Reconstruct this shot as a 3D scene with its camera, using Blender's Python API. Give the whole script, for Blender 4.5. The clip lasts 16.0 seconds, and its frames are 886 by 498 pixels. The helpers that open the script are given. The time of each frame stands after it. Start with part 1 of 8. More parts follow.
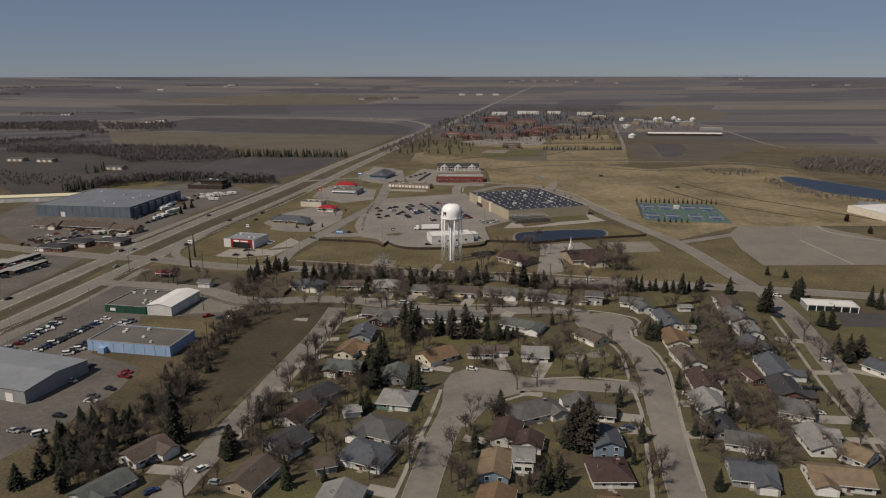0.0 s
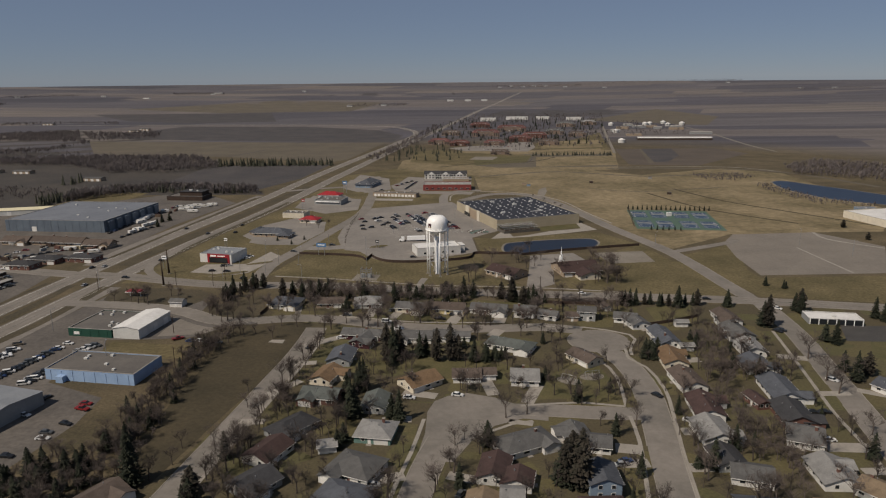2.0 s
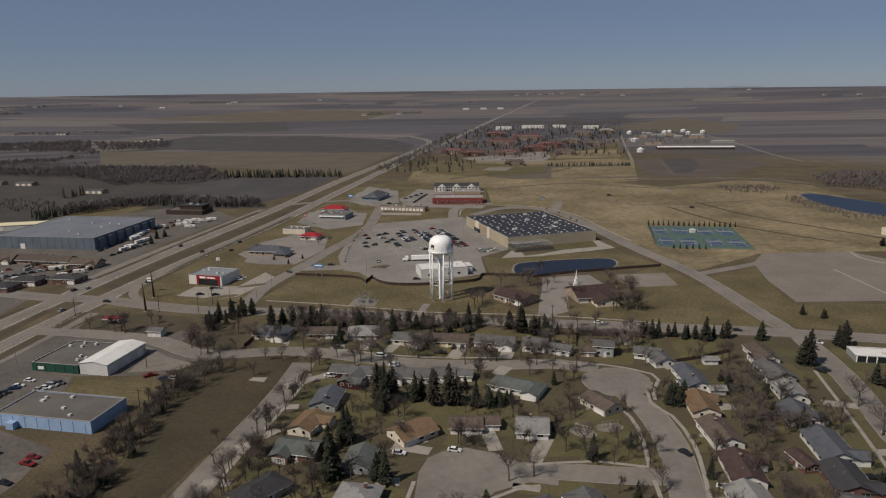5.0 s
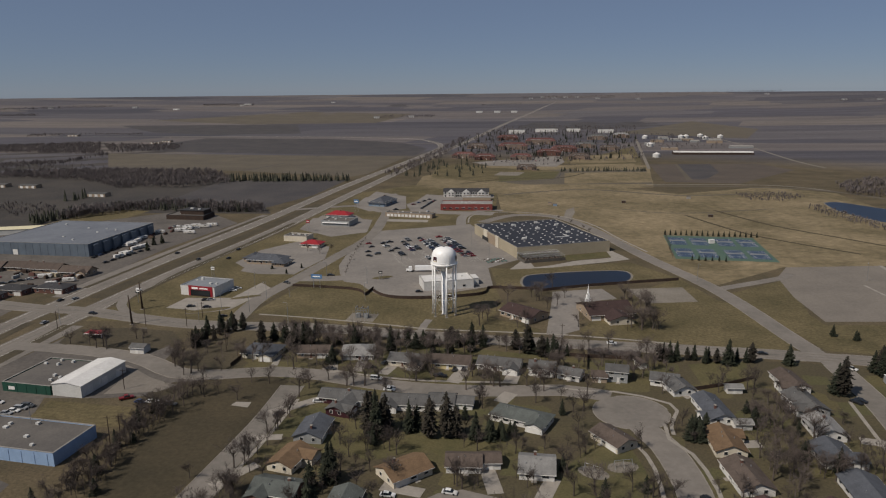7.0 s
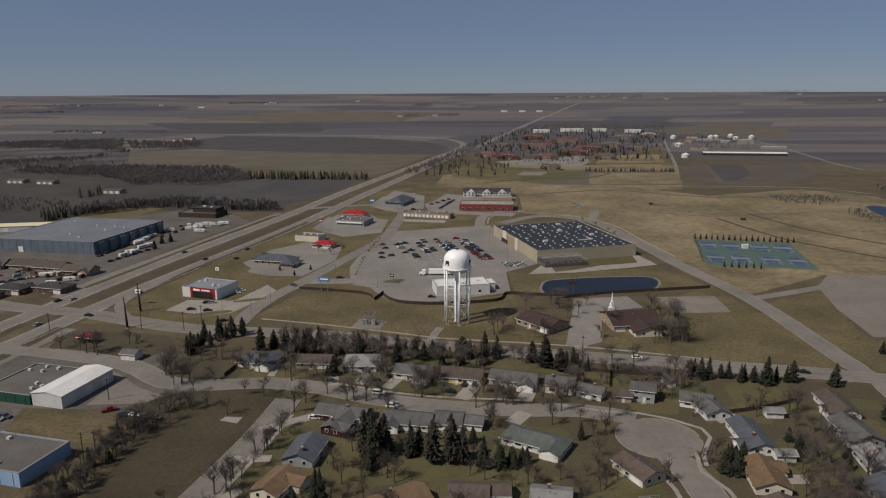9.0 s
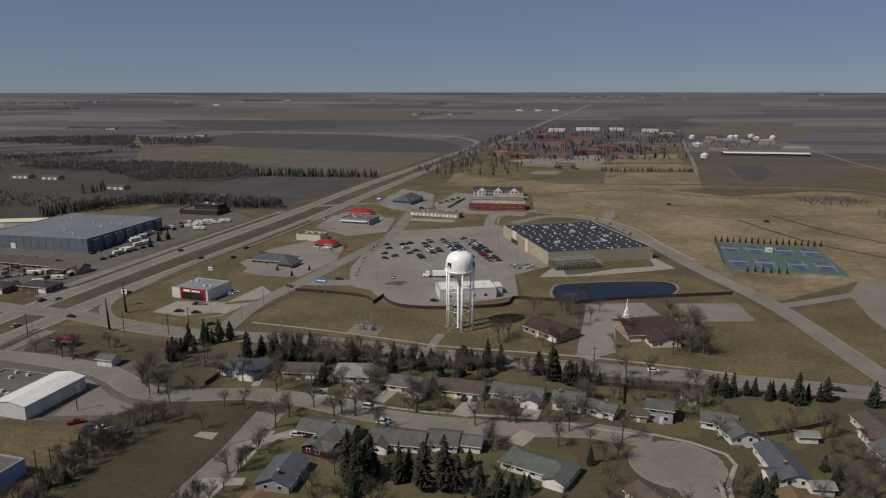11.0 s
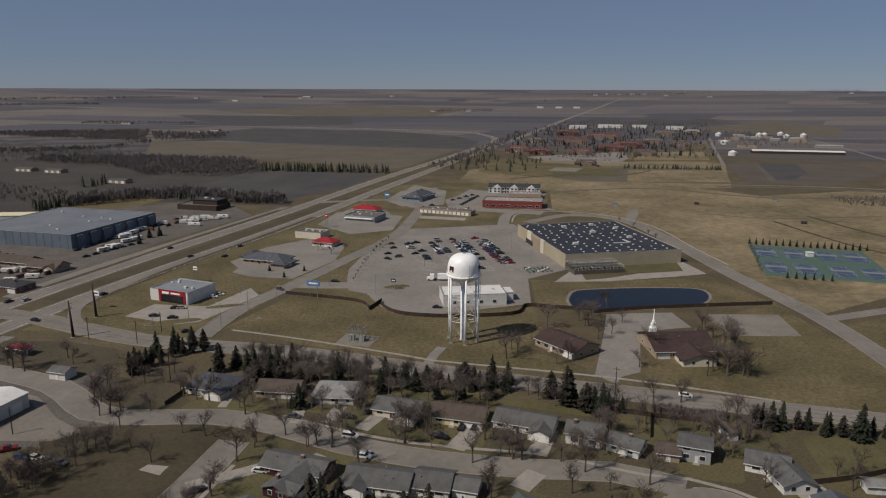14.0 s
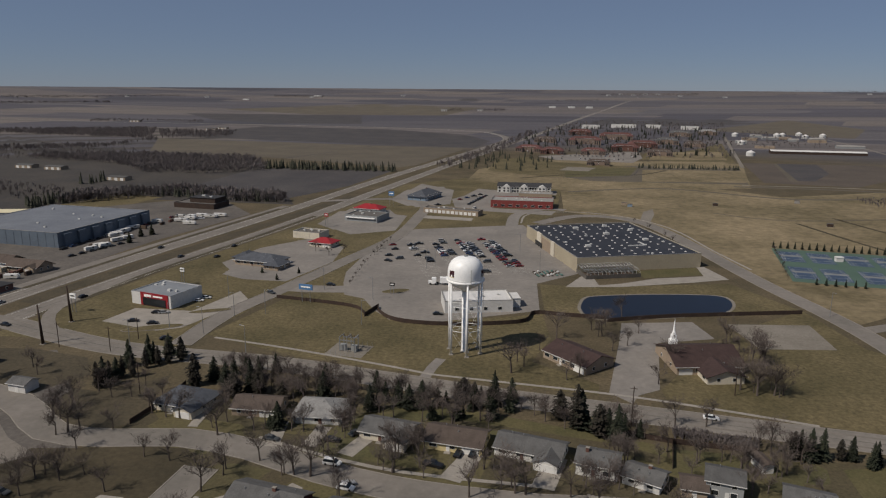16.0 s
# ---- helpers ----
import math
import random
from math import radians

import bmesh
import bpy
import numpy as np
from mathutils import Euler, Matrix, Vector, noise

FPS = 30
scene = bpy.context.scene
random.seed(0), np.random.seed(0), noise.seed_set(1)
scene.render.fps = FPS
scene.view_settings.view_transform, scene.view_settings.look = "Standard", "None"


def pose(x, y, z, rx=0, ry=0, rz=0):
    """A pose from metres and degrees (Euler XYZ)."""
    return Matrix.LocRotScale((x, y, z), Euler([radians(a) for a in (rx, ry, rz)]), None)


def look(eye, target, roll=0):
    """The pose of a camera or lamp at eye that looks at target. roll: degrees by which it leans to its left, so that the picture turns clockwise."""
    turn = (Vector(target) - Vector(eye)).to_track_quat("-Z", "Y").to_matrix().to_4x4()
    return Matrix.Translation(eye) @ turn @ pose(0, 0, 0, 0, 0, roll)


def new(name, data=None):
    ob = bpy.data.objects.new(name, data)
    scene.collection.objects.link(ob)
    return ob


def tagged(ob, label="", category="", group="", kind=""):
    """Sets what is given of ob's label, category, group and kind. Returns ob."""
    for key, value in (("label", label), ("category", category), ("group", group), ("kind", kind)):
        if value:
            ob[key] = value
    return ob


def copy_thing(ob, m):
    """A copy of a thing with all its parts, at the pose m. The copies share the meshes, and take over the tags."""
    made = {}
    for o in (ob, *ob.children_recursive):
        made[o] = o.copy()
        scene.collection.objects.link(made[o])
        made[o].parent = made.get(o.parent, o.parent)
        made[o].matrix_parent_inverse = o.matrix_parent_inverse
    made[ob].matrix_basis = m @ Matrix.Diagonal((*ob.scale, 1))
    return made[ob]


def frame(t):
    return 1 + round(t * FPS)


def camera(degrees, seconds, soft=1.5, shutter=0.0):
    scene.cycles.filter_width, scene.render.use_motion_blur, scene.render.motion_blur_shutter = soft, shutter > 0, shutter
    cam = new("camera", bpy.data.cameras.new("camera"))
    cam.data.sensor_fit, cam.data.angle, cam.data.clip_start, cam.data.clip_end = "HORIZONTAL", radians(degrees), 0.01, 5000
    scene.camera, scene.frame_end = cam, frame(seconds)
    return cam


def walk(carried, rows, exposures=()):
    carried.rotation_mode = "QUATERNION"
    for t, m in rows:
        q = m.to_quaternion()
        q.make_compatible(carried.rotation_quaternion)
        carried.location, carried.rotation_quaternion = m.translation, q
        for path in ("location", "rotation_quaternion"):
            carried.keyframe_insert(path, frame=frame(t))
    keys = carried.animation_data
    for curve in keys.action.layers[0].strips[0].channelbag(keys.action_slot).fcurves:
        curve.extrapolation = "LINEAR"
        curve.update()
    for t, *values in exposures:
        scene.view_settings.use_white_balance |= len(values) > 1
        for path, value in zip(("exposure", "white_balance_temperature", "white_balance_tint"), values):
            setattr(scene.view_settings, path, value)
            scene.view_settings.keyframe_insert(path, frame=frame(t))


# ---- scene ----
cam = camera(65.0, 16.0, soft=1.2)
PATH = [
    (0, (-17.103, -431.045, 118.87), (-17.052, -429.107, 118.376), 0.0),
    (0.5, (-16.271, -426.772, 118.766), (-16.213, -424.833, 118.276), -0.1),
    (1, (-15.302, -422.298, 118.91), (-15.239, -420.359, 118.423), -0.3),
    (1.5, (-14.16, -417.14, 118.829), (-14.09, -415.201, 118.347), -0.4),
    (2, (-13.088, -412.146, 118.793), (-13.011, -410.206, 118.315), -0.5),
    (2.5, (-11.668, -406.842, 118.713), (-11.584, -404.9, 118.24), -0.7),
    (3, (-10.253, -401.195, 118.747), (-10.167, -399.253, 118.277), -0.8),
    (3.5, (-8.75, -395.55, 118.612), (-8.662, -393.607, 118.147), -0.9),
    (4, (-7.228, -389.761, 118.832), (-7.153, -387.817, 118.369), -0.9),
    (6.5, (-0.074, -360.045, 119.266), (-0.091, -358.096, 118.819), -0.5),
    (7, (1.385, -354.219, 118.838), (1.375, -352.27, 118.39), -0.5),
    (7.5, (2.913, -348.347, 118.131), (2.902, -346.398, 117.683), -0.4),
    (8, (4.307, -342.18, 117.157), (4.266, -340.231, 116.709), -0.4),
    (8.5, (5.723, -336.465, 116.222), (5.651, -334.517, 115.775), -0.3),
    (9, (6.677, -330.324, 115.056), (6.598, -328.377, 114.608), -0.3),
    (9.5, (8.1, -324.822, 113.74), (8.016, -322.874, 113.293), -0.3),
    (12, (13.415, -294.592, 108.355), (13.261, -292.65, 107.904), 0.1),
    (12.5, (14.297, -288.396, 107.148), (14.129, -286.455, 106.696), 0.1),
    (13, (15.202, -282.545, 105.989), (15.024, -280.605, 105.536), 0.2),
    (13.5, (15.908, -276.198, 104.601), (15.726, -274.258, 104.148), 0.2),
    (14, (16.623, -269.919, 103.383), (16.445, -267.979, 102.929), 0.2),
    (14.5, (16.978, -263.761, 102.165), (16.797, -261.822, 101.71), 0.3),
    (15, (17.566, -257.785, 101.101), (17.377, -255.847, 100.644), 0.3),
    (15.5, (18.073, -251.425, 99.856), (17.876, -249.488, 99.4), 0.4),
    (16, (18.628, -245.563, 98.631), (18.418, -243.626, 98.178), 0.4),
]
walk(cam, [(t, look(eye, target, roll)) for t, eye, target, roll in PATH], [(0.0, -0.25, 6650, 10), (2.5, -0.25, 6600, 10), (7.0, -0.27, 6350, 10), (16.0, -0.31, 6280, 10)])

# ---- light ----
SUN_EL, SUN_AZ = radians(48), math.atan2(-0.82, -0.57)
world = bpy.data.worlds.new("world")
scene.world = world
world.use_nodes = True
sky = world.node_tree.nodes.new("ShaderNodeTexSky")
sky.sky_type, sky.sun_disc = "NISHITA", False
sky.sun_elevation, sky.sun_rotation = SUN_EL, SUN_AZ
sky.air_density, sky.dust_density, sky.ozone_density = 1.0, 0.0, 3.0
sky.altitude = 2600
haze = world.node_tree.nodes.new("ShaderNodeMix")
haze.data_type, haze.blend_type = "RGBA", "MULTIPLY"
haze.inputs["Factor"].default_value = 1.0
haze.inputs[7].default_value = (0.86, 0.90, 1.11, 1)
world.node_tree.links.new(sky.outputs[0], haze.inputs[6])
veil = world.node_tree.nodes.new("ShaderNodeMix")
veil.data_type = "RGBA"
veil.inputs["Factor"].default_value = 0.58
veil.inputs[7].default_value = (3.85, 4.7, 6.05, 1)
world.node_tree.links.new(haze.outputs[2], veil.inputs[6])
world.node_tree.links.new(veil.outputs[2], world.node_tree.nodes["Background"].inputs[0])
world.node_tree.nodes["Background"].inputs[1].default_value = 0.051
sun_data = bpy.data.lights.new("sun", "SUN")
sun_data.energy, sun_data.angle, sun_data.color = 4.5, radians(0.53), (1.0, 0.897, 0.775)
sun = new("sun", sun_data)
sun.matrix_world = look((0, 0, 300), (82, 57, 300 - 100 * math.tan(SUN_EL)))
scene.view_settings.exposure = -0.27


# ---- materials ----
def mat(name, c1, c2, scale=0.2, rough=0.9, fine=3.0, grain=0.25, bump=0.0, world_space=True, metal=0.0, vary=0.0, spec=0.25):
    """A weathered surface: two colours mixed in large patches, and a fine grain over both."""
    m = bpy.data.materials.new(name)
    m.use_nodes = True
    nt = m.node_tree
    if max(c1) < 0.5:
        c1, c2 = tuple(v * 0.82 for v in c1), tuple(v * 0.82 for v in c2)
    bsdf = nt.nodes["Principled BSDF"]
    bsdf.inputs["Roughness"].default_value, bsdf.inputs["Metallic"].default_value = rough, metal
    bsdf.inputs["Specular IOR Level"].default_value = spec
    if world_space:
        where = nt.nodes.new("ShaderNodeNewGeometry").outputs["Position"]
    else:
        where = nt.nodes.new("ShaderNodeTexCoord").outputs["Object"]
    big, small = nt.nodes.new("ShaderNodeTexNoise"), nt.nodes.new("ShaderNodeTexNoise")
    big.inputs["Scale"].default_value, small.inputs["Scale"].default_value = scale, fine
    big.inputs["Detail"].default_value, small.inputs["Detail"].default_value = 8, 6
    big.inputs["Roughness"].default_value, small.inputs["Roughness"].default_value = 0.68, 0.7
    ramp = nt.nodes.new("ShaderNodeValToRGB")
    ramp.color_ramp.elements[0].position, ramp.color_ramp.elements[1].position = 0.36, 0.64
    ramp.color_ramp.elements[0].color, ramp.color_ramp.elements[1].color = (*c1, 1), (*c2, 1)
    bright = nt.nodes.new("ShaderNodeMapRange")
    bright.inputs["From Min"].default_value, bright.inputs["From Max"].default_value = 0.3, 0.7
    bright.inputs["To Min"].default_value, bright.inputs["To Max"].default_value = 1 - grain, 1 + grain
    hsv = nt.nodes.new("ShaderNodeHueSaturation")
    for n in (big, small):
        nt.links.new(where, n.inputs["Vector"])
    nt.links.new(big.outputs["Fac"], ramp.inputs["Fac"])
    nt.links.new(small.outputs["Fac"], bright.inputs["Value"])
    nt.links.new(ramp.outputs["Color"], hsv.inputs["Color"])
    if vary:
        info, span, times = nt.nodes.new("ShaderNodeObjectInfo"), nt.nodes.new("ShaderNodeMapRange"), nt.nodes.new("ShaderNodeMath")
        span.inputs["To Min"].default_value, span.inputs["To Max"].default_value = 1 - vary, 1 + vary
        times.operation = "MULTIPLY"
        nt.links.new(info.outputs["Random"], span.inputs["Value"])
        nt.links.new(span.outputs["Result"], times.inputs[0])
        nt.links.new(bright.outputs["Result"], times.inputs[1])
        nt.links.new(times.outputs[0], hsv.inputs["Value"])
    else:
        nt.links.new(bright.outputs["Result"], hsv.inputs["Value"])
    nt.links.new(hsv.outputs["Color"], bsdf.inputs["Base Color"])
    if bump:
        b = nt.nodes.new("ShaderNodeBump")
        b.inputs["Strength"].default_value, b.inputs["Distance"].default_value = bump, 0.1
        nt.links.new(small.outputs["Fac"], b.inputs["Height"])
        nt.links.new(b.outputs["Normal"], bsdf.inputs["Normal"])
    return m


def plain(name, c, rough=0.5, metal=0.0, vary=0.12, grain=0.08):
    return mat(name, c, tuple(v * 0.88 for v in c), 0.6, rough, 5.0, grain, 0, False, metal, vary, 0.4)


def farmland():
    """Open plain: grass near the town, and a patchwork of ploughed and stubble fields, a quarter mile wide, beyond it,
    their tones tinted blue-grey for haze.
    """
    m = mat("farmland", (0.128, 0.100, 0.060), (0.080, 0.067, 0.039), 0.035, 0.95, 0.9, 0.42, 0.2)
    nt = m.node_tree
    hsv = next(n for n in nt.nodes if n.type == "HUE_SAT")
    geo = next(n for n in nt.nodes if n.type == "NEW_GEOMETRY")
    turn = nt.nodes.new("ShaderNodeMapping")
    turn.inputs["Rotation"].default_value = (0, 0, radians(10.5))
    turn.inputs["Scale"].default_value = (1 / 640, 1 / 250, 0)
    cells = nt.nodes.new("ShaderNodeTexVoronoi")
    cells.distance, cells.inputs["Scale"].default_value, cells.inputs["Randomness"].default_value = "CHEBYCHEV", 1.0, 0.75
    pick = nt.nodes.new("ShaderNodeValToRGB")
    pick.color_ramp.interpolation = "CONSTANT"
    # soil tones shifted towards blue-grey, with the distance haze painted in
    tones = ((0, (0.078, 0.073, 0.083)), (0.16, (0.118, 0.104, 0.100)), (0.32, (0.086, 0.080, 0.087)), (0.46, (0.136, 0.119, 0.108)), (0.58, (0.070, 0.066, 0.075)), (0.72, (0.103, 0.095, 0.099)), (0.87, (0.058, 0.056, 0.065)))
    while len(pick.color_ramp.elements) < len(tones):
        pick.color_ramp.elements.new(0.99)
    for e, (p, c) in zip(pick.color_ramp.elements, tones):
        e.position, e.color = p, (*c, 1)
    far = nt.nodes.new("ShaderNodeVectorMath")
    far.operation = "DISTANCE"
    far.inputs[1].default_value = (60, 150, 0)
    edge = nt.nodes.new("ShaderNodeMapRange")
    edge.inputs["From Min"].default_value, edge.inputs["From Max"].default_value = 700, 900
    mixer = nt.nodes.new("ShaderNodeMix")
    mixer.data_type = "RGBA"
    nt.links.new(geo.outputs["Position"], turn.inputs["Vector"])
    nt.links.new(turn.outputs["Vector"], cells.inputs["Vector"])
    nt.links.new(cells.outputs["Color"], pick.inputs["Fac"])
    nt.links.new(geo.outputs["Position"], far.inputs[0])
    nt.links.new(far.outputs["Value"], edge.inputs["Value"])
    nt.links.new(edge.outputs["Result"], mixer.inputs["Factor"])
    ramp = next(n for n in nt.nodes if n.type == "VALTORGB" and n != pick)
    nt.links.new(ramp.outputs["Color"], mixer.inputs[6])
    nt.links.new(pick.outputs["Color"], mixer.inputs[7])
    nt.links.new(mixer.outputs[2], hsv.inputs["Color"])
    # drill rows and wet bands, drawn out along the fields
    drawn, bands, span, times = nt.nodes.new("ShaderNodeMapping"), nt.nodes.new("ShaderNodeTexNoise"), nt.nodes.new("ShaderNodeMapRange"), nt.nodes.new("ShaderNodeMath")
    drawn.inputs["Rotation"].default_value = (0, 0, radians(10.5))
    drawn.inputs["Scale"].default_value = (1 / 700, 1 / 55, 0)
    bands.inputs["Scale"].default_value, bands.inputs["Detail"].default_value, bands.inputs["Roughness"].default_value = 1.0, 7, 0.65
    span.inputs["From Min"].default_value, span.inputs["From Max"].default_value = 0.32, 0.68
    span.inputs["To Min"].default_value, span.inputs["To Max"].default_value = 0.76, 1.22
    times.operation = "MULTIPLY"
    bright = next(n for n in nt.nodes if n.type == "MAP_RANGE" and n.outputs["Result"].links and n.outputs["Result"].links[0].to_node == hsv)
    nt.links.new(geo.outputs["Position"], drawn.inputs["Vector"])
    nt.links.new(drawn.outputs["Vector"], bands.inputs["Vector"])
    nt.links.new(bands.outputs["Fac"], span.inputs["Value"])
    nt.links.new(span.outputs["Result"], times.inputs[0])
    nt.links.new(bright.outputs["Result"], times.inputs[1])
    nt.links.new(times.outputs[0], hsv.inputs["Value"])
    return m


def garden_ground():
    """House plots of mown, worn and bare spring grass side by side."""
    m = mat("garden_ground", (0.10, 0.09, 0.045), (0.08, 0.066, 0.04), 0.06, 0.95, 1.1, 0.34, 0.2)
    nt = m.node_tree
    hsv = next(n for n in nt.nodes if n.type == "HUE_SAT")
    geo = next(n for n in nt.nodes if n.type == "NEW_GEOMETRY")
    ramp = next(n for n in nt.nodes if n.type == "VALTORGB")
    turn, cells, pick, mixer = nt.nodes.new("ShaderNodeMapping"), nt.nodes.new("ShaderNodeTexVoronoi"), nt.nodes.new("ShaderNodeValToRGB"), nt.nodes.new("ShaderNodeMix")
    turn.inputs["Rotation"].default_value = (0, 0, radians(11))
    turn.inputs["Scale"].default_value = (1 / 19, 1 / 14, 0)
    cells.distance, cells.inputs["Scale"].default_value, cells.inputs["Randomness"].default_value = "CHEBYCHEV", 1.0, 0.8
    pick.color_ramp.interpolation = "CONSTANT"
    tones = ((0, (0.094, 0.084, 0.040)), (0.2, (0.075, 0.060, 0.038)), (0.4, (0.115, 0.098, 0.045)), (0.58, (0.066, 0.054, 0.035)), (0.76, (0.086, 0.084, 0.036)))
    while len(pick.color_ramp.elements) < len(tones):
        pick.color_ramp.elements.new(0.99)
    for e, (p, c) in zip(pick.color_ramp.elements, tones):
        e.position, e.color = p, (*c, 1)
    mixer.data_type, mixer.inputs["Factor"].default_value = "RGBA", 0.5
    nt.links.new(geo.outputs["Position"], turn.inputs["Vector"])
    nt.links.new(turn.outputs["Vector"], cells.inputs["Vector"])
    nt.links.new(cells.outputs["Color"], pick.inputs["Fac"])
    nt.links.new(ramp.outputs["Color"], mixer.inputs[6])
    nt.links.new(pick.outputs["Color"], mixer.inputs[7])
    nt.links.new(mixer.outputs[2], hsv.inputs["Color"])
    return m


def water():
    m = bpy.data.materials.new("water")
    m.use_nodes = True
    b = m.node_tree.nodes["Principled BSDF"]
    b.inputs["Base Color"].default_value = (0.006, 0.009, 0.018, 1)
    b.inputs["Roughness"].default_value = 0.28
    b.inputs["Specular IOR Level"].default_value = 0.2
    n, u = m.node_tree.nodes.new("ShaderNodeTexNoise"), m.node_tree.nodes.new("ShaderNodeBump")
    n.inputs["Scale"].default_value, u.inputs["Strength"].default_value, u.inputs["Distance"].default_value = 8, 0.25, 0.05
    m.node_tree.links.new(n.outputs["Fac"], u.inputs["Height"])
    m.node_tree.links.new(u.outputs["Normal"], b.inputs["Normal"])
    return m


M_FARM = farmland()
M_WATER = water()
M_GARDENS = garden_ground()
M_ROAD = mat("road_surface", (0.24, 0.217, 0.19), (0.175, 0.158, 0.138), 0.05, 0.9, 0.5, 0.16)
M_STREET = mat("street_surface", (0.24, 0.216, 0.19), (0.175, 0.16, 0.14), 0.035, 0.9, 0.35, 0.13)
M_LOT = mat("worn_asphalt", (0.27, 0.246, 0.22), (0.20, 0.184, 0.166), 0.035, 0.9, 0.4, 0.15)
M_TARMAC = mat("yard_tarmac", (0.152, 0.135, 0.118), (0.102, 0.092, 0.083), 0.04, 0.9, 0.5, 0.26)
M_ASPHALT_DARK = mat("dark_asphalt", (0.06, 0.057, 0.055), (0.08, 0.077, 0.072), 0.1, 0.9)
M_CONCRETE = mat("concrete", (0.35, 0.32, 0.28), (0.275, 0.252, 0.22), 0.2, 0.9, 1.5, 0.12)
M_GRAVEL = mat("gravel", (0.25, 0.225, 0.19), (0.19, 0.17, 0.14), 0.06, 0.95, 1.0, 0.2)
M_GRASS_GOLD = mat("spring_grass", (0.162, 0.130, 0.068), (0.092, 0.078, 0.038), 0.028, 0.95, 0.6, 0.45, 0.3)
M_PRAIRIE = mat("dry_grassland", (0.275, 0.218, 0.132), (0.138, 0.113, 0.062), 0.013, 0.95, 0.16, 0.36, 0.3)
M_PARK = mat("park_grass", (0.052, 0.044, 0.027), (0.078, 0.063, 0.038), 0.03, 0.95, 0.6, 0.25, 0.2)
M_PLOUGHED = mat("ploughed_soil", (0.062, 0.058, 0.060), (0.088, 0.080, 0.077), 0.02, 0.95, 0.4, 0.25)
M_STUBBLE = mat("stubble", (0.140, 0.119, 0.088), (0.108, 0.093, 0.071), 0.02, 0.95, 0.4, 0.2)
M_ROUGH = mat("rough_pasture", (0.080, 0.070, 0.060), (0.052, 0.048, 0.045), 0.015, 0.95, 0.3, 0.3, 0.2)
M_VERGE = mat("worn_verge_grass", (0.095, 0.078, 0.050), (0.065, 0.055, 0.036), 0.05, 0.95, 0.7, 0.3, 0.2)
M_YARD = mat("yard_grass", (0.130, 0.111, 0.054), (0.084, 0.080, 0.036), 0.07, 0.95, 1.2, 0.3, 0.2)
M_TILLED = mat("tilled_soil", (0.12, 0.098, 0.078), (0.090, 0.075, 0.062), 0.02, 0.95, 0.4, 0.25)
M_KERB = mat("weathered_kerb", (0.31, 0.28, 0.24), (0.25, 0.225, 0.195), 0.3, 0.9, 1.5, 0.12)
R_CAMPUS = mat("red_tile_roof", (0.155, 0.073, 0.064), (0.12, 0.06, 0.054), 0.1, 0.9, 1.5, 0.2, 0, False, 0, 0.15)
M_TAR = mat("dark_tar_seam", (0.10, 0.092, 0.082), (0.14, 0.128, 0.112), 0.2, 0.9)
M_OILED = mat("oil_darkened_lane", (0.185, 0.165, 0.142), (0.225, 0.2, 0.17), 0.05, 0.9, 0.6, 0.15)
M_PAINT = plain("road_paint", (0.6, 0.58, 0.52), 0.7)


def shingles(name, c):
    return mat(name, c, tuple(v * 0.72 for v in c), 0.35, 0.92, 4.0, 0.3, 0.3, False, 0, 0.12)


R_GREY = shingles("grey_shingles", (0.135, 0.133, 0.13))
R_SLATE = shingles("slate_shingles", (0.10, 0.108, 0.125))
R_BROWN = shingles("brown_shingles", (0.125, 0.098, 0.082))
R_LIGHT = shingles("pale_shingles", (0.285, 0.28, 0.27))
R_TAN = shingles("tan_shingles", (0.22, 0.165, 0.11))
R_GREEN = shingles("green_grey_shingles", (0.118, 0.130, 0.122))
R_DARK = shingles("dark_shingles", (0.06, 0.06, 0.064))
R_REDBROWN = shingles("red_brown_shingles", (0.078, 0.050, 0.046))
R_RED = mat("red_metal_roof", (0.36, 0.03, 0.035), (0.30, 0.025, 0.03), 0.2, 0.5, 3.0, 0.12, 0, False)
ROOF_STEEL = mat("pale_blue_grey_roof", (0.27, 0.285, 0.30), (0.22, 0.232, 0.25), 0.1, 0.6, 1.2, 0.1, 0, False)
R_ORANGE = shingles("orange_brown_shingles", (0.19, 0.125, 0.074))


def siding(name, c):
    return mat(name, c, tuple(v * 0.86 for v in c), 0.5, 0.7, 3.0, 0.1, 0.1, False, 0, 0.06)


W_WHITE = siding("white_siding", (0.62, 0.61, 0.58))
W_CREAM = siding("cream_siding", (0.58, 0.53, 0.43))
W_YELLOW = siding("yellow_siding", (0.60, 0.50, 0.27))
W_MAROON = siding("maroon_siding", (0.062, 0.020, 0.026))
W_BLUE = siding("blue_siding", (0.22, 0.29, 0.37))
W_GREY = siding("grey_siding", (0.33, 0.34, 0.34))
W_TAN = siding("tan_siding", (0.38, 0.30, 0.22))
W_BRICK = siding("red_brick", (0.165, 0.085, 0.068))
W_REDBRICK = siding("painted_red_brick", (0.26, 0.062, 0.055))
W_CAMPUS = siding("tan_brick", (0.27, 0.205, 0.165))
W_GREEN = siding("green_siding", (0.16, 0.27, 0.24))
GLASS = plain("window_glass", (0.025, 0.03, 0.035), 0.08)
WHITE = plain("white_paint", (0.90, 0.90, 0.88), 0.4, 0, 0.03)
TRIM = plain("white_trim", (0.68, 0.67, 0.64), 0.6)
BLACK = plain("black_rubber", (0.02, 0.02, 0.02), 0.8)
RUST = mat("rusted_steel", (0.075, 0.05, 0.036), (0.05, 0.036, 0.028), 0.5, 0.8, 2.0, 0.2, 0, False)
STEEL = plain("galvanised_steel", (0.42, 0.43, 0.44), 0.5, 0.6)
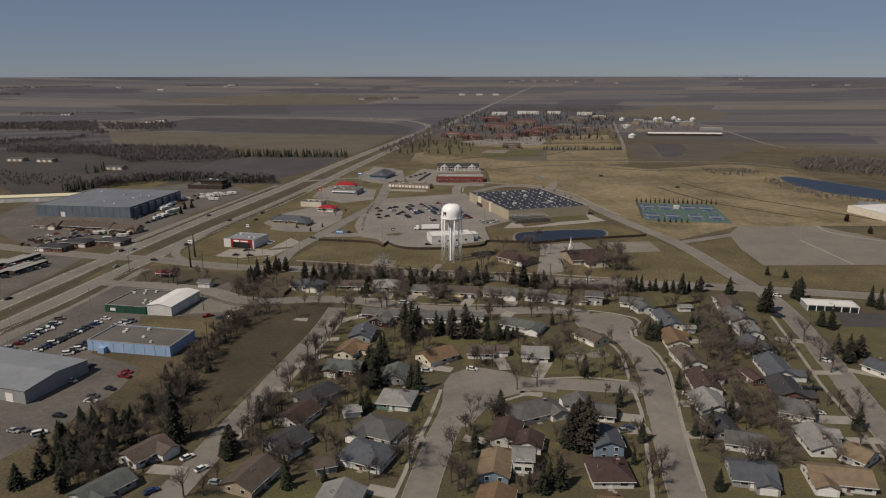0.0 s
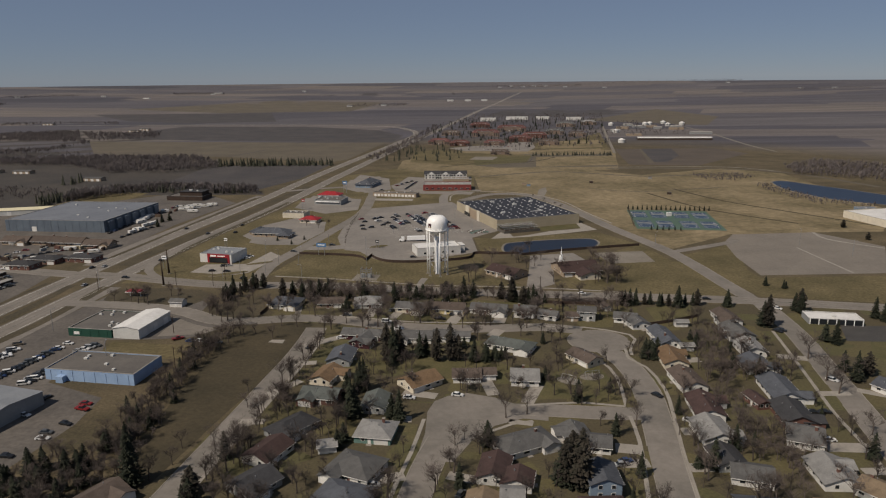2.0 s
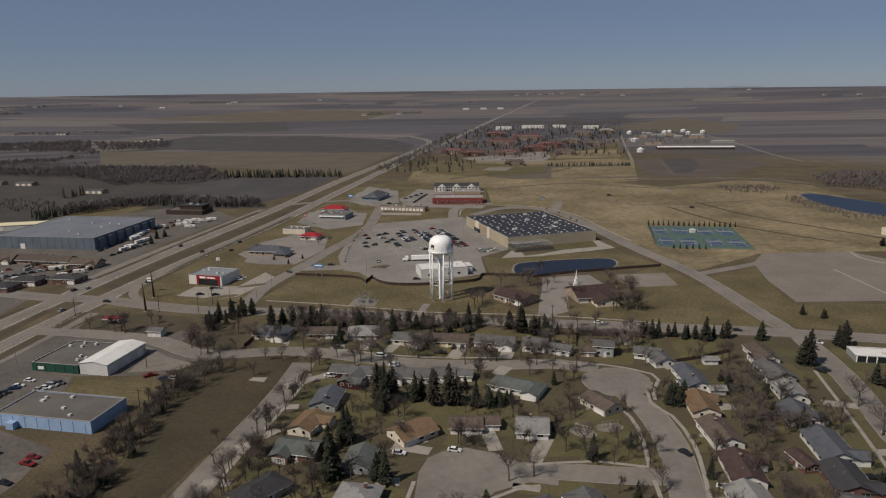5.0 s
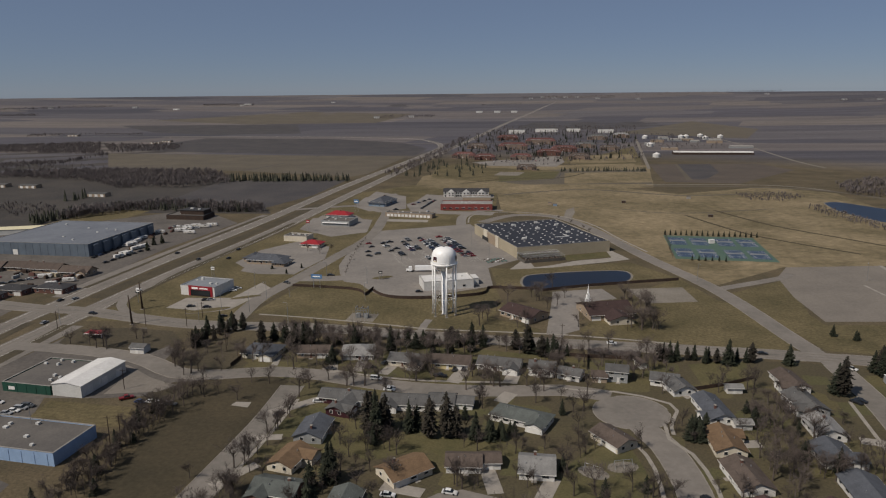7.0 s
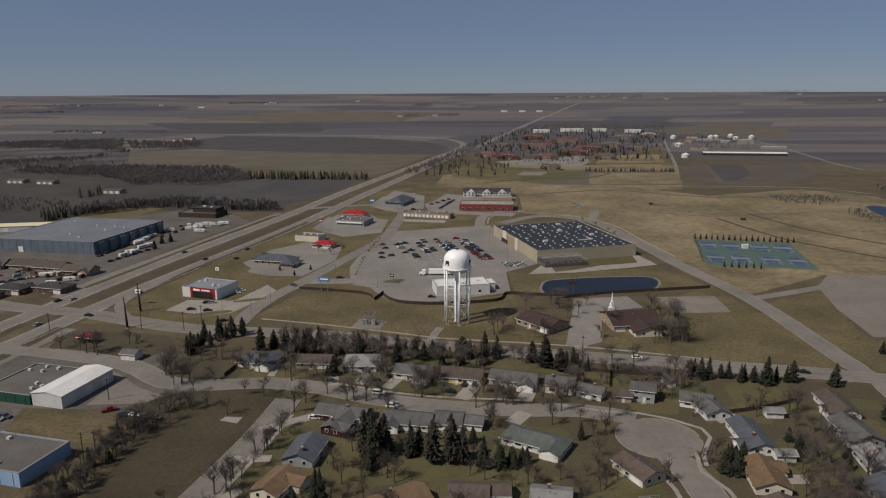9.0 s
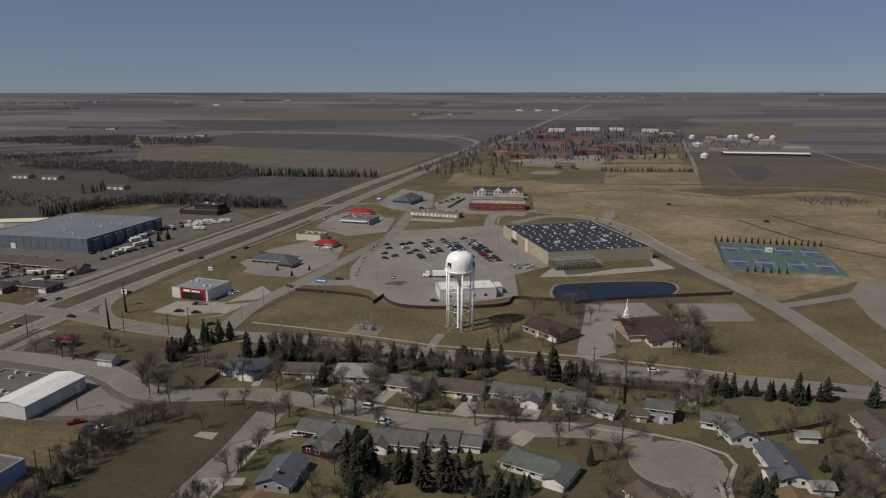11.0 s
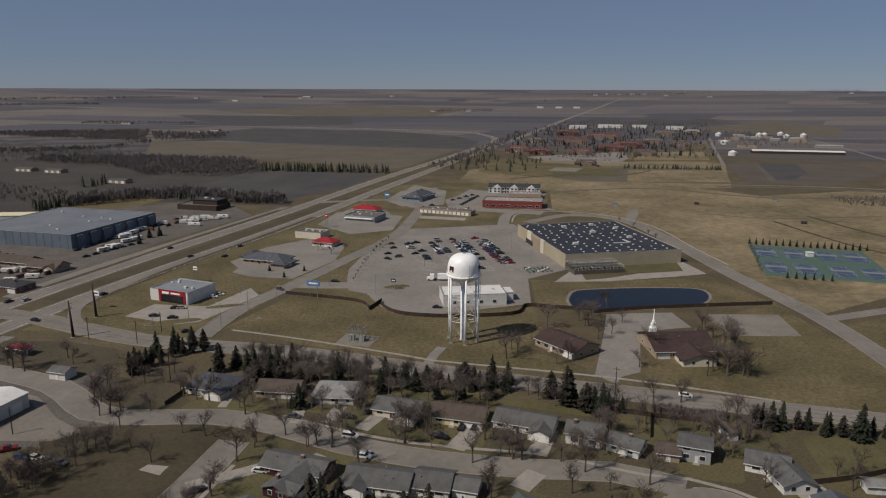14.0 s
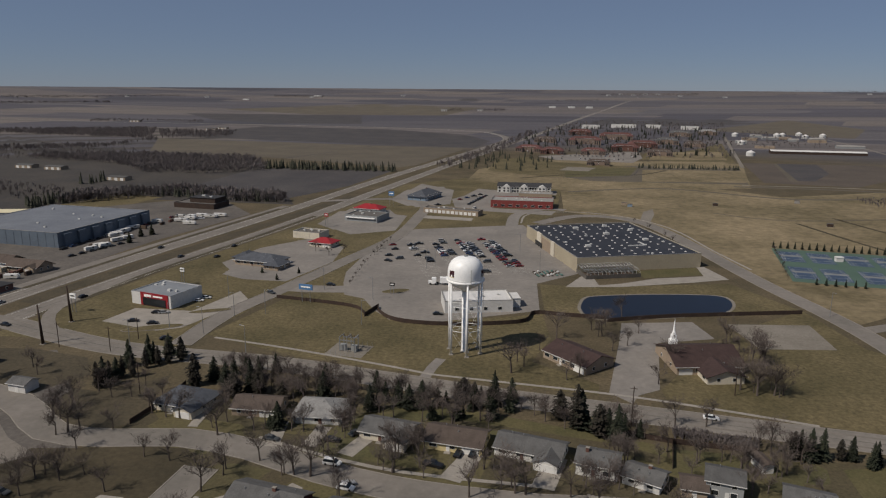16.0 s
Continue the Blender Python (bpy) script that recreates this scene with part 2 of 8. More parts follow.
WOOD = mat("weathered_wood", (0.12, 0.085, 0.06), (0.085, 0.06, 0.045), 0.5, 0.9, 3.0, 0.2, 0.1, False)
FENCE = mat("brown_fence_wood", (0.075, 0.05, 0.038), (0.05, 0.036, 0.03), 0.5, 0.9, 3.0, 0.2, 0.1, False)
RED = plain("red_paint", (0.36, 0.02, 0.03), 0.5)
BLUE_METAL = mat("blue_metal_siding", (0.15, 0.185, 0.225), (0.115, 0.14, 0.175), 0.1, 0.6, 2.0, 0.1, 0, False)
SKY_METAL = mat("sky_blue_metal_siding", (0.28, 0.39, 0.56), (0.23, 0.33, 0.49), 0.2, 0.6, 2.0, 0.1, 0, False)
GREEN_METAL = mat("dark_green_metal_siding", (0.025, 0.085, 0.06), (0.02, 0.07, 0.05), 0.2, 0.6, 2.0, 0.1, 0, False)
PALE_METAL = mat("pale_metal", (0.55, 0.55, 0.53), (0.45, 0.45, 0.43), 0.12, 0.55, 1.5, 0.1, 0, False)
ROOF_FLAT = mat("flat_gravel_roof", (0.155, 0.142, 0.128), (0.115, 0.107, 0.10), 0.08, 0.95, 1.5, 0.15, 0, False)
ROOF_DARK = mat("dark_membrane_roof", (0.030, 0.034, 0.046), (0.042, 0.046, 0.058), 0.05, 0.85, 1.0, 0.2, 0, False)
ROOF_WHITE = mat("white_membrane_roof", (0.62, 0.61, 0.59), (0.52, 0.51, 0.49), 0.1, 0.8, 1.0, 0.1, 0, False)
ROOF_PALE = mat("pale_weathered_roof", (0.36, 0.345, 0.32), (0.28, 0.27, 0.25), 0.1, 0.8, 1.0, 0.12, 0, False)
ROOF_BLUE = mat("blue_grey_roof", (0.20, 0.215, 0.24), (0.15, 0.163, 0.19), 0.06, 0.8, 0.8, 0.12, 0, False)
TANWALL = mat("tan_block_wall", (0.44, 0.385, 0.28), (0.38, 0.33, 0.24), 0.1, 0.9, 1.5, 0.1, 0.1, False)
BARK = mat("grey_bark", (0.12, 0.098, 0.084), (0.085, 0.069, 0.06), 0.8, 0.95, 4.0, 0.25, 0, False, 0, 0.25)
TWIGS = mat("bare_twigs", (0.135, 0.110, 0.097), (0.09, 0.074, 0.066), 0.4, 0.95, 3.0, 0.2, 0, False, 0, 0.3)
NEEDLES = mat("spruce_needles", (0.018, 0.024, 0.015), (0.036, 0.039, 0.023), 0.5, 0.85, 3.0, 0.35, 0, False, 0, 0.3)
NEEDLES_BROWN = mat("winter_browned_needles", (0.042, 0.034, 0.026), (0.03, 0.029, 0.021), 0.5, 0.85, 3.0, 0.35, 0, False, 0, 0.25)
WOODS = mat("bare_woodland", (0.205, 0.178, 0.172), (0.13, 0.114, 0.114), 0.02, 0.95, 0.3, 0.3)
# far evergreens: needle colour lightened, painting distance haze into it
NEEDLES_HAZED = mat("hazed_needles", (0.046, 0.05, 0.036), (0.07, 0.07, 0.05), 0.5, 0.9, 1.0, 0.35)
COURT_GREEN = mat("court_green", (0.095, 0.150, 0.115), (0.08, 0.13, 0.10), 0.1, 0.8)
COURT_BLUE = mat("court_blue", (0.055, 0.088, 0.15), (0.048, 0.076, 0.13), 0.1, 0.8)


# ---- builders ----
class Shape:
    """Collects faces, then becomes one mesh object."""

    def __init__(self):
        self.v, self.f = [], []

    def add(self, verts, faces):
        n = len(self.v)
        self.v += [tuple(v) for v in verts]
        self.f += [tuple(n + i for i in f) for f in faces]
        return self

    def box(self, x, y, z, sx, sy, sz, turn=0.0):
        """A box whose base is centred on (x, y, z)."""
        c, s = math.cos(turn), math.sin(turn)
        corners = [(-sx / 2, -sy / 2), (sx / 2, -sy / 2), (sx / 2, sy / 2), (-sx / 2, sy / 2)]
        ring = [(x + a * c - b * s, y + a * s + b * c) for a, b in corners]
        return self.prism(ring, z, z + sz)

    def prism(self, ring, z0, z1):
        n = len(ring)
        verts = [(a, b, z0) for a, b in ring] + [(a, b, z1) for a, b in ring]
        faces = [tuple(range(n, 2 * n)), tuple(reversed(range(n)))] + [(i, (i + 1) % n, n + (i + 1) % n, n + i) for i in range(n)]
        return self.add(verts, faces)

    def tube(self, p, q, r0, r1, n=4, caps=True):
        p, q = Vector(p), Vector(q)
        d = (q - p).normalized()
        a = d.cross((0, 0, 1) if abs(d.z) < 0.9 else (1, 0, 0)).normalized()
        b = d.cross(a)
        turns = [(math.cos(2 * math.pi * i / n), math.sin(2 * math.pi * i / n)) for i in range(n)]
        verts = [p + (a * c + b * s) * r0 for c, s in turns] + [q + (a * c + b * s) * r1 for c, s in turns]
        ends = [tuple(range(n, 2 * n)), tuple(reversed(range(n)))] if caps else []
        return self.add(verts, [(i, (i + 1) % n, n + (i + 1) % n, n + i) for i in range(n)] + ends)

    def lathe(self, profile, n=32, x=0.0, y=0.0):
        """Turns (radius, height) pairs round an upright axis."""
        verts = [(x + r * math.cos(2 * math.pi * i / n), y + r * math.sin(2 * math.pi * i / n), z) for r, z in profile for i in range(n)]
        faces = [(k * n + i, k * n + (i + 1) % n, (k + 1) * n + (i + 1) % n, (k + 1) * n + i) for k in range(len(profile) - 1) for i in range(n)]
        return self.add(verts, faces + [tuple(reversed(range(n))), tuple(range(len(verts) - n, len(verts)))])

    def mesh(self, name, material, smooth=False):
        me = bpy.data.meshes.new(name)
        me.from_pydata(self.v, [], self.f)
        me.materials.append(material)
        if smooth:
            me.polygons.foreach_set("use_smooth", [True] * len(me.polygons))
        return me


def part(name, shape, material, parent, label="", smooth=False):
    ob = new(name, shape.mesh(name, material, smooth))
    ob.parent = parent
    return tagged(ob, label)


def thing(name, x, y, turn, label, category, group="", z=0.0):
    ob = tagged(new(name), label, category, group)
    ob.matrix_world = pose(x, y, z + rise(x, y), 0, 0, turn)
    return ob


def rise(x, y):
    """The plain's height: level round the town, climbing very gently to the far horizon."""
    r = math.hypot(x, y + 340)
    return 0.0 if r < 1200 else 88.0 * ((min(r, 4700) - 1200) / 3500) ** 2


def setting(name, shape, material, label, category=""):
    return tagged(new(name, shape.mesh(name, material)), label, category, "", "structure")


def ground():
    rings = [0, 100, 200, 300, 400, 500, 650, 800, 1000, 1200] + [1200 + 100 * i for i in range(1, 36)]
    n, s = 96, Shape()
    verts = [(r * math.cos(2 * math.pi * i / n), -340 + r * math.sin(2 * math.pi * i / n)) for r in rings[1:] for i in range(n)]
    verts = [(0, -340, 0)] + [(x, y, rise(x, y)) for x, y in verts]
    faces = [(0, 1 + i, 1 + (i + 1) % n) for i in range(n)]
    faces += [(1 + k * n + i, 1 + (k + 1) * n + i, 1 + (k + 1) * n + (i + 1) % n, 1 + k * n + (i + 1) % n) for k in range(len(rings) - 2) for i in range(n)]
    s.add(verts, faces)
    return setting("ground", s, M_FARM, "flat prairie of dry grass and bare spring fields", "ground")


def sheet(name, material, z, corners, label, category):
    """A level patch of ground cover, a few centimetres thick."""
    bm = bmesh.new()
    face = bm.faces.new([bm.verts.new((x, y, 0)) for x, y in corners])
    if face.normal.z < 0 or face.calc_area() and sum(a[0] * b[1] - b[0] * a[1] for a, b in zip(corners, corners[1:] + corners[:1])) < 0:
        bmesh.ops.reverse_faces(bm, faces=[face])
    face.normal_update()
    bmesh.ops.triangulate(bm, faces=bm.faces[:])
    longest = max(math.dist(a, b) for a, b in zip(corners, corners[1:] + corners[:1]))
    if longest > 300:
        bmesh.ops.subdivide_edges(bm, edges=bm.edges[:], cuts=12, use_grid_fill=True)
    for v in bm.verts:
        v.co.z = rise(v.co.x, v.co.y) + z
    me = bpy.data.meshes.new(name)
    bm.to_mesh(me)
    me.materials.append(material)
    return tagged(new(name, me), label, category, "", "structure")


def smooth_line(line, step=8.0):
    """A rounded way through the given corners."""
    pts = [Vector((x, y)) for x, y in line]
    out = []
    for i in range(len(pts) - 1):
        a, b, c, d = pts[max(i - 1, 0)], pts[i], pts[i + 1], pts[min(i + 2, len(pts) - 1)]
        n = max(1, min(40, int((c - b).length / step)))
        for k in range(n):
            t = k / n
            out.append(0.5 * ((2 * b) + (c - a) * t + (2 * a - 5 * b + 4 * c - d) * t * t + (3 * b - a - 3 * c + d) * t ** 3))
    return out + [pts[-1]]


def pond(corners, label):
    """Water inside a rounded outline, with a strip of bare shore round it."""
    cut = smooth_line(corners + corners[:1], 3.0)
    mid = Vector((sum(p.x for p in cut) / len(cut), sum(p.y for p in cut) / len(cut)))
    sheet("pond", M_WATER, 0.03, [(p.x, p.y) for p in cut[:-1]], label, "pond")
    sheet("shore", M_GRAVEL, 0.022, [tuple(p + (p - mid).normalized() * 1.6) for p in cut[:-1]], "narrow pale muddy shore of the pond", "shore")


LINES = []
KERBS = []


def band(s, way, left, right, z0, z1):
    """A strip along a way between two offsets to its left, from z0 up to z1."""
    n, rows = len(way), []
    for i, p in enumerate(way):
        d = (way[min(i + 1, n - 1)] - way[max(i - 1, 0)]).normalized()
        side = Vector((-d.y, d.x))
        a, b = p + side * left, p + side * right
        h = rise(p.x, p.y)
        rows.append([(a.x, a.y, h + z0), (a.x, a.y, h + z1), (b.x, b.y, h + z1), (b.x, b.y, h + z0)])
    verts = [v for row in rows for v in row]
    faces = [(4 * i + k, 4 * i + k + 1, 4 * i + 5 + k, 4 * i + 4 + k) for i in range(n - 1) for k in range(3)]
    s.add(verts, faces)


def road(name, line, width, material, z, kerb, label):
    way = smooth_line(line)
    s = Shape()
    band(s, way, width / 2, -width / 2, -0.05, z)
    base = setting(name, s, material, label, {"sidewalk": "sidewalk", "verge": "grass verge"}.get(name, "road"))
    if width > 4 and name != "verge":
        LINES.append((way, width))
    if kerb:
        KERBS.append((base, way, width / 2 + 0.15))
    if name == "highway":
        for off in (width / 2 - 1.6, -width / 2 + 1.6):
            k = Shape()
            band(k, way, off + 0.08, off - 0.08, z, z + 0.01)
            part("edge_line", k, M_PAINT, base)
    if name in ("highway", "road"):
        for off, w, m, label_ in ((0, 0.3, M_TAR, "seam"), (3.3, 1.0, M_OILED, "worn_lane"), (-3.3, 1.0, M_OILED, "worn_lane")):
            k = Shape()
            band(k, way, off + w / 2, off - w / 2, z, z + 0.006)
            part(label_, k, m, base)
    return base


def kerbs():
    """Kerb stones along both sides of the streets, left open where another street or a drive comes in."""
    for base, way, off in KERBS:
        round_ = (way[0] - way[18]).length < 0.1 if len(way) == 37 else False
        for side in (-1,) if round_ else (1, -1):
            runs, run = [], []
            for i, p in enumerate(way):
                d = (way[min(i + 1, len(way) - 1)] - way[max(i - 1, 0)]).normalized()
                q = p + Vector((-d.y, d.x)) * side * off
                blocked = False
                for other, w in LINES:
                    if other is way or (round_ and len(other) == 1 and (other[0] - p).length < 0.1):
                        continue
                    if len(other) == 1:
                        blocked = blocked or (other[0] - q).length < w / 2 - 0.2
                    else:
                        blocked = blocked or any(abs(o.x - q.x) < w and abs(o.y - q.y) < w and ((e - o).length > 0 and abs((q.x - o.x) * (e.y - o.y) - (q.y - o.y) * (e.x - o.x)) / (e - o).length < w / 2 and -1 < (q - o).dot(e - o) / (e - o).length < (e - o).length + 1) for o, e in zip(other, other[1:]))
                    if blocked:
                        break
                if blocked:
                    if len(run) > 1:
                        runs.append(run)
                    run = []
                else:
                    run.append(q)
            if len(run) > 1:
                runs.append(run)
            for r in runs:
                k = Shape()
                band(k, r, 0.16, -0.16, 0.0, 0.15)
                part("kerb", k, M_KERB, base)


def bulb(name, x, y, r, material, z, label):
    s = Shape()
    s.prism([(x + r * math.cos(a * math.pi / 18), y + r * math.sin(a * math.pi / 18)) for a in range(36)], 0, z)
    LINES.append(([Vector((x, y))], 2 * r))
    base = setting(name, s, material, label, "road")
    KERBS.append((base, [Vector((x + 0.01 * math.cos(a * math.pi / 18), y + 0.01 * math.sin(a * math.pi / 18))) for a in range(37)], r + 0.15))
    return base


def island(x, y, length, width, label):
    """An oval of grass inside a concrete kerb."""
    ring = [(math.cos(2 * math.pi * i / 24), math.sin(2 * math.pi * i / 24)) for i in range(24)]
    c, s_ = math.cos(radians(25)), math.sin(radians(25))

    def oval(k):
        return [(x + a * (length + k) * c - b * (width + k) * s_, y + a * (length + k) * s_ + b * (width + k) * c) for a, b in ring]

    base = setting("traffic_island", Shape().prism(oval(0), 0, 0.19), M_GRASS_GOLD, label, "traffic island")
    part("kerb", Shape().prism(oval(0.3), 0, 0.17), M_KERB, base)
    return base


def drive(x0, y0, x1, y1, width):
    s = Shape()
    band(s, [Vector((x0, y0)), Vector((x1, y1))], width / 2, -width / 2, 0, 0.09)
    LINES.append((smooth_line([(x0, y0), (x1, y1)], 3), width))
    return setting("driveway", s, M_CONCRETE, "pale concrete driveway of a house", "driveway")


HOUSES = []


def window(parent, x, y, z, w, h, turn):
    """A framed window on a wall that faces turn (0: towards -y)."""
    c, s = math.cos(turn), math.sin(turn)
    frame_ = Shape().box(x, y, z, w + 0.24, 0.10, h + 0.24, turn)
    f = part("window", frame_, TRIM, parent)
    part("pane", Shape().box(x + 0.05 * s, y - 0.05 * c, z + 0.12, w, 0.06, h, turn), GLASS, f)
    return f


def house(x, y, turn, length, width, height, kind, roof, wall, label, category="house", pitch=0.40, over=0.55):
    """A house with its ridge along its length; the front faces -y before it is turned."""
    rng = random.Random(int(x * 10) * 7919 + int(y * 10))
    top = thing("house" if length * width > 45 else "shed", x, y, turn, label, category if length * width > 45 else "shed")
    HOUSES.append((x, y, max(length, width) / 2 + 1.5))
    L, W, h = length / 2, width / 2, height
    peak = h + W * pitch
    s = Shape().box(0, 0, 0, length, width, h)
    if kind == "gable":
        for e in (-1, 1):
            a = e * L
            s.add([(a, -W, h), (a, W, h), (a, 0, peak - 0.05), (a - e * 0.2, -W, h), (a - e * 0.2, W, h), (a - e * 0.2, 0, peak - 0.05)], [(0, 1, 2), (5, 4, 3), (0, 2, 5, 3), (1, 4, 5, 2)])
    part("wall", s, wall, top)
    o, t = over, 0.22
    r = Shape()
    if kind == "gable":
        drop = o * pitch
        for e in (-1, 1):
            a = [(-L - o, e * (W + o), h - drop), (L + o, e * (W + o), h - drop), (L + o, 0, peak), (-L - o, 0, peak)]
            b = [(p[0], p[1], p[2] + t) for p in a]
            r.add(a + b, [(0, 1, 2, 3), (4, 5, 6, 7), (0, 1, 5, 4), (1, 2, 6, 5), (3, 0, 4, 7), (2, 3, 7, 6)])
    else:
        drop, ridge = o * pitch, max(L - W, 0.4)
        base = [(-L - o, -W - o, h - drop), (L + o, -W - o, h - drop), (L + o, W + o, h - drop), (-L - o, W + o, h - drop)]
        up = [(p[0], p[1], p[2] + t) for p in base] + [(-ridge, 0, peak + t), (ridge, 0, peak + t)]
        r.add(base + up, [(3, 2, 1, 0), (0, 1, 5, 4), (1, 2, 6, 5), (2, 3, 7, 6), (3, 0, 4, 7), (4, 5, 9, 8), (5, 6, 9), (6, 7, 8, 9), (7, 4, 8)])
    roof_part = part("roof", r, roof, top)
    part("fascia", Shape().box(0, -W - o - 0.02, h - drop - 0.02, length + 2 * o, 0.05, 0.24), TRIM, top)
    if length * width < 45:
        part("door", Shape().box(0, -W - 0.03, 0, 1.2, 0.08, min(h - 0.3, 1.9)), TRIM, top)
        return top
    for k in range(rng.randint(1, 3)):
        px, py = rng.uniform(-L * 0.7, L * 0.7), rng.uniform(0.15, 0.5) * W * rng.choice((-1, 1))
        part("vent_pipe", Shape().tube((px, py, h + (W - abs(py)) * pitch), (px, py, h + (W - abs(py)) * pitch + 0.75), 0.13, 0.13, 6), STEEL, roof_part)
    if rng.random() < 0.3:
        px, py = rng.uniform(-L * 0.6, L * 0.6), rng.uniform(-0.25, 0.35) * W
        ch = Shape().box(px, py, peak - 1.3, 0.9, 0.7, 2.2)
        chim = part("chimney", ch, W_BRICK, roof_part)
        part("cap", Shape().box(px, py, peak + 0.9, 1.05, 0.85, 0.12), M_CONCRETE, chim)
    storeys = min(2, max(1, round(h / 2.6)))
    side = rng.choice((-1, 1))
    for st in range(storeys):
        z = 1.0 + 2.5 * st
        for fy, turn_ in ((-W - 0.03, 0.0),) if abs(turn) < 60 else ((-W - 0.03, 0.0), (W + 0.03, math.pi)):
            slots = max(2, int(length / (8.0 if category == "building" else 4.2)))
            for i in range(slots):
                wx = -L + (i + 0.5) * length / slots
                if fy < 0 and st == 0 and side * wx > L - 6.2 and length > 12:
                    continue
                window(top, wx, fy, z, rng.choice((1.1, 1.5, 2.1)), 1.2, turn_)
        for fx, turn_ in ((L + 0.03, math.pi / 2), (-L - 0.03, -math.pi / 2)) if category != "building" else ():
            for wy in (-W * 0.45, W * 0.4):
                window(top, fx, wy, z, 1.1, 1.1, turn_)
    if length > 12 and category == "house" and rng.random() < 0.6:
        # a gabled garage that stands forward of the front
        gx, out, g = side * (L - 3.3), rng.uniform(1.8, 3.6), 3.2
        tip = h + g * pitch
        s = Shape().box(gx, -W - out / 2, 0, 2 * g, out, h)
        s.add([(gx - g, -W - out, h), (gx + g, -W - out, h), (gx, -W - out, tip - 0.05), (gx, -W - out + 0.2, tip - 0.05)], [(0, 1, 2), (0, 2, 3), (1, 3, 2)])
        wing = part("garage_wing", s, wall, top)
        for e in (-1, 1):
            edge = [(gx + e * (g + 0.4), -W - out - 0.45, h - 0.4 * pitch), (gx, -W - out - 0.45, tip), (gx, -0.1 * W, tip), (gx + e * (g + 0.4), -0.1 * W, h - 0.4 * pitch)]
            part("wing_roof", Shape().add(edge + [(p[0], p[1], p[2] + t) for p in edge], [(0, 1, 2, 3), (4, 5, 6, 7), (0, 1, 5, 4), (3, 0, 4, 7)]), roof, wing)
        part("garage_door", Shape().box(gx, -W - out - 0.04, 0.0, 4.9, 0.10, 2.15), TRIM, wing)
    elif length > 12:
        part("garage_door", Shape().box(side * (L - 3.2), -W - 0.04, 0.0, 4.9, 0.10, 2.15), TRIM, top)
    d = part("door", Shape().box(-side * L * 0.15, -W - 0.04, 0.15, 1.0, 0.10, 2.05), W_BRICK if rng.random() < 0.4 else TRIM, top)
    part("step", Shape().box(-side * L * 0.15, -W - 0.7, 0, 1.8, 1.3, 0.18), M_CONCRETE, top)
    return top


def flat_building(name, x, y, turn, length, depth, height, wall, roof, label, category="shop", parapet=0.6, bays=0, vents=6, edge=None):
    """A box-shaped building with a parapet round a flat roof, and roof units on it."""
    rng = random.Random(int(x * 10) * 31 + int(y * 10))
    top = thing(name, x, y, turn, label, category)
    HOUSES.append((x, y, max(length, depth) / 2 + 3))
    L, D, h = length / 2, depth / 2, height
    part("wall", Shape().box(0, -D + 0.2, 0, length, 0.4, h).box(0, D - 0.2, 0, length, 0.4, h).box(-L + 0.2, 0, 0, 0.4, depth - 0.8, h).box(L - 0.2, 0, 0, 0.4, depth - 0.8, h), wall, top)
    slab = part("roof", Shape().box(0, 0, h - parapet - 0.3, length - 0.8, depth - 0.8, 0.3), roof, top)
    part("coping", Shape().box(0, -D + 0.2, h, length + 0.1, 0.5, 0.12).box(0, D - 0.2, h, length + 0.1, 0.5, 0.12).box(-L + 0.2, 0, h, 0.5, depth - 0.9, 0.12).box(L - 0.2, 0, h, 0.5, depth - 0.9, 0.12), edge or ROOF_PALE, top)
    for i in range(vents):
        vx, vy = rng.uniform(-L + 2, L - 2), rng.uniform(-D + 2, D - 2)
        u = part("roof_unit", Shape().box(vx, vy, h - parapet, rng.uniform(0.9, 1.7), rng.uniform(0.8, 1.4), rng.uniform(0.6, 1.0)), PALE_METAL, slab)
    for i in range(bays):
        bx = -L + (i + 0.5) * length / bays
        part("pilaster", Shape().box(bx, -D - 0.06, 0, 0.35, 0.12, h - 0.4), wall, top)
    return top


def shed_building(name, x, y, turn, length, width, height, wall, roof, label, pitch=0.16, category="workshop", doors=3):
    """A long metal shed with its ridge along its length."""
    top = thing(name, x, y, turn, label, category)
    HOUSES.append((x, y, max(length, width) / 2 + 3))
    L, W, h = length / 2, width / 2, height
    peak = h + W * pitch
    s = Shape().box(0, 0, 0, length, width, h)
    for e in (-1, 1):
        s.add([(e * L, -W, h), (e * L, W, h), (e * L, 0, peak)], [(0, 1, 2)])
    part("wall", s, wall, top)
    for e in (-1, 1):
        a = [(-L - 0.3, e * (W + 0.3), h - 0.05), (L + 0.3, e * (W + 0.3), h - 0.05), (L + 0.3, 0, peak), (-L - 0.3, 0, peak)]
        part("roof", Shape().add(a + [(p[0], p[1], p[2] + 0.15) for p in a], [(0, 1, 2, 3), (4, 5, 6, 7), (0, 1, 5, 4), (1, 2, 6, 5), (3, 0, 4, 7)]), roof, top)
    for i in range(doors):
        dx = -L + (i + 0.5) * length / doors
        part("door", Shape().box(dx, -W - 0.05, 0, 3.6, 0.1, min(h - 0.6, 3.4)), TRIM, top)
    return top


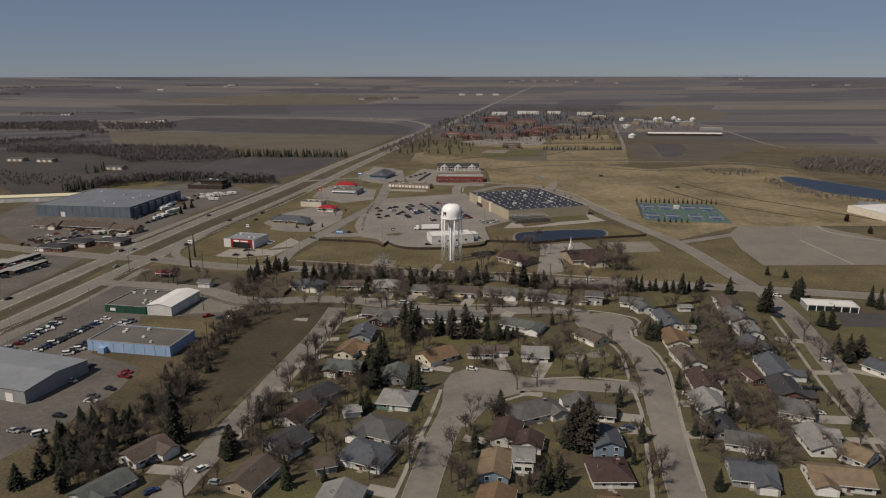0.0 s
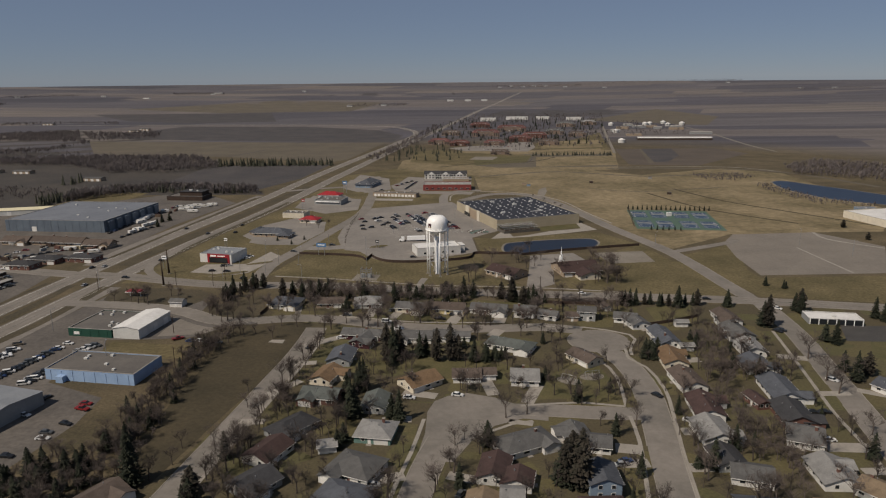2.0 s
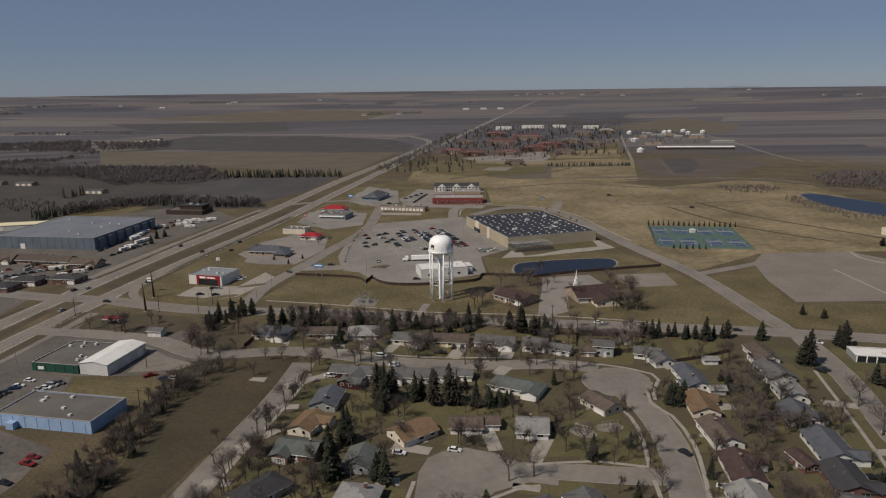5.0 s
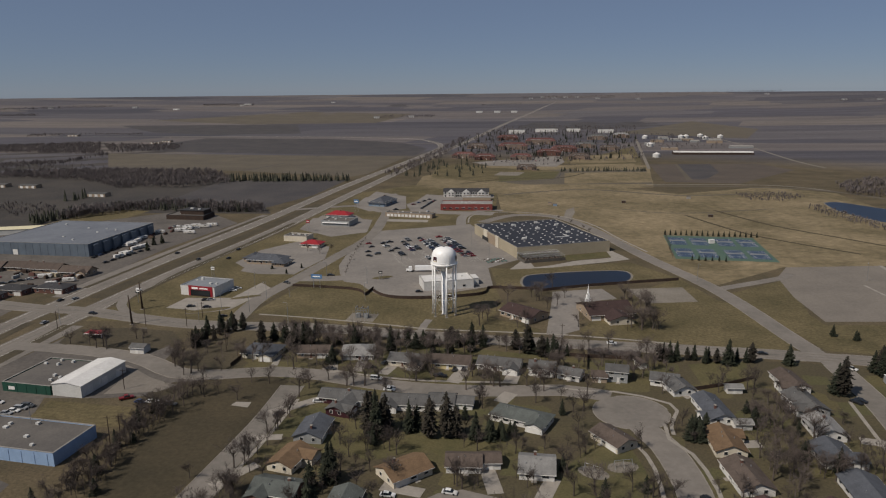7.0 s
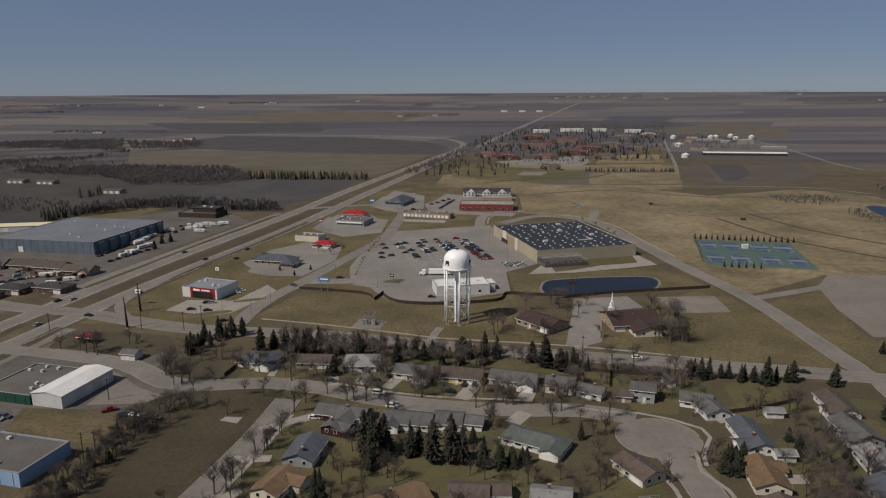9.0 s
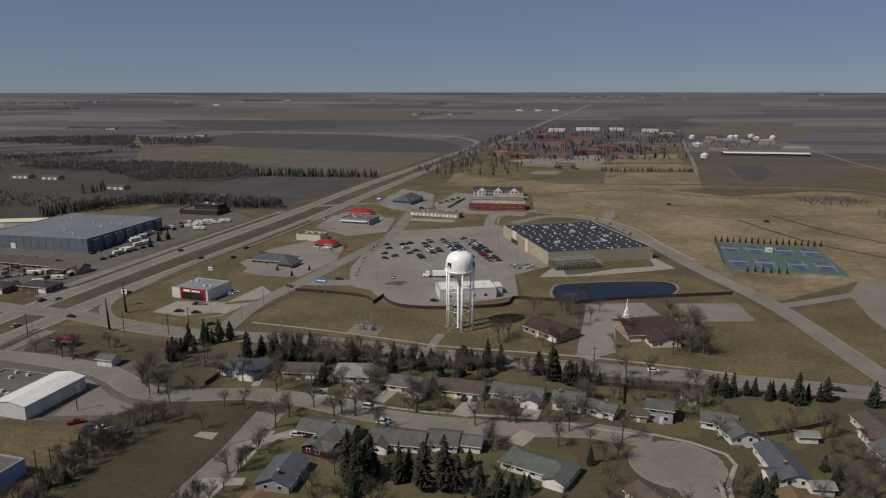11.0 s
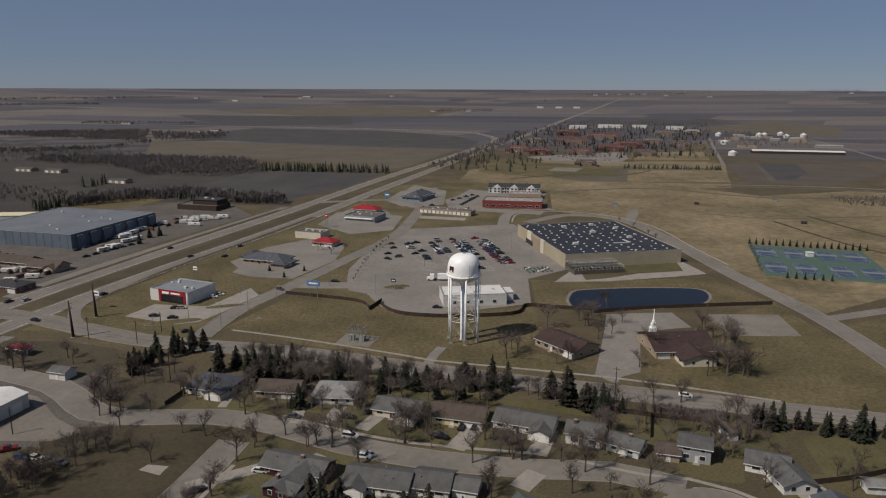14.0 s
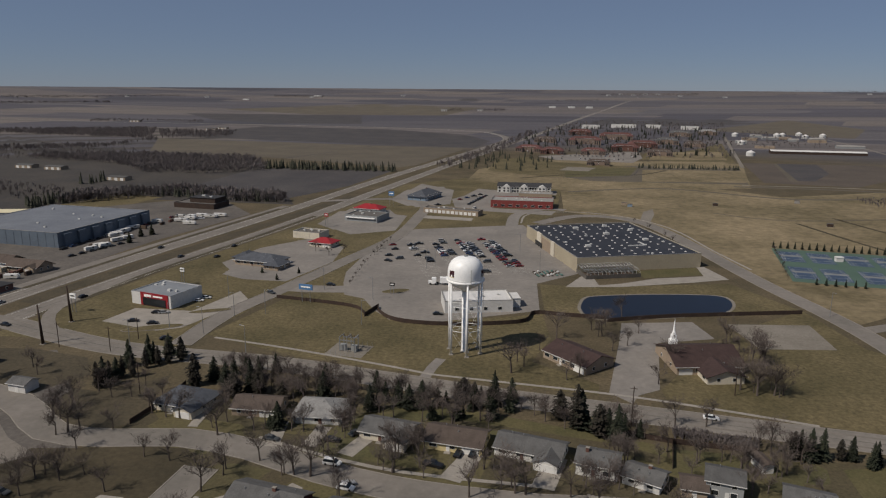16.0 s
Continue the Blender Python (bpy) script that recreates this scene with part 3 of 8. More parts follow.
def limb(s, rng, p, d, length, r, depth, twig):
    q = p + d * length
    if depth > 2:
        # a slender three-sided twig that ends in a point
        u = d.orthogonal().normalized() * r
        v = d.cross(u)
        twig.add([tuple(p + u), tuple(p - u * 0.5 + v * 0.87), tuple(p - u * 0.5 - v * 0.87), tuple(q)], [(0, 1, 3), (1, 2, 3), (2, 0, 3)])
    else:
        (s if depth < 2 else twig).tube(p, q, r, r * 0.5, 5 if depth == 0 else 3, depth == 0)
    if depth == 4:
        return
    for i in range((8, 5, 4, 3)[depth]):
        f = rng.uniform(0.38, 1.0) if depth else rng.uniform(0.55, 1.0)
        side = Vector((rng.gauss(0, 1), rng.gauss(0, 1), rng.gauss(0.25, 0.5))).normalized()
        e = (d * 0.85 + side * 0.8 + Vector((0, 0, 0.25))).normalized()
        limb(s, rng, p + d * length * f, e, length * rng.uniform(0.5, 0.74), max(r * 0.36, 0.023), depth + 1, twig)


def bare_tree(seed):
    rng = random.Random(seed)
    trunk, twigs = Shape(), Shape()
    limb(trunk, rng, Vector((0, 0, -0.1)), Vector((rng.gauss(0, 0.04), rng.gauss(0, 0.04), 1)).normalized(), 4.2, 0.19, 0, twigs)
    high = max(v[2] for v in twigs.v)
    for s in (trunk, twigs):
        s.v = [(a * 10 / high, b * 10 / high, c * 10 / high) for a, b, c in s.v]
    ob = tagged(new("bare_tree"), "leafless broadleaf tree with a grey-brown spreading crown", "tree", "bare trees")
    part("trunk", trunk, BARK, ob)
    part("crown", twigs, TWIGS, ob)
    return ob


def spruce_tree(seed, needles, label, oval=False):
    rng = random.Random(seed)
    crown = Shape()
    for k in range(32):
        f = k / 31
        z, reach = 0.75 + 9.15 * f, (2.95 * (1 - f) ** 0.68 * min(1.0, 0.72 + 2.2 * f) + 0.12) * rng.uniform(0.72, 1.12)
        if oval:
            reach = (2.7 * math.sin(math.pi * (0.12 + 0.86 * f)) ** 0.6 + 0.1) * rng.uniform(0.75, 1.1)
        for i in range(max(5, int(15 * (1 - f * 0.6)))):
            a = rng.uniform(0, 2 * math.pi)
            out = reach * rng.uniform(0.65, 1.12)
            c, s = math.cos(a), math.sin(a)
            wide, droop = 0.22 + 0.2 * reach, 0.28 * out + rng.uniform(-0.1, 0.15)
            for j in range(3):
                r0, r1 = out * j / 3.2, out * (j + 1) / 3 * rng.uniform(0.9, 1.08)
                w = wide * (1 - 0.22 * j) * rng.uniform(0.7, 1.2)
                z0, z1 = z - droop * j / 3 + 0.12, z - droop * (j + 1) / 3
                b = rng.uniform(-0.25, 0.25)
                c2, s2 = math.cos(a + b), math.sin(a + b)
                crown.add([(c * r0, s * r0, z0 + 0.1), (c2 * r1 * 0.75 - s2 * w, s2 * r1 * 0.75 + c2 * w, z1), (c2 * r1, s2 * r1, z1 + 0.1), (c2 * r1 * 0.75 + s2 * w, s2 * r1 * 0.75 - c2 * w, z1), (c2 * r1 * 0.6, s2 * r1 * 0.6, z1 + 0.32)], [(0, 1, 4), (1, 2, 4), (2, 3, 4), (3, 0, 4)])
    ob = tagged(new("spruce_tree"), label, "tree", "spruces")
    part("trunk", Shape().tube((0, 0, -0.1), (0, 0, 9.6), 0.2, 0.04, 6), BARK, ob)
    part("crown", crown, needles, ob)
    return ob


BARE = [bare_tree(11 + i) for i in range(6)]
SPRUCE = [spruce_tree(41 + i, NEEDLES, "dark green spruce with drooping branches") for i in range(4)]
BROWNED = [spruce_tree(61 + i, NEEDLES_BROWN, "winter-browned evergreen with a dense rounded crown", True) for i in range(2)]
USED = set()


def plant(kinds, x, y, h, rng, slim=1.0):
    base = rng.choice(kinds)
    k = h / 10
    w = k * slim * rng.uniform(0.9, 1.1)
    m = Matrix.LocRotScale((x, y, rise(x, y)), Euler((0, 0, rng.uniform(0, 6.28))), (w, w, k))
    if base not in USED:
        USED.add(base)
        base.matrix_world = m
        return base
    ob = copy_thing(base, Matrix())
    ob.matrix_basis = m
    return ob


TREE_RNG = random.Random(5)


def grove(places, low, high, slim, label):
    """Bare trees that crowd into one another, joined into one object."""
    verts, faces, n = [], [], 0
    for x, y in places:
        k, a = TREE_RNG.uniform(low, high) / 10, TREE_RNG.uniform(0, 6.28)
        c, s = math.cos(a) * k * slim, math.sin(a) * k * slim
        for ob in TREE_RNG.choice(BARE).children:
            me = ob.data
            co = np.empty(len(me.vertices) * 3)
            me.vertices.foreach_get("co", co)
            co = co.reshape(-1, 3)
            verts.append(np.stack([x + co[:, 0] * c - co[:, 1] * s, y + co[:, 0] * s + co[:, 1] * c, co[:, 2] * k], 1))
            faces += [tuple(n + i for i in f.vertices) for f in me.polygons]
            n += len(co)
    me = bpy.data.meshes.new("grove")
    me.from_pydata(np.concatenate(verts).tolist(), [], faces)
    me.materials.append(TWIGS)
    return tagged(new("grove", me), label, "trees", "", "stuff")



def bare_trees(places):
    for x, y, h in places:
        plant(BARE, x, y, max(6.5, min(h * 1.08, 14.0)), TREE_RNG, 1.3)


def spruces(places):
    for x, y, h in places:
        if TREE_RNG.random() < 0.4 and h > 5:
            plant(SPRUCE, x + TREE_RNG.uniform(-3, 3), y + TREE_RNG.uniform(0.5, 3), h * TREE_RNG.uniform(0.6, 0.95), TREE_RNG, 1.1)
        plant(SPRUCE if TREE_RNG.random() < 0.68 else BROWNED, x, y, max(3.5, h), TREE_RNG, max(0.75, min(1.3, 11 / max(h, 3.5))))


def clear(x, y, gap=2.0):
    """Whether a place lies off the roads and houses."""
    if any(math.hypot(x - a, y - b) < r for a, b, r in HOUSES):
        return False
    return not any(abs(p.x - x) < w / 2 + gap and abs(p.y - y) < w / 2 + gap for way, w in LINES for p in way)


def inside(x, y, ring):
    hit = False
    for (x1, y1), (x2, y2) in zip(ring, ring[1:] + ring[:1]):
        if (y1 > y) != (y2 > y) and x < (x2 - x1) * (y - y1) / (y2 - y1) + x1:
            hit = not hit
    return hit


def scattered(ring, count, rng, gap=2.0, free=True):
    xs, ys = [p[0] for p in ring], [p[1] for p in ring]
    out = []
    for _ in range(count * 12):
        x, y = rng.uniform(min(xs), max(xs)), rng.uniform(min(ys), max(ys))
        if inside(x, y, ring) and (not free or clear(x, y, gap)):
            out.append((x, y))
            if len(out) == count:
                break
    return out


def woods(name, ring, count, height, material, label, category="woodland", conifer=False, seed=3):
    """A far wood or belt of trees, too many to count: every tree a stem with a fan of upright sprays."""
    rng, s = random.Random(seed), Shape()
    for x, y in scattered(ring, count, rng, free=False):
        h, z = height * rng.uniform(0.6, 1.15), rise(x, y)
        if conifer:
            n = 7
            for k in range(4):
                r, z0, z1 = h * 0.2 * (1 - k * 0.22), z + h * (0.05 + 0.22 * k), z + h * (0.45 + 0.19 * k)
                verts = [(x + r * rng.uniform(0.7, 1.2) * math.cos(2 * math.pi * i / n), y + r * rng.uniform(0.7, 1.2) * math.sin(2 * math.pi * i / n), z0) for i in range(n)] + [(x, y, z1)]
                s.add(verts, [(i, (i + 1) % n, n) for i in range(n)])
            continue
        s.tube((x, y, z), (x, y, z + h * 0.5), 0.16, 0.1, 3)
        for i in range(22):
            a, lean, r = rng.uniform(0, 6.28), rng.uniform(0.1, 0.8), h * rng.uniform(0.4, 0.75)
            dx, dy, dz = math.cos(a) * math.sin(lean), math.sin(a) * math.sin(lean), math.cos(lean)
            b = h * rng.uniform(0.2, 0.45)
            w = h * 0.022
            s.add([(x, y, z + b), (x + dx * r * 0.7 - math.sin(a) * w, y + dy * r * 0.7 + math.cos(a) * w, z + b + dz * r * 0.7), (x + dx * r, y + dy * r, z + b + dz * r), (x + dx * r * 0.7 + math.sin(a) * w, y + dy * r * 0.7 - math.cos(a) * w, z + b + dz * r * 0.75)], [(0, 1, 2, 3)])
    return tagged(new(name, s.mesh(name, material)), label, category, "", "stuff")


PAINTS = [plain("car_paint_" + n, c, 0.3) for n, c in (("white", (0.68, 0.68, 0.67)), ("silver", (0.38, 0.39, 0.40)), ("black", (0.018, 0.018, 0.02)), ("grey", (0.09, 0.095, 0.10)), ("red", (0.24, 0.02, 0.02)), ("blue", (0.03, 0.06, 0.16)), ("tan", (0.24, 0.20, 0.15)))]
COLOURS = ("white", "silver", "black", "dark grey", "dark red", "dark blue", "tan")


def build_car(kind, n):
    """kind: car, pickup or van. It faces +x."""
    paint = PAINTS[n]
    ob = tagged(new({"car": "car", "pickup": "pickup_truck", "van": "van"}[kind]), "%s %s standing on its wheels" % (COLOURS[n], {"car": "saloon car", "pickup": "pickup truck", "van": "family van"}[kind]), "car", "parked cars")
    l, w = {"car": (4.7, 1.8), "pickup": (5.6, 1.95), "van": (5.0, 1.95)}[kind]
    low, high = (0.3, 0.86) if kind == "car" else (0.4, 1.05)
    a, b, c, d = {"car": (-1.9, -1.2, 0.35, 1.15), "pickup": (-0.9, -0.7, 0.6, 1.3), "van": (-2.35, -2.1, 0.7, 1.6)}[kind]
    top = 1.45 if kind == "car" else 1.8
    h = w / 2

    s = Shape()
    k = l / 2
    ring = [(-k, low + 0.1), (-k, high - 0.06), (-k + 0.15, high), (d, high), (k - 0.35, high - 0.12), (k, high - 0.3), (k, low + 0.05), (k - 0.1, low), (-k + 0.1, low)]
    m = len(ring)
    s.add([(x, -h, z) for x, z in ring] + [(x, h, z) for x, z in ring], [tuple(range(m)), tuple(reversed(range(m, 2 * m)))] + [(i, m + i, m + (i + 1) % m, (i + 1) % m) for i in range(m)])
    body = part("body", s, paint, ob)
    g = Shape()
    e = h - 0.06
    i_ = h - 0.28
    g.add([(a, -e, high), (d, -e, high), (c, -i_, top - 0.05), (b, -i_, top - 0.05), (a, e, high), (d, e, high), (c, i_, top - 0.05), (b, i_, top - 0.05)], [(0, 1, 2, 3), (7, 6, 5, 4), (1, 5, 6, 2), (4, 0, 3, 7), (3, 2, 6, 7)])
    part("window", g, GLASS, ob)
    part("roof", Shape().box((b + c) / 2, 0, top - 0.05, c - b + 0.12, 2 * i_ + 0.06, 0.06), paint, ob)
    for wx in (-k + 0.95, k - 0.95):
        for sy in (-1, 1):
            part("wheel", Shape().tube((wx, sy * (h - 0.2), 0.34), (wx, sy * (h + 0.02), 0.34), 0.34, 0.34, 10), BLACK, ob)
    return ob


CARS = [build_car(*k) for k in (("car", 0), ("car", 1), ("car", 2), ("car", 3), ("car", 4), ("car", 5), ("van", 0), ("van", 3), ("van", 1), ("pickup", 2), ("pickup", 0), ("pickup", 4), ("van", 6))]
CAR_RNG = random.Random(8)


def park(x, y, turn, pick=None, z=0.06):
    base = CARS[pick] if pick is not None else CAR_RNG.choices(CARS, (3, 3, 7, 6, 2, 2, 2, 4, 2, 4, 2, 1, 1))[0]
    m = pose(x, y, rise(x, y) + z, 0, 0, turn)
    if base not in USED:
        USED.add(base)
        base.matrix_world = m
        return base
    return copy_thing(base, m)


# ---- ground, roads and lots ----
ground()
sheet("parking_lot", M_LOT, 0.04, [(-54.0, 235.0), (-67.4, 192.1), (-72.6, 146.4), (-73.5, 114.0), (-69.6, 92.5), (-64, 72), (-53.1, 66.9), (-44.8, 50.2), (-35.5, 38.1), (-21.6, 37.7), (-16.2, 36.6), (30, 58.9), (29.7, 104), (58.8, 133.2), (22.7, 262.2)], "worn pale grey asphalt parking lot of the store", "parking lot")
sheet("parking_lot", M_CONCRETE, 0.04, [(-157.1, 20.2), (-152.5, 39), (-125.3, 38.4), (-116.2, 71.1), (-106.8, 58.1), (-114.4, 31.9), (-119.7, 16.4), (-128.4, 11.8)], "pale concrete forecourt of the parts shop", "parking lot")
sheet("parking_lot", M_LOT, 0.04, [(50.8, -26.2), (60, 19.7), (64.7, 46.2), (95.5, 51.7), (99.7, 31.2), (76, 23.6), (68.1, -21.8), (60.2, -27.2), (57.4, -33.9)], "worn asphalt parking lot between two brown-roofed buildings", "parking lot")
sheet("gravel_lot", M_GRAVEL, 0.04, [(109.4, 50.5), (144.7, 53.6), (144, 24.3), (114.3, 21.7)], "pale gravel patch in a mown field", "gravel lot")
sheet("gravel_lot", M_OILED, 0.035, [(229.8, 99.6), (294.7, 102.1), (319.1, 53.5), (275.7, -12.9), (196.8, -12.1), (201.7, 31.4), (212.2, 74.5)], "large worn grey parking field beside the school", "parking lot")
sheet("parking_lot", M_TARMAC, 0.03, [(-204.4, -163.8), (-217.5, -142.9), (-195.1, -54.7), (-188.7, -27.1), (-154.4, -13.3), (-126.7, -45.8), (-101.2, -81.5), (-102.6, -94.7), (-137, -98), (-159.7, -97.4), (-153.1, -120.9), (-163.2, -127.8), (-163.3, -144.4), (-135.3, -160.1), (-135.6, -181.3), (-143.9, -211.7), (-151.7, -231.2), (-167.6, -238.7)], "wide worn asphalt yard among the workshops", "parking lot")
sheet("parking_lot", M_TARMAC, 0.03, [(-286.3, 0.5), (-272.9, 43.8), (-242.5, 20.2), (-241.7, -37.3), (-243.5, -73.1)], "asphalt yard of shops by the highway", "parking lot")
sheet("parking_lot", M_TARMAC, 0.03, [(-288.6, 44.2), (-337.6, 88.8), (-381.9, 164.9), (-389.6, 232.9), (-278.6, 333.9), (-235.2, 332.7), (-191, 276), (-216.1, 173.1), (-228.7, 59.1), (-269, 43.7)], "worn grey yard round the blue warehouse", "parking lot")
sheet("parking_lot", M_LOT, 0.045, [(-127.6, 244.6), (-125.3, 298.2), (-86.1, 312.2), (-76.1, 287.5), (-73.8, 245.9), (-90.9, 228.8), (-110.7, 226)], "asphalt lot round the fast-food restaurants", "parking lot")
sheet("parking_lot", M_LOT, 0.045, [(-95.8, 364.6), (-90.4, 426.2), (-57.3, 455.8), (-43.5, 403.6), (-49.9, 343.5), (-75.4, 333.7)], "asphalt lot round the slate-roofed restaurant", "parking lot")
sheet("parking_lot", M_LOT, 0.045, [(-40.8, 376.4), (-13.2, 438.5), (56.1, 441.7), (54.8, 415.4), (-4.5, 388.8), (-5.1, 332.8), (50.4, 324.6), (45.1, 305.5), (-6.2, 316.1), (-32.8, 323)], "asphalt lot before the brick shop block", "parking lot")
sheet("parking_lot", M_LOT, 0.05, [(-138.1, 100.6), (-138.7, 133.0), (-123.8, 188.4), (-89.6, 174.1), (-86.6, 134.1), (-99.9, 90.9), (-123.6, 92.4)], "asphalt lot round the bank", "parking lot")
sheet("parking_lot", M_LOT, 0.05, [(-124.2, 242.2), (-119.6, 312.6), (-67.6, 286.7), (-66.7, 228.8), (-94.8, 211.2)], "asphalt lot round the fast-food restaurant", "parking lot")
sheet("parking_lot", M_LOT, 0.05, [(-92.7, 367.9), (-82.4, 473.1), (-44.5, 433.0), (-39.5, 347.5), (-66.3, 327.4)], "asphalt lot before the roadside restaurant", "parking lot")
sheet("parking_lot", M_LOT, 0.05, [(-39.4, 357.8), (-21.2, 446.2), (7.8, 433.4), (3.7, 343.0), (-16.2, 314.0)], "asphalt lot full of parked cars before the inn", "parking lot")
sheet("parking_lot", M_CONCRETE, 0.045, [(-54, 290.7), (-15.2, 284.2), (-16.1, 272.2), (-54.1, 278.4)], "narrow pale forecourt of the strip of shops", "parking lot")
sheet("parking_lot", M_LOT, 0.045, [(-148.6, 124.3), (-140.3, 163.6), (-116.1, 197), (-98.2, 177.8), (-106.7, 134.3), (-116.2, 108.6), (-132.8, 102.9)], "asphalt lot round a slate-roofed shop", "parking lot")
sheet("lawn", M_GRASS_GOLD, 0.02, [(-105.7, 10), (-90.9, 60.2), (-66.1, 93.3), (-38.1, 54.1), (-29.5, 33.9), (31.1, 54.1), (33.6, 22.7), (25.4, -2.3), (48.2, -19.7), (47.2, -28.8), (-10.3, -19.8), (-63.1, -8)], "mown yellow-brown spring grass round the tower", "lawn")
sheet("lawn", M_GRASS_GOLD, 0.02, [(102, 31.5), (122.6, 51.5), (149.8, 74.6), (157.1, 14.5), (128.3, -45.8), (82.9, -36.8), (69.1, -28.3), (68.5, -21.7)], "mown yellow-brown grass beside the church", "lawn")
sheet("lawn", M_GRASS_GOLD, 0.018, [(166.8, 38.8), (214.1, 68.8), (194.6, -1.2), (194.3, -17.3), (272.3, -18), (238.9, -69.1), (175.8, -52.6)], "mown yellow-brown grass beside the street", "lawn")
sheet("lawn", M_GRASS_GOLD, 0.012, [(-191.5, -2), (-168.6, 122.7), (-138.1, 235.5), (-98.1, 464.8), (-41.4, 527.8), (61.9, 460.7), (49.2, 313.6), (-8.3, 155.2), (-65.7, 91.3), (-96.3, 64.3), (-111, -4.1)], "rough yellow-brown grass between the shops", "lawn")
sheet("lawn", M_GRASS_GOLD, 0.02, [(216.8, 803.3), (390, 1100.2), (314.3, 751.1), (209.6, 690.3)], "mown lawn of the campus", "lawn")
sheet("prairie", M_PRAIRIE, 0.014, [(-30.8, 616.4), (28.8, 730.3), (87.5, 756.8), (320.3, 741.4), (254.9, 489.8), (67.6, 444.4), (-37.3, 515.3)], "pale dry grass paddocks before the campus", "field")
sheet("lawn", M_GRASS_GOLD, 0.016, [(31.1, 103.1), (58.2, 101.5), (129.2, 117.4), (150.1, 72.2), (60.8, 53.3), (32.4, 54.3)], "yellow-brown grass banks round the pond", "lawn")
sheet("prairie", M_PRAIRIE, 0.015, [(60, 439.3), (176.4, 522.2), (266.1, 434), (389.2, 486.4), (443.8, 429.5), (413.3, 197.3), (350, 100.7), (296.9, 102.1), (227.6, 99.7), (167.4, 57.4), (148.8, 123.2), (128.5, 250.9), (106, 286), (56.4, 325.2)], "dry golden-brown grassland with faint tracks", "field")
sheet("field", M_PLOUGHED, 0.03, [(-687.8, 1090), (-603.1, 1413.2), (-291.8, 1376.1), (-98.7, 1244.5), (-36.4, 1082.9), (-56.3, 922.7), (-140, 949.4), (-396.6, 1005.8)], "dark ploughed field of bare soil", "field")
sheet("field", M_STUBBLE, 0.025, [(-663.9, 1021.3), (-389.8, 979.7), (-137.9, 924.7), (-67.2, 923), (-114, 649.1), (-132.6, 619), (-309.5, 703.5), (-546.2, 772.8)], "tan stubble field", "field")
sheet("field", M_PLOUGHED, 0.03, [(-303.5, 553.7), (-280.3, 586.7), (-132.8, 583), (-153, 444.8), (-189.9, 352), (-312.1, 376.7)], "dark ploughed field behind a spruce belt", "field")
sheet("field", M_GRASS_GOLD, 0.025, [(-372.9, 263.9), (-352.4, 364.7), (-301.5, 346.6), (-312.1, 279.1), (-342.9, 247)], "pale grass field beside the blue warehouse", "field")
sheet("field", M_PLOUGHED, 0.03, [(203.7, 1704.5), (290, 1982.1), (670.4, 1954.4), (658.8, 1728.9), (397.9, 1645)], "dark ploughed field beyond the campus", "field")
sheet("field", M_TILLED, 0.03, [(323, 750.9), (491.2, 746.6), (507.7, 657.4), (371, 517.2), (283.3, 538.7)], "brown tilled plot beside the long shed", "field")
sheet("field", M_STUBBLE, 0.025, [(69.1, 644.5), (173.1, 691.2), (300.7, 687.9), (262, 520), (98.6, 524.2), (55.1, 571.3)], "tan grass paddock before the campus", "field")
sheet("field", M_PARK, 0.036, [(-119.9, -93.7), (-117.5, -90.5), (-113.8, -83.0), (-98.6, -81.2), (-83.1, -78.4), (-71.5, -77.8), (-65.1, -82.5), (-67.2, -92.9), (-69.3, -102.2), (-104.0, -107.7), (-108.1, -108.2)], "dark worn grass of the park", "lawn")
sheet("lawn", M_VERGE, 0.049, [(-127.0, -61.0), (-126.7, -44.6), (-117.1, -46.2), (-99.9, -30.7), (-93.0, -65.7), (-100.8, -69.9), (-113.5, -70.1)], "worn brown grass corner beside a house", "lawn")
sheet("field", M_PARK, 0.025, [(-104.8, -103), (-77.7, -89.3), (-65, -87), (-71.1, -130.2), (-84.5, -177.6), (-95.7, -224.1), (-103.4, -237.3), (-109, -196), (-105.1, -142.7)], "brown-green open park strip", "lawn")
sheet("court_ground", M_ASPHALT_DARK, 0.05, [(192.4, -100.7), (216.6, -103.1), (203.7, -122.9), (183.4, -120.8)], "dark asphalt court beside the long white building", "court")
pond([(50.5, 74.8), (53.8, 83.1), (65.1, 87.4), (85.9, 91.8), (106.5, 94.1), (117.7, 93.3), (121, 87.6), (119.7, 77.7), (113.8, 67.9), (101.8, 62.1), (79.5, 55.3), (55.5, 51), (50.3, 56.4), (48.9, 66.1)], "still dark blue pond with grassy banks")
pond([(394.7, 363), (411.4, 367.1), (427.7, 336.1), (448.1, 295.7), (463.3, 245.5), (438, 208.4), (416.1, 221.1), (395.3, 247.3), (385.6, 282.4), (384.3, 320.8)], "long dark blue pond in the grassland")
sheet("field", M_ROUGH, 0.01, [(-1175, 1159.2), (-801.2, 1305.2), (-560.2, 1178), (-492.2, 1036.6), (-591.9, 885.5), (-535.9, 730.7), (-308.9, 629.1), (-271.9, 547.5), (-171.8, 324.9), (-314.5, 334), (-356.3, 285.3), (-371.4, 200.4)], "dull brown rough pasture along the river", "field")
sheet("lawn", M_YARD, 0.032, [(58.5, -128.5), (62.5, -136), (63.8, -146), (64.4, -160), (62.4, -172), (46, -171.5), (30, -171.5), (36.1, -157.0), (44, -146)], "short green-brown spring lawn with a playground", "lawn")
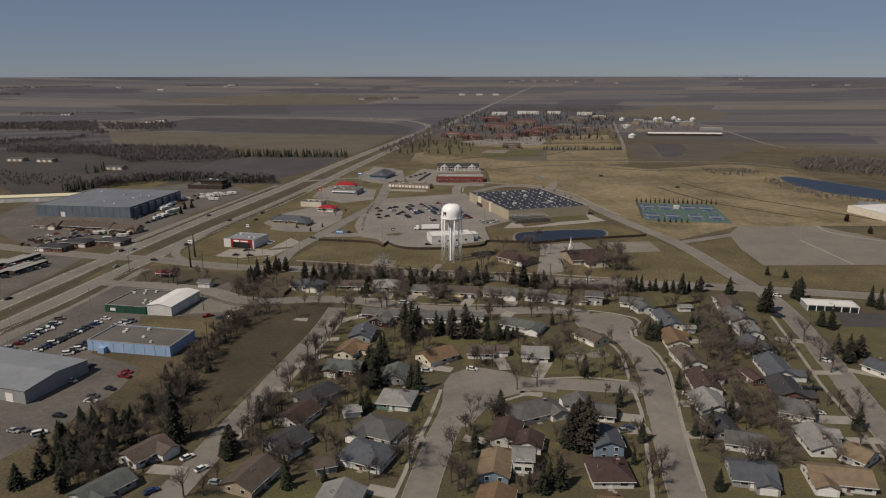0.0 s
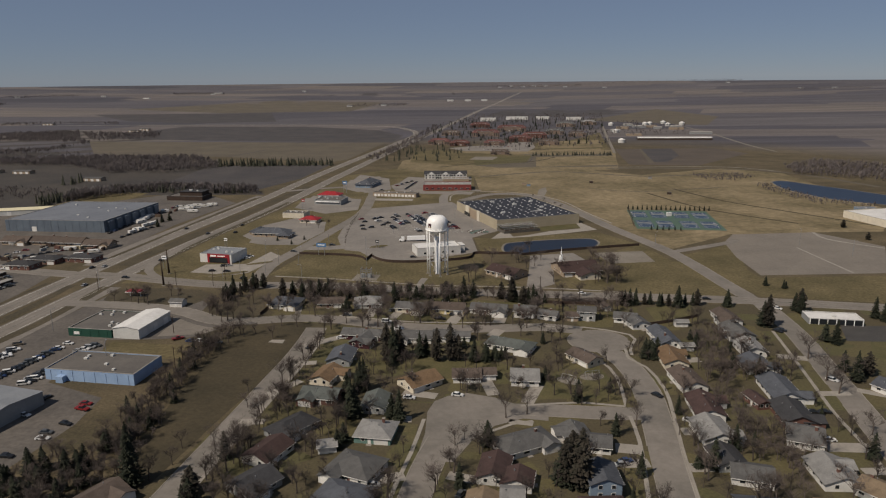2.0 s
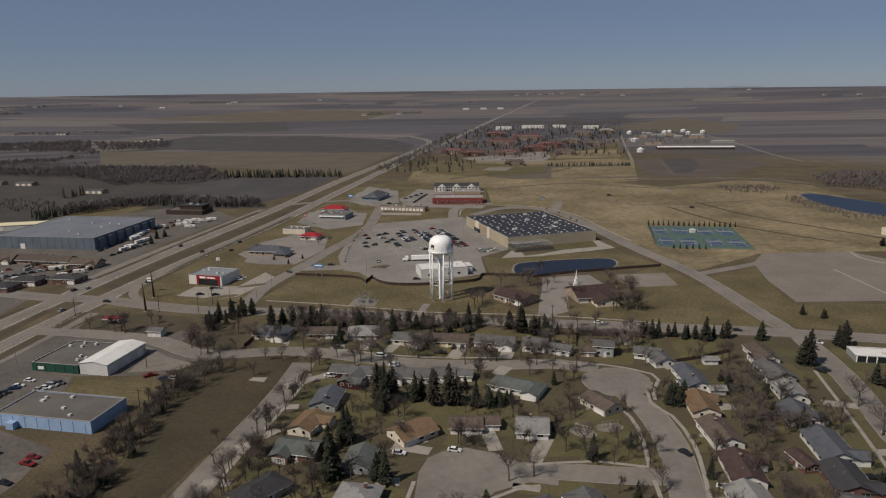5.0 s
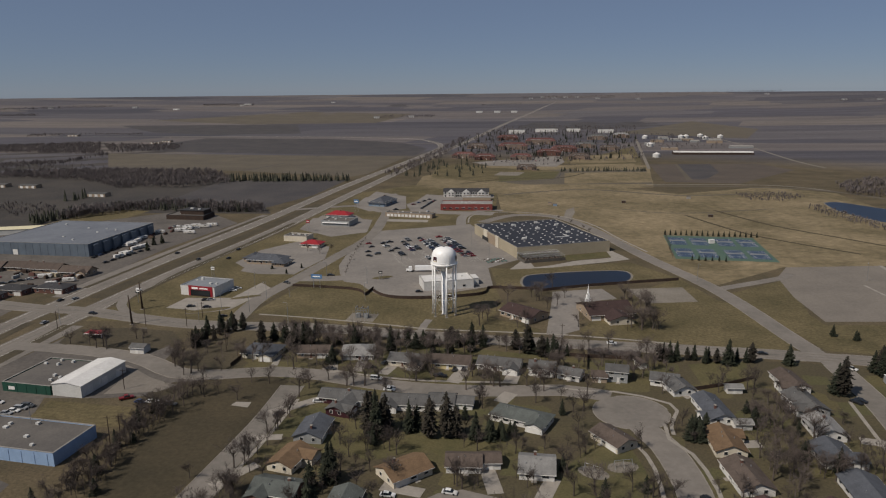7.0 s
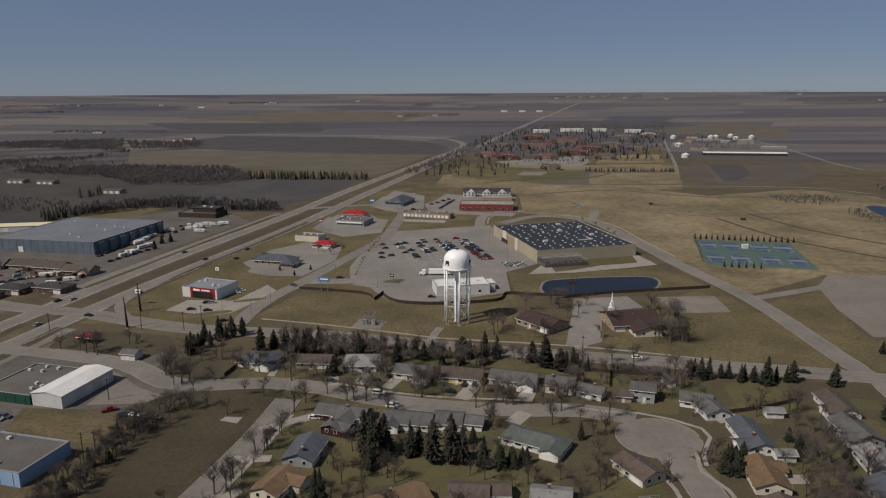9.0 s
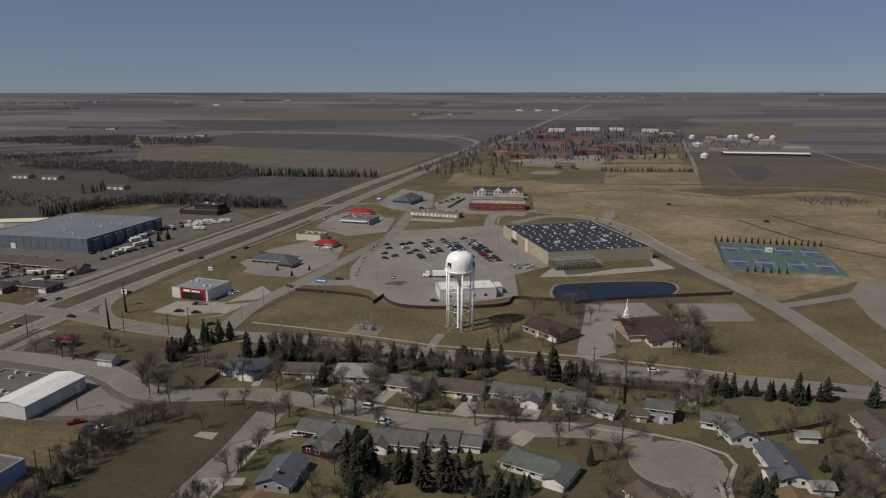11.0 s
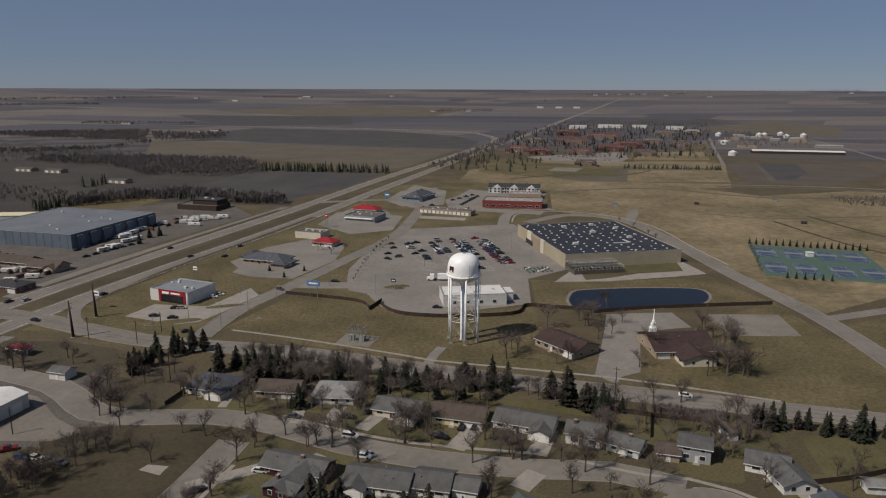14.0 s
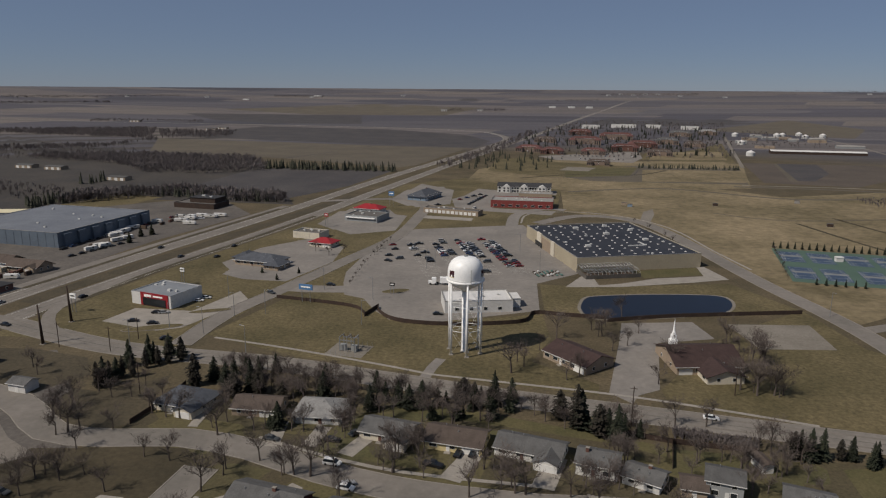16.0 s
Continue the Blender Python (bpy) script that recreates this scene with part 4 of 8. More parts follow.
sheet("gardens", M_GARDENS, 0.016, [(-90, -47), (-20, -46.5), (66, -62), (155, -66), (220, -80), (220, -170), (150, -300), (-125, -300), (-97, -240), (-66, -100), (-95, -72)], "patchwork of worn green and brown gardens between the houses", "gardens")
sheet("lawn", M_VERGE, 0.05, [(-187.8, -35.1), (-190.6, -14.6), (-161.5, -13.5), (-138.3, -19.2), (-128.2, -33.5), (-137.9, -50.5), (-158.3, -48.1), (-171.5, -45.7)], "worn dark grass island beside the crossing", "lawn")
sheet("gravel_lot", M_OILED, 0.05, [(-148.0, -61.5), (-140.5, -64.2), (-124.5, -78.3), (-110.6, -86.1), (-116.8, -92.2), (-137.5, -94.3), (-136.1, -72.1)], "tan gravel apron beside the white workshop", "gravel lot")
sheet("lawn", M_GRASS_GOLD, 0.048, [(-156.1, -113.8), (-156.0, -99.7), (-118.3, -106.9), (-116.6, -122.4), (-124.7, -122.2), (-143.0, -116.1)], "dry grass strip behind the blue workshop", "lawn")
sheet("park_pad", M_CONCRETE, 0.05, [(-82.8, -105.1), (-81.5, -102.1), (-75.4, -102.5), (-75.7, -107.2)], "pale concrete play pad in the park", "court")
sheet("prairie", M_PRAIRIE, 0.045, [(228.5, 899.8), (340, 925), (313, 786), (201.6, 770)], "pale dry grass paddock of the campus", "field")
sheet("prairie", M_PRAIRIE, 0.045, [(199.0, 752.6), (303, 764), (287.4, 680), (190.7, 670)], "pale dry grass paddock of the campus", "field")
sheet("prairie", M_PRAIRIE, 0.045, [(172, 645), (292, 650), (268, 536), (152, 527)], "pale dry grass field before the campus", "field")
sheet("ball_field", M_YARD, 0.042, [(76.9, 649.3), (167.5, 660.4), (147.2, 580.8), (71.0, 553.8)], "green outfield of a ball field", "ball field")
sheet("field", M_PLOUGHED, 0.036, [(368.0, 749.8), (418.3, 747.1), (392, 640), (344, 560), (325.7, 562.4)], "dark wet plot of tilled soil", "field")
sheet("field", M_STUBBLE, 0.04, [(364.1, 749), (367.5, 749), (325, 556), (317, 556)], "pale grass balk between two plots", "field")
sheet("lawn", M_YARD, 0.03, [(-45.2, -130.9), (-31.5, -116.7), (-20.6, -131.5), (-32.9, -144.6)], "short green-brown spring lawn of a house", "lawn")
sheet("lawn", M_YARD, 0.03, [(-24, -206.8), (-13.7, -189.3), (-16, -211.1), (-23.4, -229.5)], "short green-brown spring lawn of a house", "lawn")
sheet("lawn", M_YARD, 0.03, [(49.7, -224.3), (54.4, -224.5), (51, -241.4), (44.9, -241.2)], "short green-brown spring lawn of a house", "lawn")
sheet("lawn", M_YARD, 0.03, [(-15.4, -131.7), (21, -132.6), (25.1, -140.9), (-10.3, -138.6)], "short green-brown spring lawn of a house", "lawn")
sheet("lawn", M_YARD, 0.03, [(107, -67.7), (127.6, -63.1), (126.4, -82.8), (105.4, -91.4)], "short green-brown spring lawn of a house", "lawn")
sheet("lawn", M_YARD, 0.03, [(198.2, -114.9), (214.9, -119.3), (185.4, -162.7), (184.4, -136.9)], "short green-brown spring lawn of a house", "lawn")
sheet("lawn", M_YARD, 0.028, [(-15.3, -38.8), (62.7, -60.5), (61.5, -66.9), (51.6, -61.9), (32.8, -57.6), (-6.4, -49.8), (-24.9, -46.2)], "short green-brown spring lawn behind houses", "lawn")
sheet("lawn", M_YARD, 0.028, [(62.9, -63.6), (85.3, -66.9), (79.6, -76), (61.2, -75.5)], "short green-brown spring lawn behind houses", "lawn")
sheet("lawn", M_YARD, 0.028, [(-19.8, -70.6), (-6.7, -72.2), (-5.4, -80.9), (-21.2, -78.5)], "short green-brown spring lawn behind houses", "lawn")
sheet("lawn", M_YARD, 0.028, [(-39, -114), (-27.9, -120.6), (-22.2, -136.6), (23.2, -137), (28.2, -142.5), (14.6, -154.2), (-6.9, -140.4), (-24.7, -147.3), (-41.2, -136.4)], "short green-brown spring lawn behind houses", "lawn")
sheet("lawn", M_YARD, 0.03, [(83.2, 136.5), (119.5, 149), (120.3, 133.1), (87, 122.8)], "green grass strip beside the store", "lawn")
sheet("service_drive", M_CONCRETE, 0.05, [(58.8, 133.2), (61.4, 105.1), (73.4, 109.9), (92.9, 122.5), (119.7, 130.7), (120.5, 150.4), (125, 152.3), (131.5, 125.4), (112.1, 117.3), (72.5, 103.5), (43.9, 99.6)], "pale concrete service drive behind the store", "road")
sheet("gravel_lot", M_GRAVEL, 0.06, [(110.9, 286.3), (121.1, 332.5), (131.5, 347.8), (127.9, 320.4), (117.9, 282.8)], "pale gravel patch beside the street", "gravel lot")
sheet("field", M_PLOUGHED, 0.05, [(-461.9, 3082.1), (9.9, 3145), (-108.1, 3349.3), (-345.8, 3341.6)], "dark field far out on the plain", "field")
sheet("field", M_STUBBLE, 0.05, [(442.7, 1480.2), (800.9, 1940.9), (850.9, 1562.6), (696.4, 1266.8)], "tan field beyond the sheds", "field")
sheet("field", M_PLOUGHED, 0.05, [(-1049.2, 1926.7), (-485.4, 1969), (-394.3, 1566.9), (-626.1, 1531.9), (-823.4, 1631.1)], "wide dark field beyond the highway", "field")
sheet("field", M_STUBBLE, 0.05, [(-1052.3, 2198.6), (-595.5, 2749.8), (-137, 2560), (-232.8, 2023.9), (-647, 1979.2)], "tan field far out on the plain", "field")
sheet("lawn", M_GRASS_GOLD, 0.03, [(-13.3, 749.5), (27.6, 781.9), (67.5, 724.8), (168.7, 672.1), (149.4, 590.7), (52.6, 553.1), (-19.5, 608.2)], "green-gold playing field before the campus", "lawn")
sheet("lawn", M_GRASS_GOLD, 0.03, [(214.2, 880.3), (343.8, 885), (316.7, 777), (191, 770.3)], "pale mown paddock of the campus", "lawn")
sheet("ball_diamond", M_GRAVEL, 0.05, [(68.3, 623.2), (81.2, 663.5), (116.3, 656.5), (102.1, 616.9)], "tan sand infield of a ball field", "ball field")
sheet("parking_lot", M_LOT, 0.035, [(44.4, 802.4), (209.2, 909.2), (196.8, 795.9), (173, 728.6), (70.9, 748.6)], "grey parking lot before the campus", "parking lot")
sheet("lawn", M_GRASS_GOLD, 0.019, [(155.2, 27), (160.6, 21.7), (180, -20.7), (160.1, -51.7), (127.9, -46.5), (123.6, -42.9)], "mown yellow-brown grass along the road", "lawn")

road("road", [(-346.1, 62.1), (-244.6, 24.6), (-199.7, 14.7), (-135.1, -7.8), (-69.2, -15.4), (-21.3, -25.6), (17.6, -34.3), (77.6, -44.2), (161.5, -58.8), (233.7, -77), (270, -83.7)], 12, M_ROAD, 0.09, True, "worn grey two-lane road along the tower field")
road("highway", [(-248.5, -118.4), (-240.3, -78.8), (-227.3, -1), (-206.9, 115.2), (-167.1, 300.3), (-131.2, 499.7), (-67.8, 800.3), (-24, 1011.9), (-8.2, 1127.6), (-25, 1243), (-89.6, 1354.4), (-300.8, 1436.3), (-622.1, 1474.2), (-1150, 1488.1), (-1302.5, 1494.9)], 13.5, M_ROAD, 0.05, False, "worn pale highway carriageway curving away")
road("highway", [(-228.1, -148.8), (-221.1, -111.7), (-200.1, 6.3), (-178.7, 110.3), (-145.3, 254.7), (-101, 498.9), (-47.4, 779.7), (33.3, 1174.2), (215.9, 2016.5), (475.8, 3023.8), (616.2, 3527.7)], 13.5, M_ROAD, 0.055, False, "worn pale highway carriageway running straight to the horizon")
road("frontage_road", [(-231, 42), (-227.5, 66), (-221, 106), (-206, 176), (-187, 268), (-176, 318)], 7, M_ROAD, 0.048, False, "pale service road beside the far carriageway")
for line, width in (([(-245.5, -62), (-243.0, -45), (-240.5, -22), (-236.5, 1)], 3.0), ([(-231.9, -94), (-223.4, -53), (-219.6, -4)], 5.0), ([(-217.5, -118), (-205.0, -75), (-197.2, -8.3)], 6.0), ([(-224, 62), (-215.5, 106), (-199.9, 190), (-176.5, 304)], 3.6), ([(-206, 40), (-202, 66), (-189.5, 122), (-165, 230), (-134, 380)], 10.0), ([(-189.0, 24), (-184.5, 52), (-175.5, 105), (-156, 190), (-138, 275)], 5.0)):
    road("verge", line, width, M_VERGE, 0.064, False, "strip of worn brown grass beside the highway")
road("frontage_road", [(-214.7, -147.3), (-211.3, -128.6), (-203.8, -81.5), (-192.1, -9.8)], 8, M_ROAD, 0.06, False, "narrow pale service road beside the highway")
road("street", [(-110.9, -2.3), (-108.4, 35.8), (-96.6, 76.7), (-80.2, 137.3), (-62.5, 205.9), (-58.4, 277.8), (-61, 341.8), (-91.4, 368.6), (-158, 345.4)], 9, M_STREET, 0.065, True, "pale grey street past the shops")
road("slip_road", [(-153.9, -4.1), (-169.6, 6.4), (-180.7, 18.6), (-187.7, 34.4), (-186.9, 58.7), (-183.6, 88.4)], 5.5, M_ROAD, 0.07, False, "pale curved slip road at the crossing")
road("street", [(169.8, -65.3), (168, -36.5), (163.2, 45.5), (145.4, 127.8), (122.8, 251), (101.8, 297.1), (66.7, 305.5), (33.8, 270.2)], 10, M_STREET, 0.07, True, "pale grey street past the ball field")
road("side_road", [(164.4, 48.8), (216.5, 74.3), (225, 83.7)], 7, M_ROAD, 0.08, False, "short pale side road to the school")
road("street", [(172.1, -56.9), (166.3, -106), (158.8, -140.4), (148.5, -183.7), (139.4, -221.1), (133.1, -249.7)], 10, M_STREET, 0.075, True, "grey residential street with tree lawns")
road("street", [(69.3, -119.3), (75.2, -139.5), (75.4, -165.6), (70.9, -191.5), (65.4, -217.2), (60.6, -241.6), (57.6, -259), (54.2, -276.1)], 10.5, M_STREET, 0.065, True, "curved grey residential street with pale kerbs")
road("street", [(69.7, -185.2), (50.3, -183.2), (28.8, -179.5), (10.9, -180.1), (-1.2, -189.6), (-9, -209.2), (-14.3, -229.7), (-18.3, -248.6), (-21.8, -267.1)], 9.5, M_STREET, 0.06, True, "grey residential street to the turning circle")
road("street", [(-62.6, -87), (-66.2, -119.5), (-73, -155.9), (-80.5, -194.5), (-86.4, -224.3), (-91.1, -248.1), (-94.3, -265.2)], 9.5, M_STREET, 0.06, True, "worn grey street beside the park strip")
road("street", [(-209.1, -38.3), (-173.5, -44.7), (-139.8, -55.5), (-115, -73.4), (-95.3, -74.9), (-74.5, -72.2), (-52, -76.6), (-29.7, -85.4), (-4.3, -91.6), (26.9, -94.1), (47.1, -93.3), (65.7, -99.6)], 10, M_STREET, 0.07, True, "worn grey residential street behind the spruce row")
road("drive", [(-96, 80.5), (-84, 79.5), (-64, 81.5)], 12, M_LOT, 0.062, False, "pale entrance drive of the store's lot")
road("drive", [(14.5, 252.4), (18.3, 304), (39.2, 333.9), (57.7, 331.1)], 9, M_LOT, 0.08, False, "pale access road past the red brick building")
road("path", [(-13.5, -32), (-10.3, -12.2), (-8.1, -3.8)], 4, M_LOT, 0.07, False, "pale drive up to the water tower")
road("track", [(444.1, 1280.8), (331.9, 800.4), (305.3, 687.8)], 5, M_GRAVEL, 0.04, False, "pale straight farm road")
road("track", [(252.5, 514), (401.9, 498), (458, 429.1)], 4, M_GRAVEL, 0.04, False, "pale farm track across the plain")
road("track", [(640.1, 1467.9), (617.3, 1105.6), (571.9, 794), (565, 681.2)], 5, M_GRAVEL, 0.04, False, "pale farm lane beside the fields")
road("sidewalk", [(57.3, -127.9), (65.5, -137.3), (67.4, -153.5), (64.6, -173.6), (63.1, -178.9), (47.8, -174.8), (24.8, -176.3)], 1.35, M_CONCRETE, 0.12, False, "pale concrete sidewalk")
road("sidewalk", [(79.8, -123.4), (78, -134.1), (82.6, -144.4), (82.9, -165.8), (77.3, -191.7), (71.2, -217.3), (63.8, -253.6)], 1.35, M_CONCRETE, 0.12, False, "pale concrete sidewalk")
road("sidewalk", [(62.7, -186.5), (60.4, -204.8), (54.1, -231.5), (47.9, -256.6)], 1.35, M_CONCRETE, 0.12, False, "pale concrete sidewalk")
road("sidewalk", [(-11.4, -184.5), (-15.9, -207), (-20.7, -226.1), (-24, -242.5), (-26.9, -254.6)], 1.35, M_CONCRETE, 0.12, False, "pale concrete sidewalk")
road("sidewalk", [(156.4, -105.7), (146.3, -149.3), (136.8, -188.4), (133, -213), (126.9, -240.2)], 1.35, M_CONCRETE, 0.12, False, "pale concrete sidewalk")
road("sidewalk", [(-57.7, -100.1), (-62.1, -130.5), (-69.1, -164.6), (-75.9, -196.8), (-81.7, -228)], 1.35, M_CONCRETE, 0.12, False, "pale concrete sidewalk")
road("sidewalk", [(-100.9, 7.3), (-65.3, -1.3), (-23.4, -13.9), (-10.5, -18.4), (47.4, -26.6), (80.2, -33.9), (110.9, -42.7)], 1.35, M_CONCRETE, 0.12, False, "pale concrete sidewalk along the road")
road("sidewalk", [(-53.3, -69.4), (-33, -76.9), (-9.1, -82.9), (27.7, -85.5)], 1.35, M_CONCRETE, 0.12, False, "pale concrete sidewalk before the houses")
road("sidewalk", [(38, -88), (56.2, -94.0), (68, -95.0), (78.2, -99.5), (87.0, -106.3), (87.8, -112.5), (84.6, -118.5), (81.6, -125.0), (80.6, -131)], 1.35, M_CONCRETE, 0.12, False, "pale concrete sidewalk round the turning circle")
bulb("turning_circle", 70.3, -113.2, 14, M_STREET, 0.068, "round grey turning circle with pale kerb")
sheet("turning_circle", M_STREET, 0.09, [(-10.1, -179.2), (-7.2, -170.6), (-1.9, -166.4), (5.6, -164.4), (15.7, -168.7), (25.6, -177.0), (33.9, -182.5), (32.8, -188.5), (24.2, -186.2), (13.3, -191.0), (4.4, -201.0), (-2.6, -213.8), (-14.7, -212.9), (-11.2, -194.9)], "wide grey flared turning place of a street", "road")
LINES.append(([Vector((4.2, -179.9))], 28))
road("sidewalk", [(27.3, -188.1), (19.5, -190.1), (11.6, -194.7), (6.4, -201.1)], 1.35, M_CONCRETE, 0.12, False, "pale concrete sidewalk round the turning place")
road("track", [(228.9, 297.5), (247.1, 219.4), (264.6, 184.4), (301, 135.2)], 3, M_PARK, 0.07, False, "dark worn track across the grassland")
road("track", [(265.7, 323.8), (286.3, 246.8), (318.9, 188.5), (361.1, 117.7)], 3, M_PARK, 0.07, False, "dark worn track across the grassland")
road("track", [(67.1, 439.1), (167, 474.7), (262.8, 423.8), (344.3, 432)], 6, M_STUBBLE, 0.07, False, "pale grass bank along a ditch")
road("track", [(177.3, 334.3), (226.5, 309), (328.5, 330.4)], 2.5, M_STUBBLE, 0.07, False, "pale mown path in the grassland")
road("track", [(21.3, 538.9), (89.1, 584.3), (156.3, 589.7), (199.9, 641.1)], 4, M_PARK, 0.07, False, "dark drainage ditch")
road("track", [(241.5, 502.1), (359, 487.1), (449.2, 439.9), (489.7, 314)], 8, M_STUBBLE, 0.07, False, "pale field bank")
road("track", [(-309.5, 703.5), (-268.1, 815.6), (-228.6, 951.3)], 3, M_PLOUGHED, 0.07, False, "dark field track")
road("track", [(294.7, 102.1), (292.3, 78.1), (315.7, 48.3)], 2.5, M_CONCRETE, 0.07, False, "pale path round the school")
road("track", [(256, 55.1), (255.7, -11)], 1.5, M_CONCRETE, 0.07, False, "pale line across the parking field")
island(-40.3, 81.2, 7, 3.2, "kerbed grass island in the lot")
island(-117.3, 39.5, 9, 2.2, "kerbed grass island before the shop")
island(-131.3, 14.9, 12, 3.0, "kerbed grass island at the lot entrance")
road("sidewalk", [(21.4, 268.7), (27.7, 308), (61.8, 323.6), (97.3, 310.7), (119.5, 285.3), (132.9, 249.1), (140.8, 195.8), (150, 148.1)], 1.5, M_CONCRETE, 0.12, False, "pale concrete sidewalk round the store's lawn")
road("fence_line", [(52.4, 547.9), (109.3, 557.4), (147.8, 579.5), (167.4, 646.3)], 1.2, M_PLOUGHED, 0.05, False, "dark drain beside the playing field")
drive(-37.9, -72.8, -36.4, -60.9, 4.5)
drive(-26.5, -76.1, -21.9, -64.3, 5)
drive(3.3, -85.3, 8.9, -70.3, 6)
drive(27.1, -86.3, 31.4, -70.5, 6)
drive(-48.1, -74.1, -50, -58.9, 4)
drive(-75.4, -65.7, -76.1, -52.6, 3)
drive(90.9, -138.6, 108.1, -137.7, 5)
drive(58.9, -209.8, 51.3, -207.9, 6)
drive(59.3, -217.8, 49.7, -217.6, 5)
drive(-15.8, -184.4, -23.4, -184.2, 4.5)
drive(-17.9, -220.7, -27.3, -223, 5)
drive(-26.1, -252.7, -34.6, -249.6, 5)
drive(18.8, -187.8, 27, -190.4, 3)
drive(-6.3, -166.3, -19.1, -162, 5)
drive(15.7, -166.9, 13.8, -152.1, 5)
drive(27.4, -174.3, 34.2, -158.7, 5)
drive(-4.7, -221.1, 5.4, -225, 4.5)
drive(-71.9, -161.7, -60.8, -148.9, 4)
drive(-70.9, -131.6, -56.9, -130.6, 4)
drive(-65.9, -111.9, -49.1, -100.3, 5)
drive(-77.9, -182.8, -68.1, -183, 4)
drive(-90.7, -239.2, -102.6, -237.3, 5)
drive(152.4, -173.2, 140.9, -172.9, 4)
drive(134.9, -213, 119.7, -211.4, 6)
drive(154.1, -139.6, 142.9, -135.8, 5)
drive(156.4, -170.6, 167.6, -178, 4)
drive(134.3, -226.6, 123, -226.3, 4)
drive(77, -198.6, 88.5, -198.9, 5)
drive(70.8, -221.2, 79.8, -221.4, 5)
drive(93.9, -99.9, 102.8, -96.5, 5)
drive(26.8, -95.6, 21.8, -104, 6)
drive(-34.6, -92.3, -39, -100.4, 4)
kerbs()


# ---- water tower ----
def water_tower(x, y):
    top = thing("water_tower", x, y, 0, "white steel water tower on six legs with a central riser", "water tower")
    tank = Shape()
    dome = [(6.75 * (1 - (k / 14) ** 3.0) ** (1 / 2.6), 29.6 + 7.9 * k / 14) for k in range(14)]
    tank.lathe([(1.3, 24.2), (2.2, 25.2), (4.4, 26.2), (6.0, 27.4), (6.75, 28.6)] + dome + [(1.2, 37.45), (0.3, 37.5)], 48)
    t = part("tank", tank, WHITE, top, "white riveted tank with a domed top", True)
    part("balcony", Shape().lathe([(6.6, 28.3), (7.15, 28.3), (7.25, 28.6), (7.15, 28.9), (6.6, 28.9)], 48), WHITE, top, "white walkway ring round the tank")
    rail = Shape()
    for i in range(48):
        a, b = 2 * math.pi * i / 48, 2 * math.pi * (i + 1) / 48
        p, q = (7.15 * math.cos(a), 7.15 * math.sin(a)), (7.15 * math.cos(b), 7.15 * math.sin(b))
        rail.tube((*p, 28.9), (*p, 29.8), 0.025, 0.025, 3)
        rail.tube((*p, 29.8), (*q, 29.8), 0.025, 0.025, 3)
    part("railing", rail, WHITE, top)
    part("overflow_pipe", Shape().tube((2.6, -7.0, 28.6), (2.6, -6.75, 34.0), 0.16, 0.16, 6), PALE_METAL, t, "grey vertical pipe on the tank")
    part("finial", Shape().lathe([(0.7, 37.3), (0.7, 37.75), (0.35, 38.0)], 12), STEEL, t)
    part("riser", Shape().lathe([(1.4, 0), (1.2, 0.6), (1.2, 25.2)], 20), WHITE, top, "white central riser pipe", True)
    part("footing", Shape().box(0, 0, -0.2, 3.2, 3.2, 0.5), M_CONCRETE, top)
    feet = [(6.4 * math.cos(math.radians(60 * i - 78)), 6.4 * math.sin(math.radians(60 * i - 78))) for i in range(6)]
    for p in feet:
        part("leg", Shape().tube((*p, 0.2), (p[0] * 1.03, p[1] * 1.03, 28.8), 0.38, 0.36, 12), WHITE, top, "", True)
        part("footing", Shape().box(p[0], p[1], -0.2, 1.7, 1.7, 0.5), M_CONCRETE, top)
    for z in (9.5, 19.0):
        for i in range(6):
            p, q = feet[i], feet[(i + 1) % 6]
            part("strut", Shape().tube((*p, z), (*q, z), 0.10, 0.10, 6), WHITE, top)
            part("spoke", Shape().tube((*p, z), (0, 0, z), 0.05, 0.05, 4), WHITE, top)
    for z0, z1 in ((0.6, 9.5), (9.5, 19.0), (19.0, 27.5)):
        for i in range(6):
            p, q = feet[i], feet[(i + 1) % 6]
            part("brace_rod", Shape().tube((*p, z0), (*q, z1), 0.035, 0.035, 4), WHITE, top)
            part("brace_rod", Shape().tube((*q, z0), (*p, z1), 0.035, 0.035, 4), WHITE, top)
    part("ladder", Shape().tube((6.6, -1.0, 0), (7.0, -1.0, 29), 0.05, 0.05, 4).tube((6.6, -0.5, 0), (7.0, -0.5, 29), 0.05, 0.05, 4), STEEL, top)
    # the mark on the tank: plain maroon blocks over a gold bar, following the curve
    for turn in (-135, -15, 105):
        for u0, u1, z0, z1, lift, tone in ((-1.3, -0.5, 30.75, 33.0, 0.09, W_MAROON), (0.5, 1.3, 30.75, 33.0, 0.09, W_MAROON), (-0.42, 0.42, 31.5, 33.0, 0.08, W_MAROON), (-1.4, 1.4, 30.45, 30.7, 0.06, W_YELLOW)):
            s = Shape()
            n = 6
            for k in range(n):
                za, zb = z0 + (z1 - z0) * k / n, z0 + (z1 - z0) * (k + 1) / n
                row = []
                for z in (za, zb):
                    r = 6.75 * (1 - ((z - 29.6) / 7.9) ** 3.0) ** (1 / 2.6) + lift
                    row += [(r * math.cos(math.radians(turn) + (u0 + e * (u1 - u0)) / 7), r * math.sin(math.radians(turn) + (u0 + e * (u1 - u0)) / 7), z) for e in (0, 0.33, 0.67, 1)]
                s.add(row, [(i, i + 1, i + 5, i + 4) for i in range(3)])
            part("emblem", s, tone, t, "maroon and gold emblem")
    return top


water_tower(0.0, 5.2)

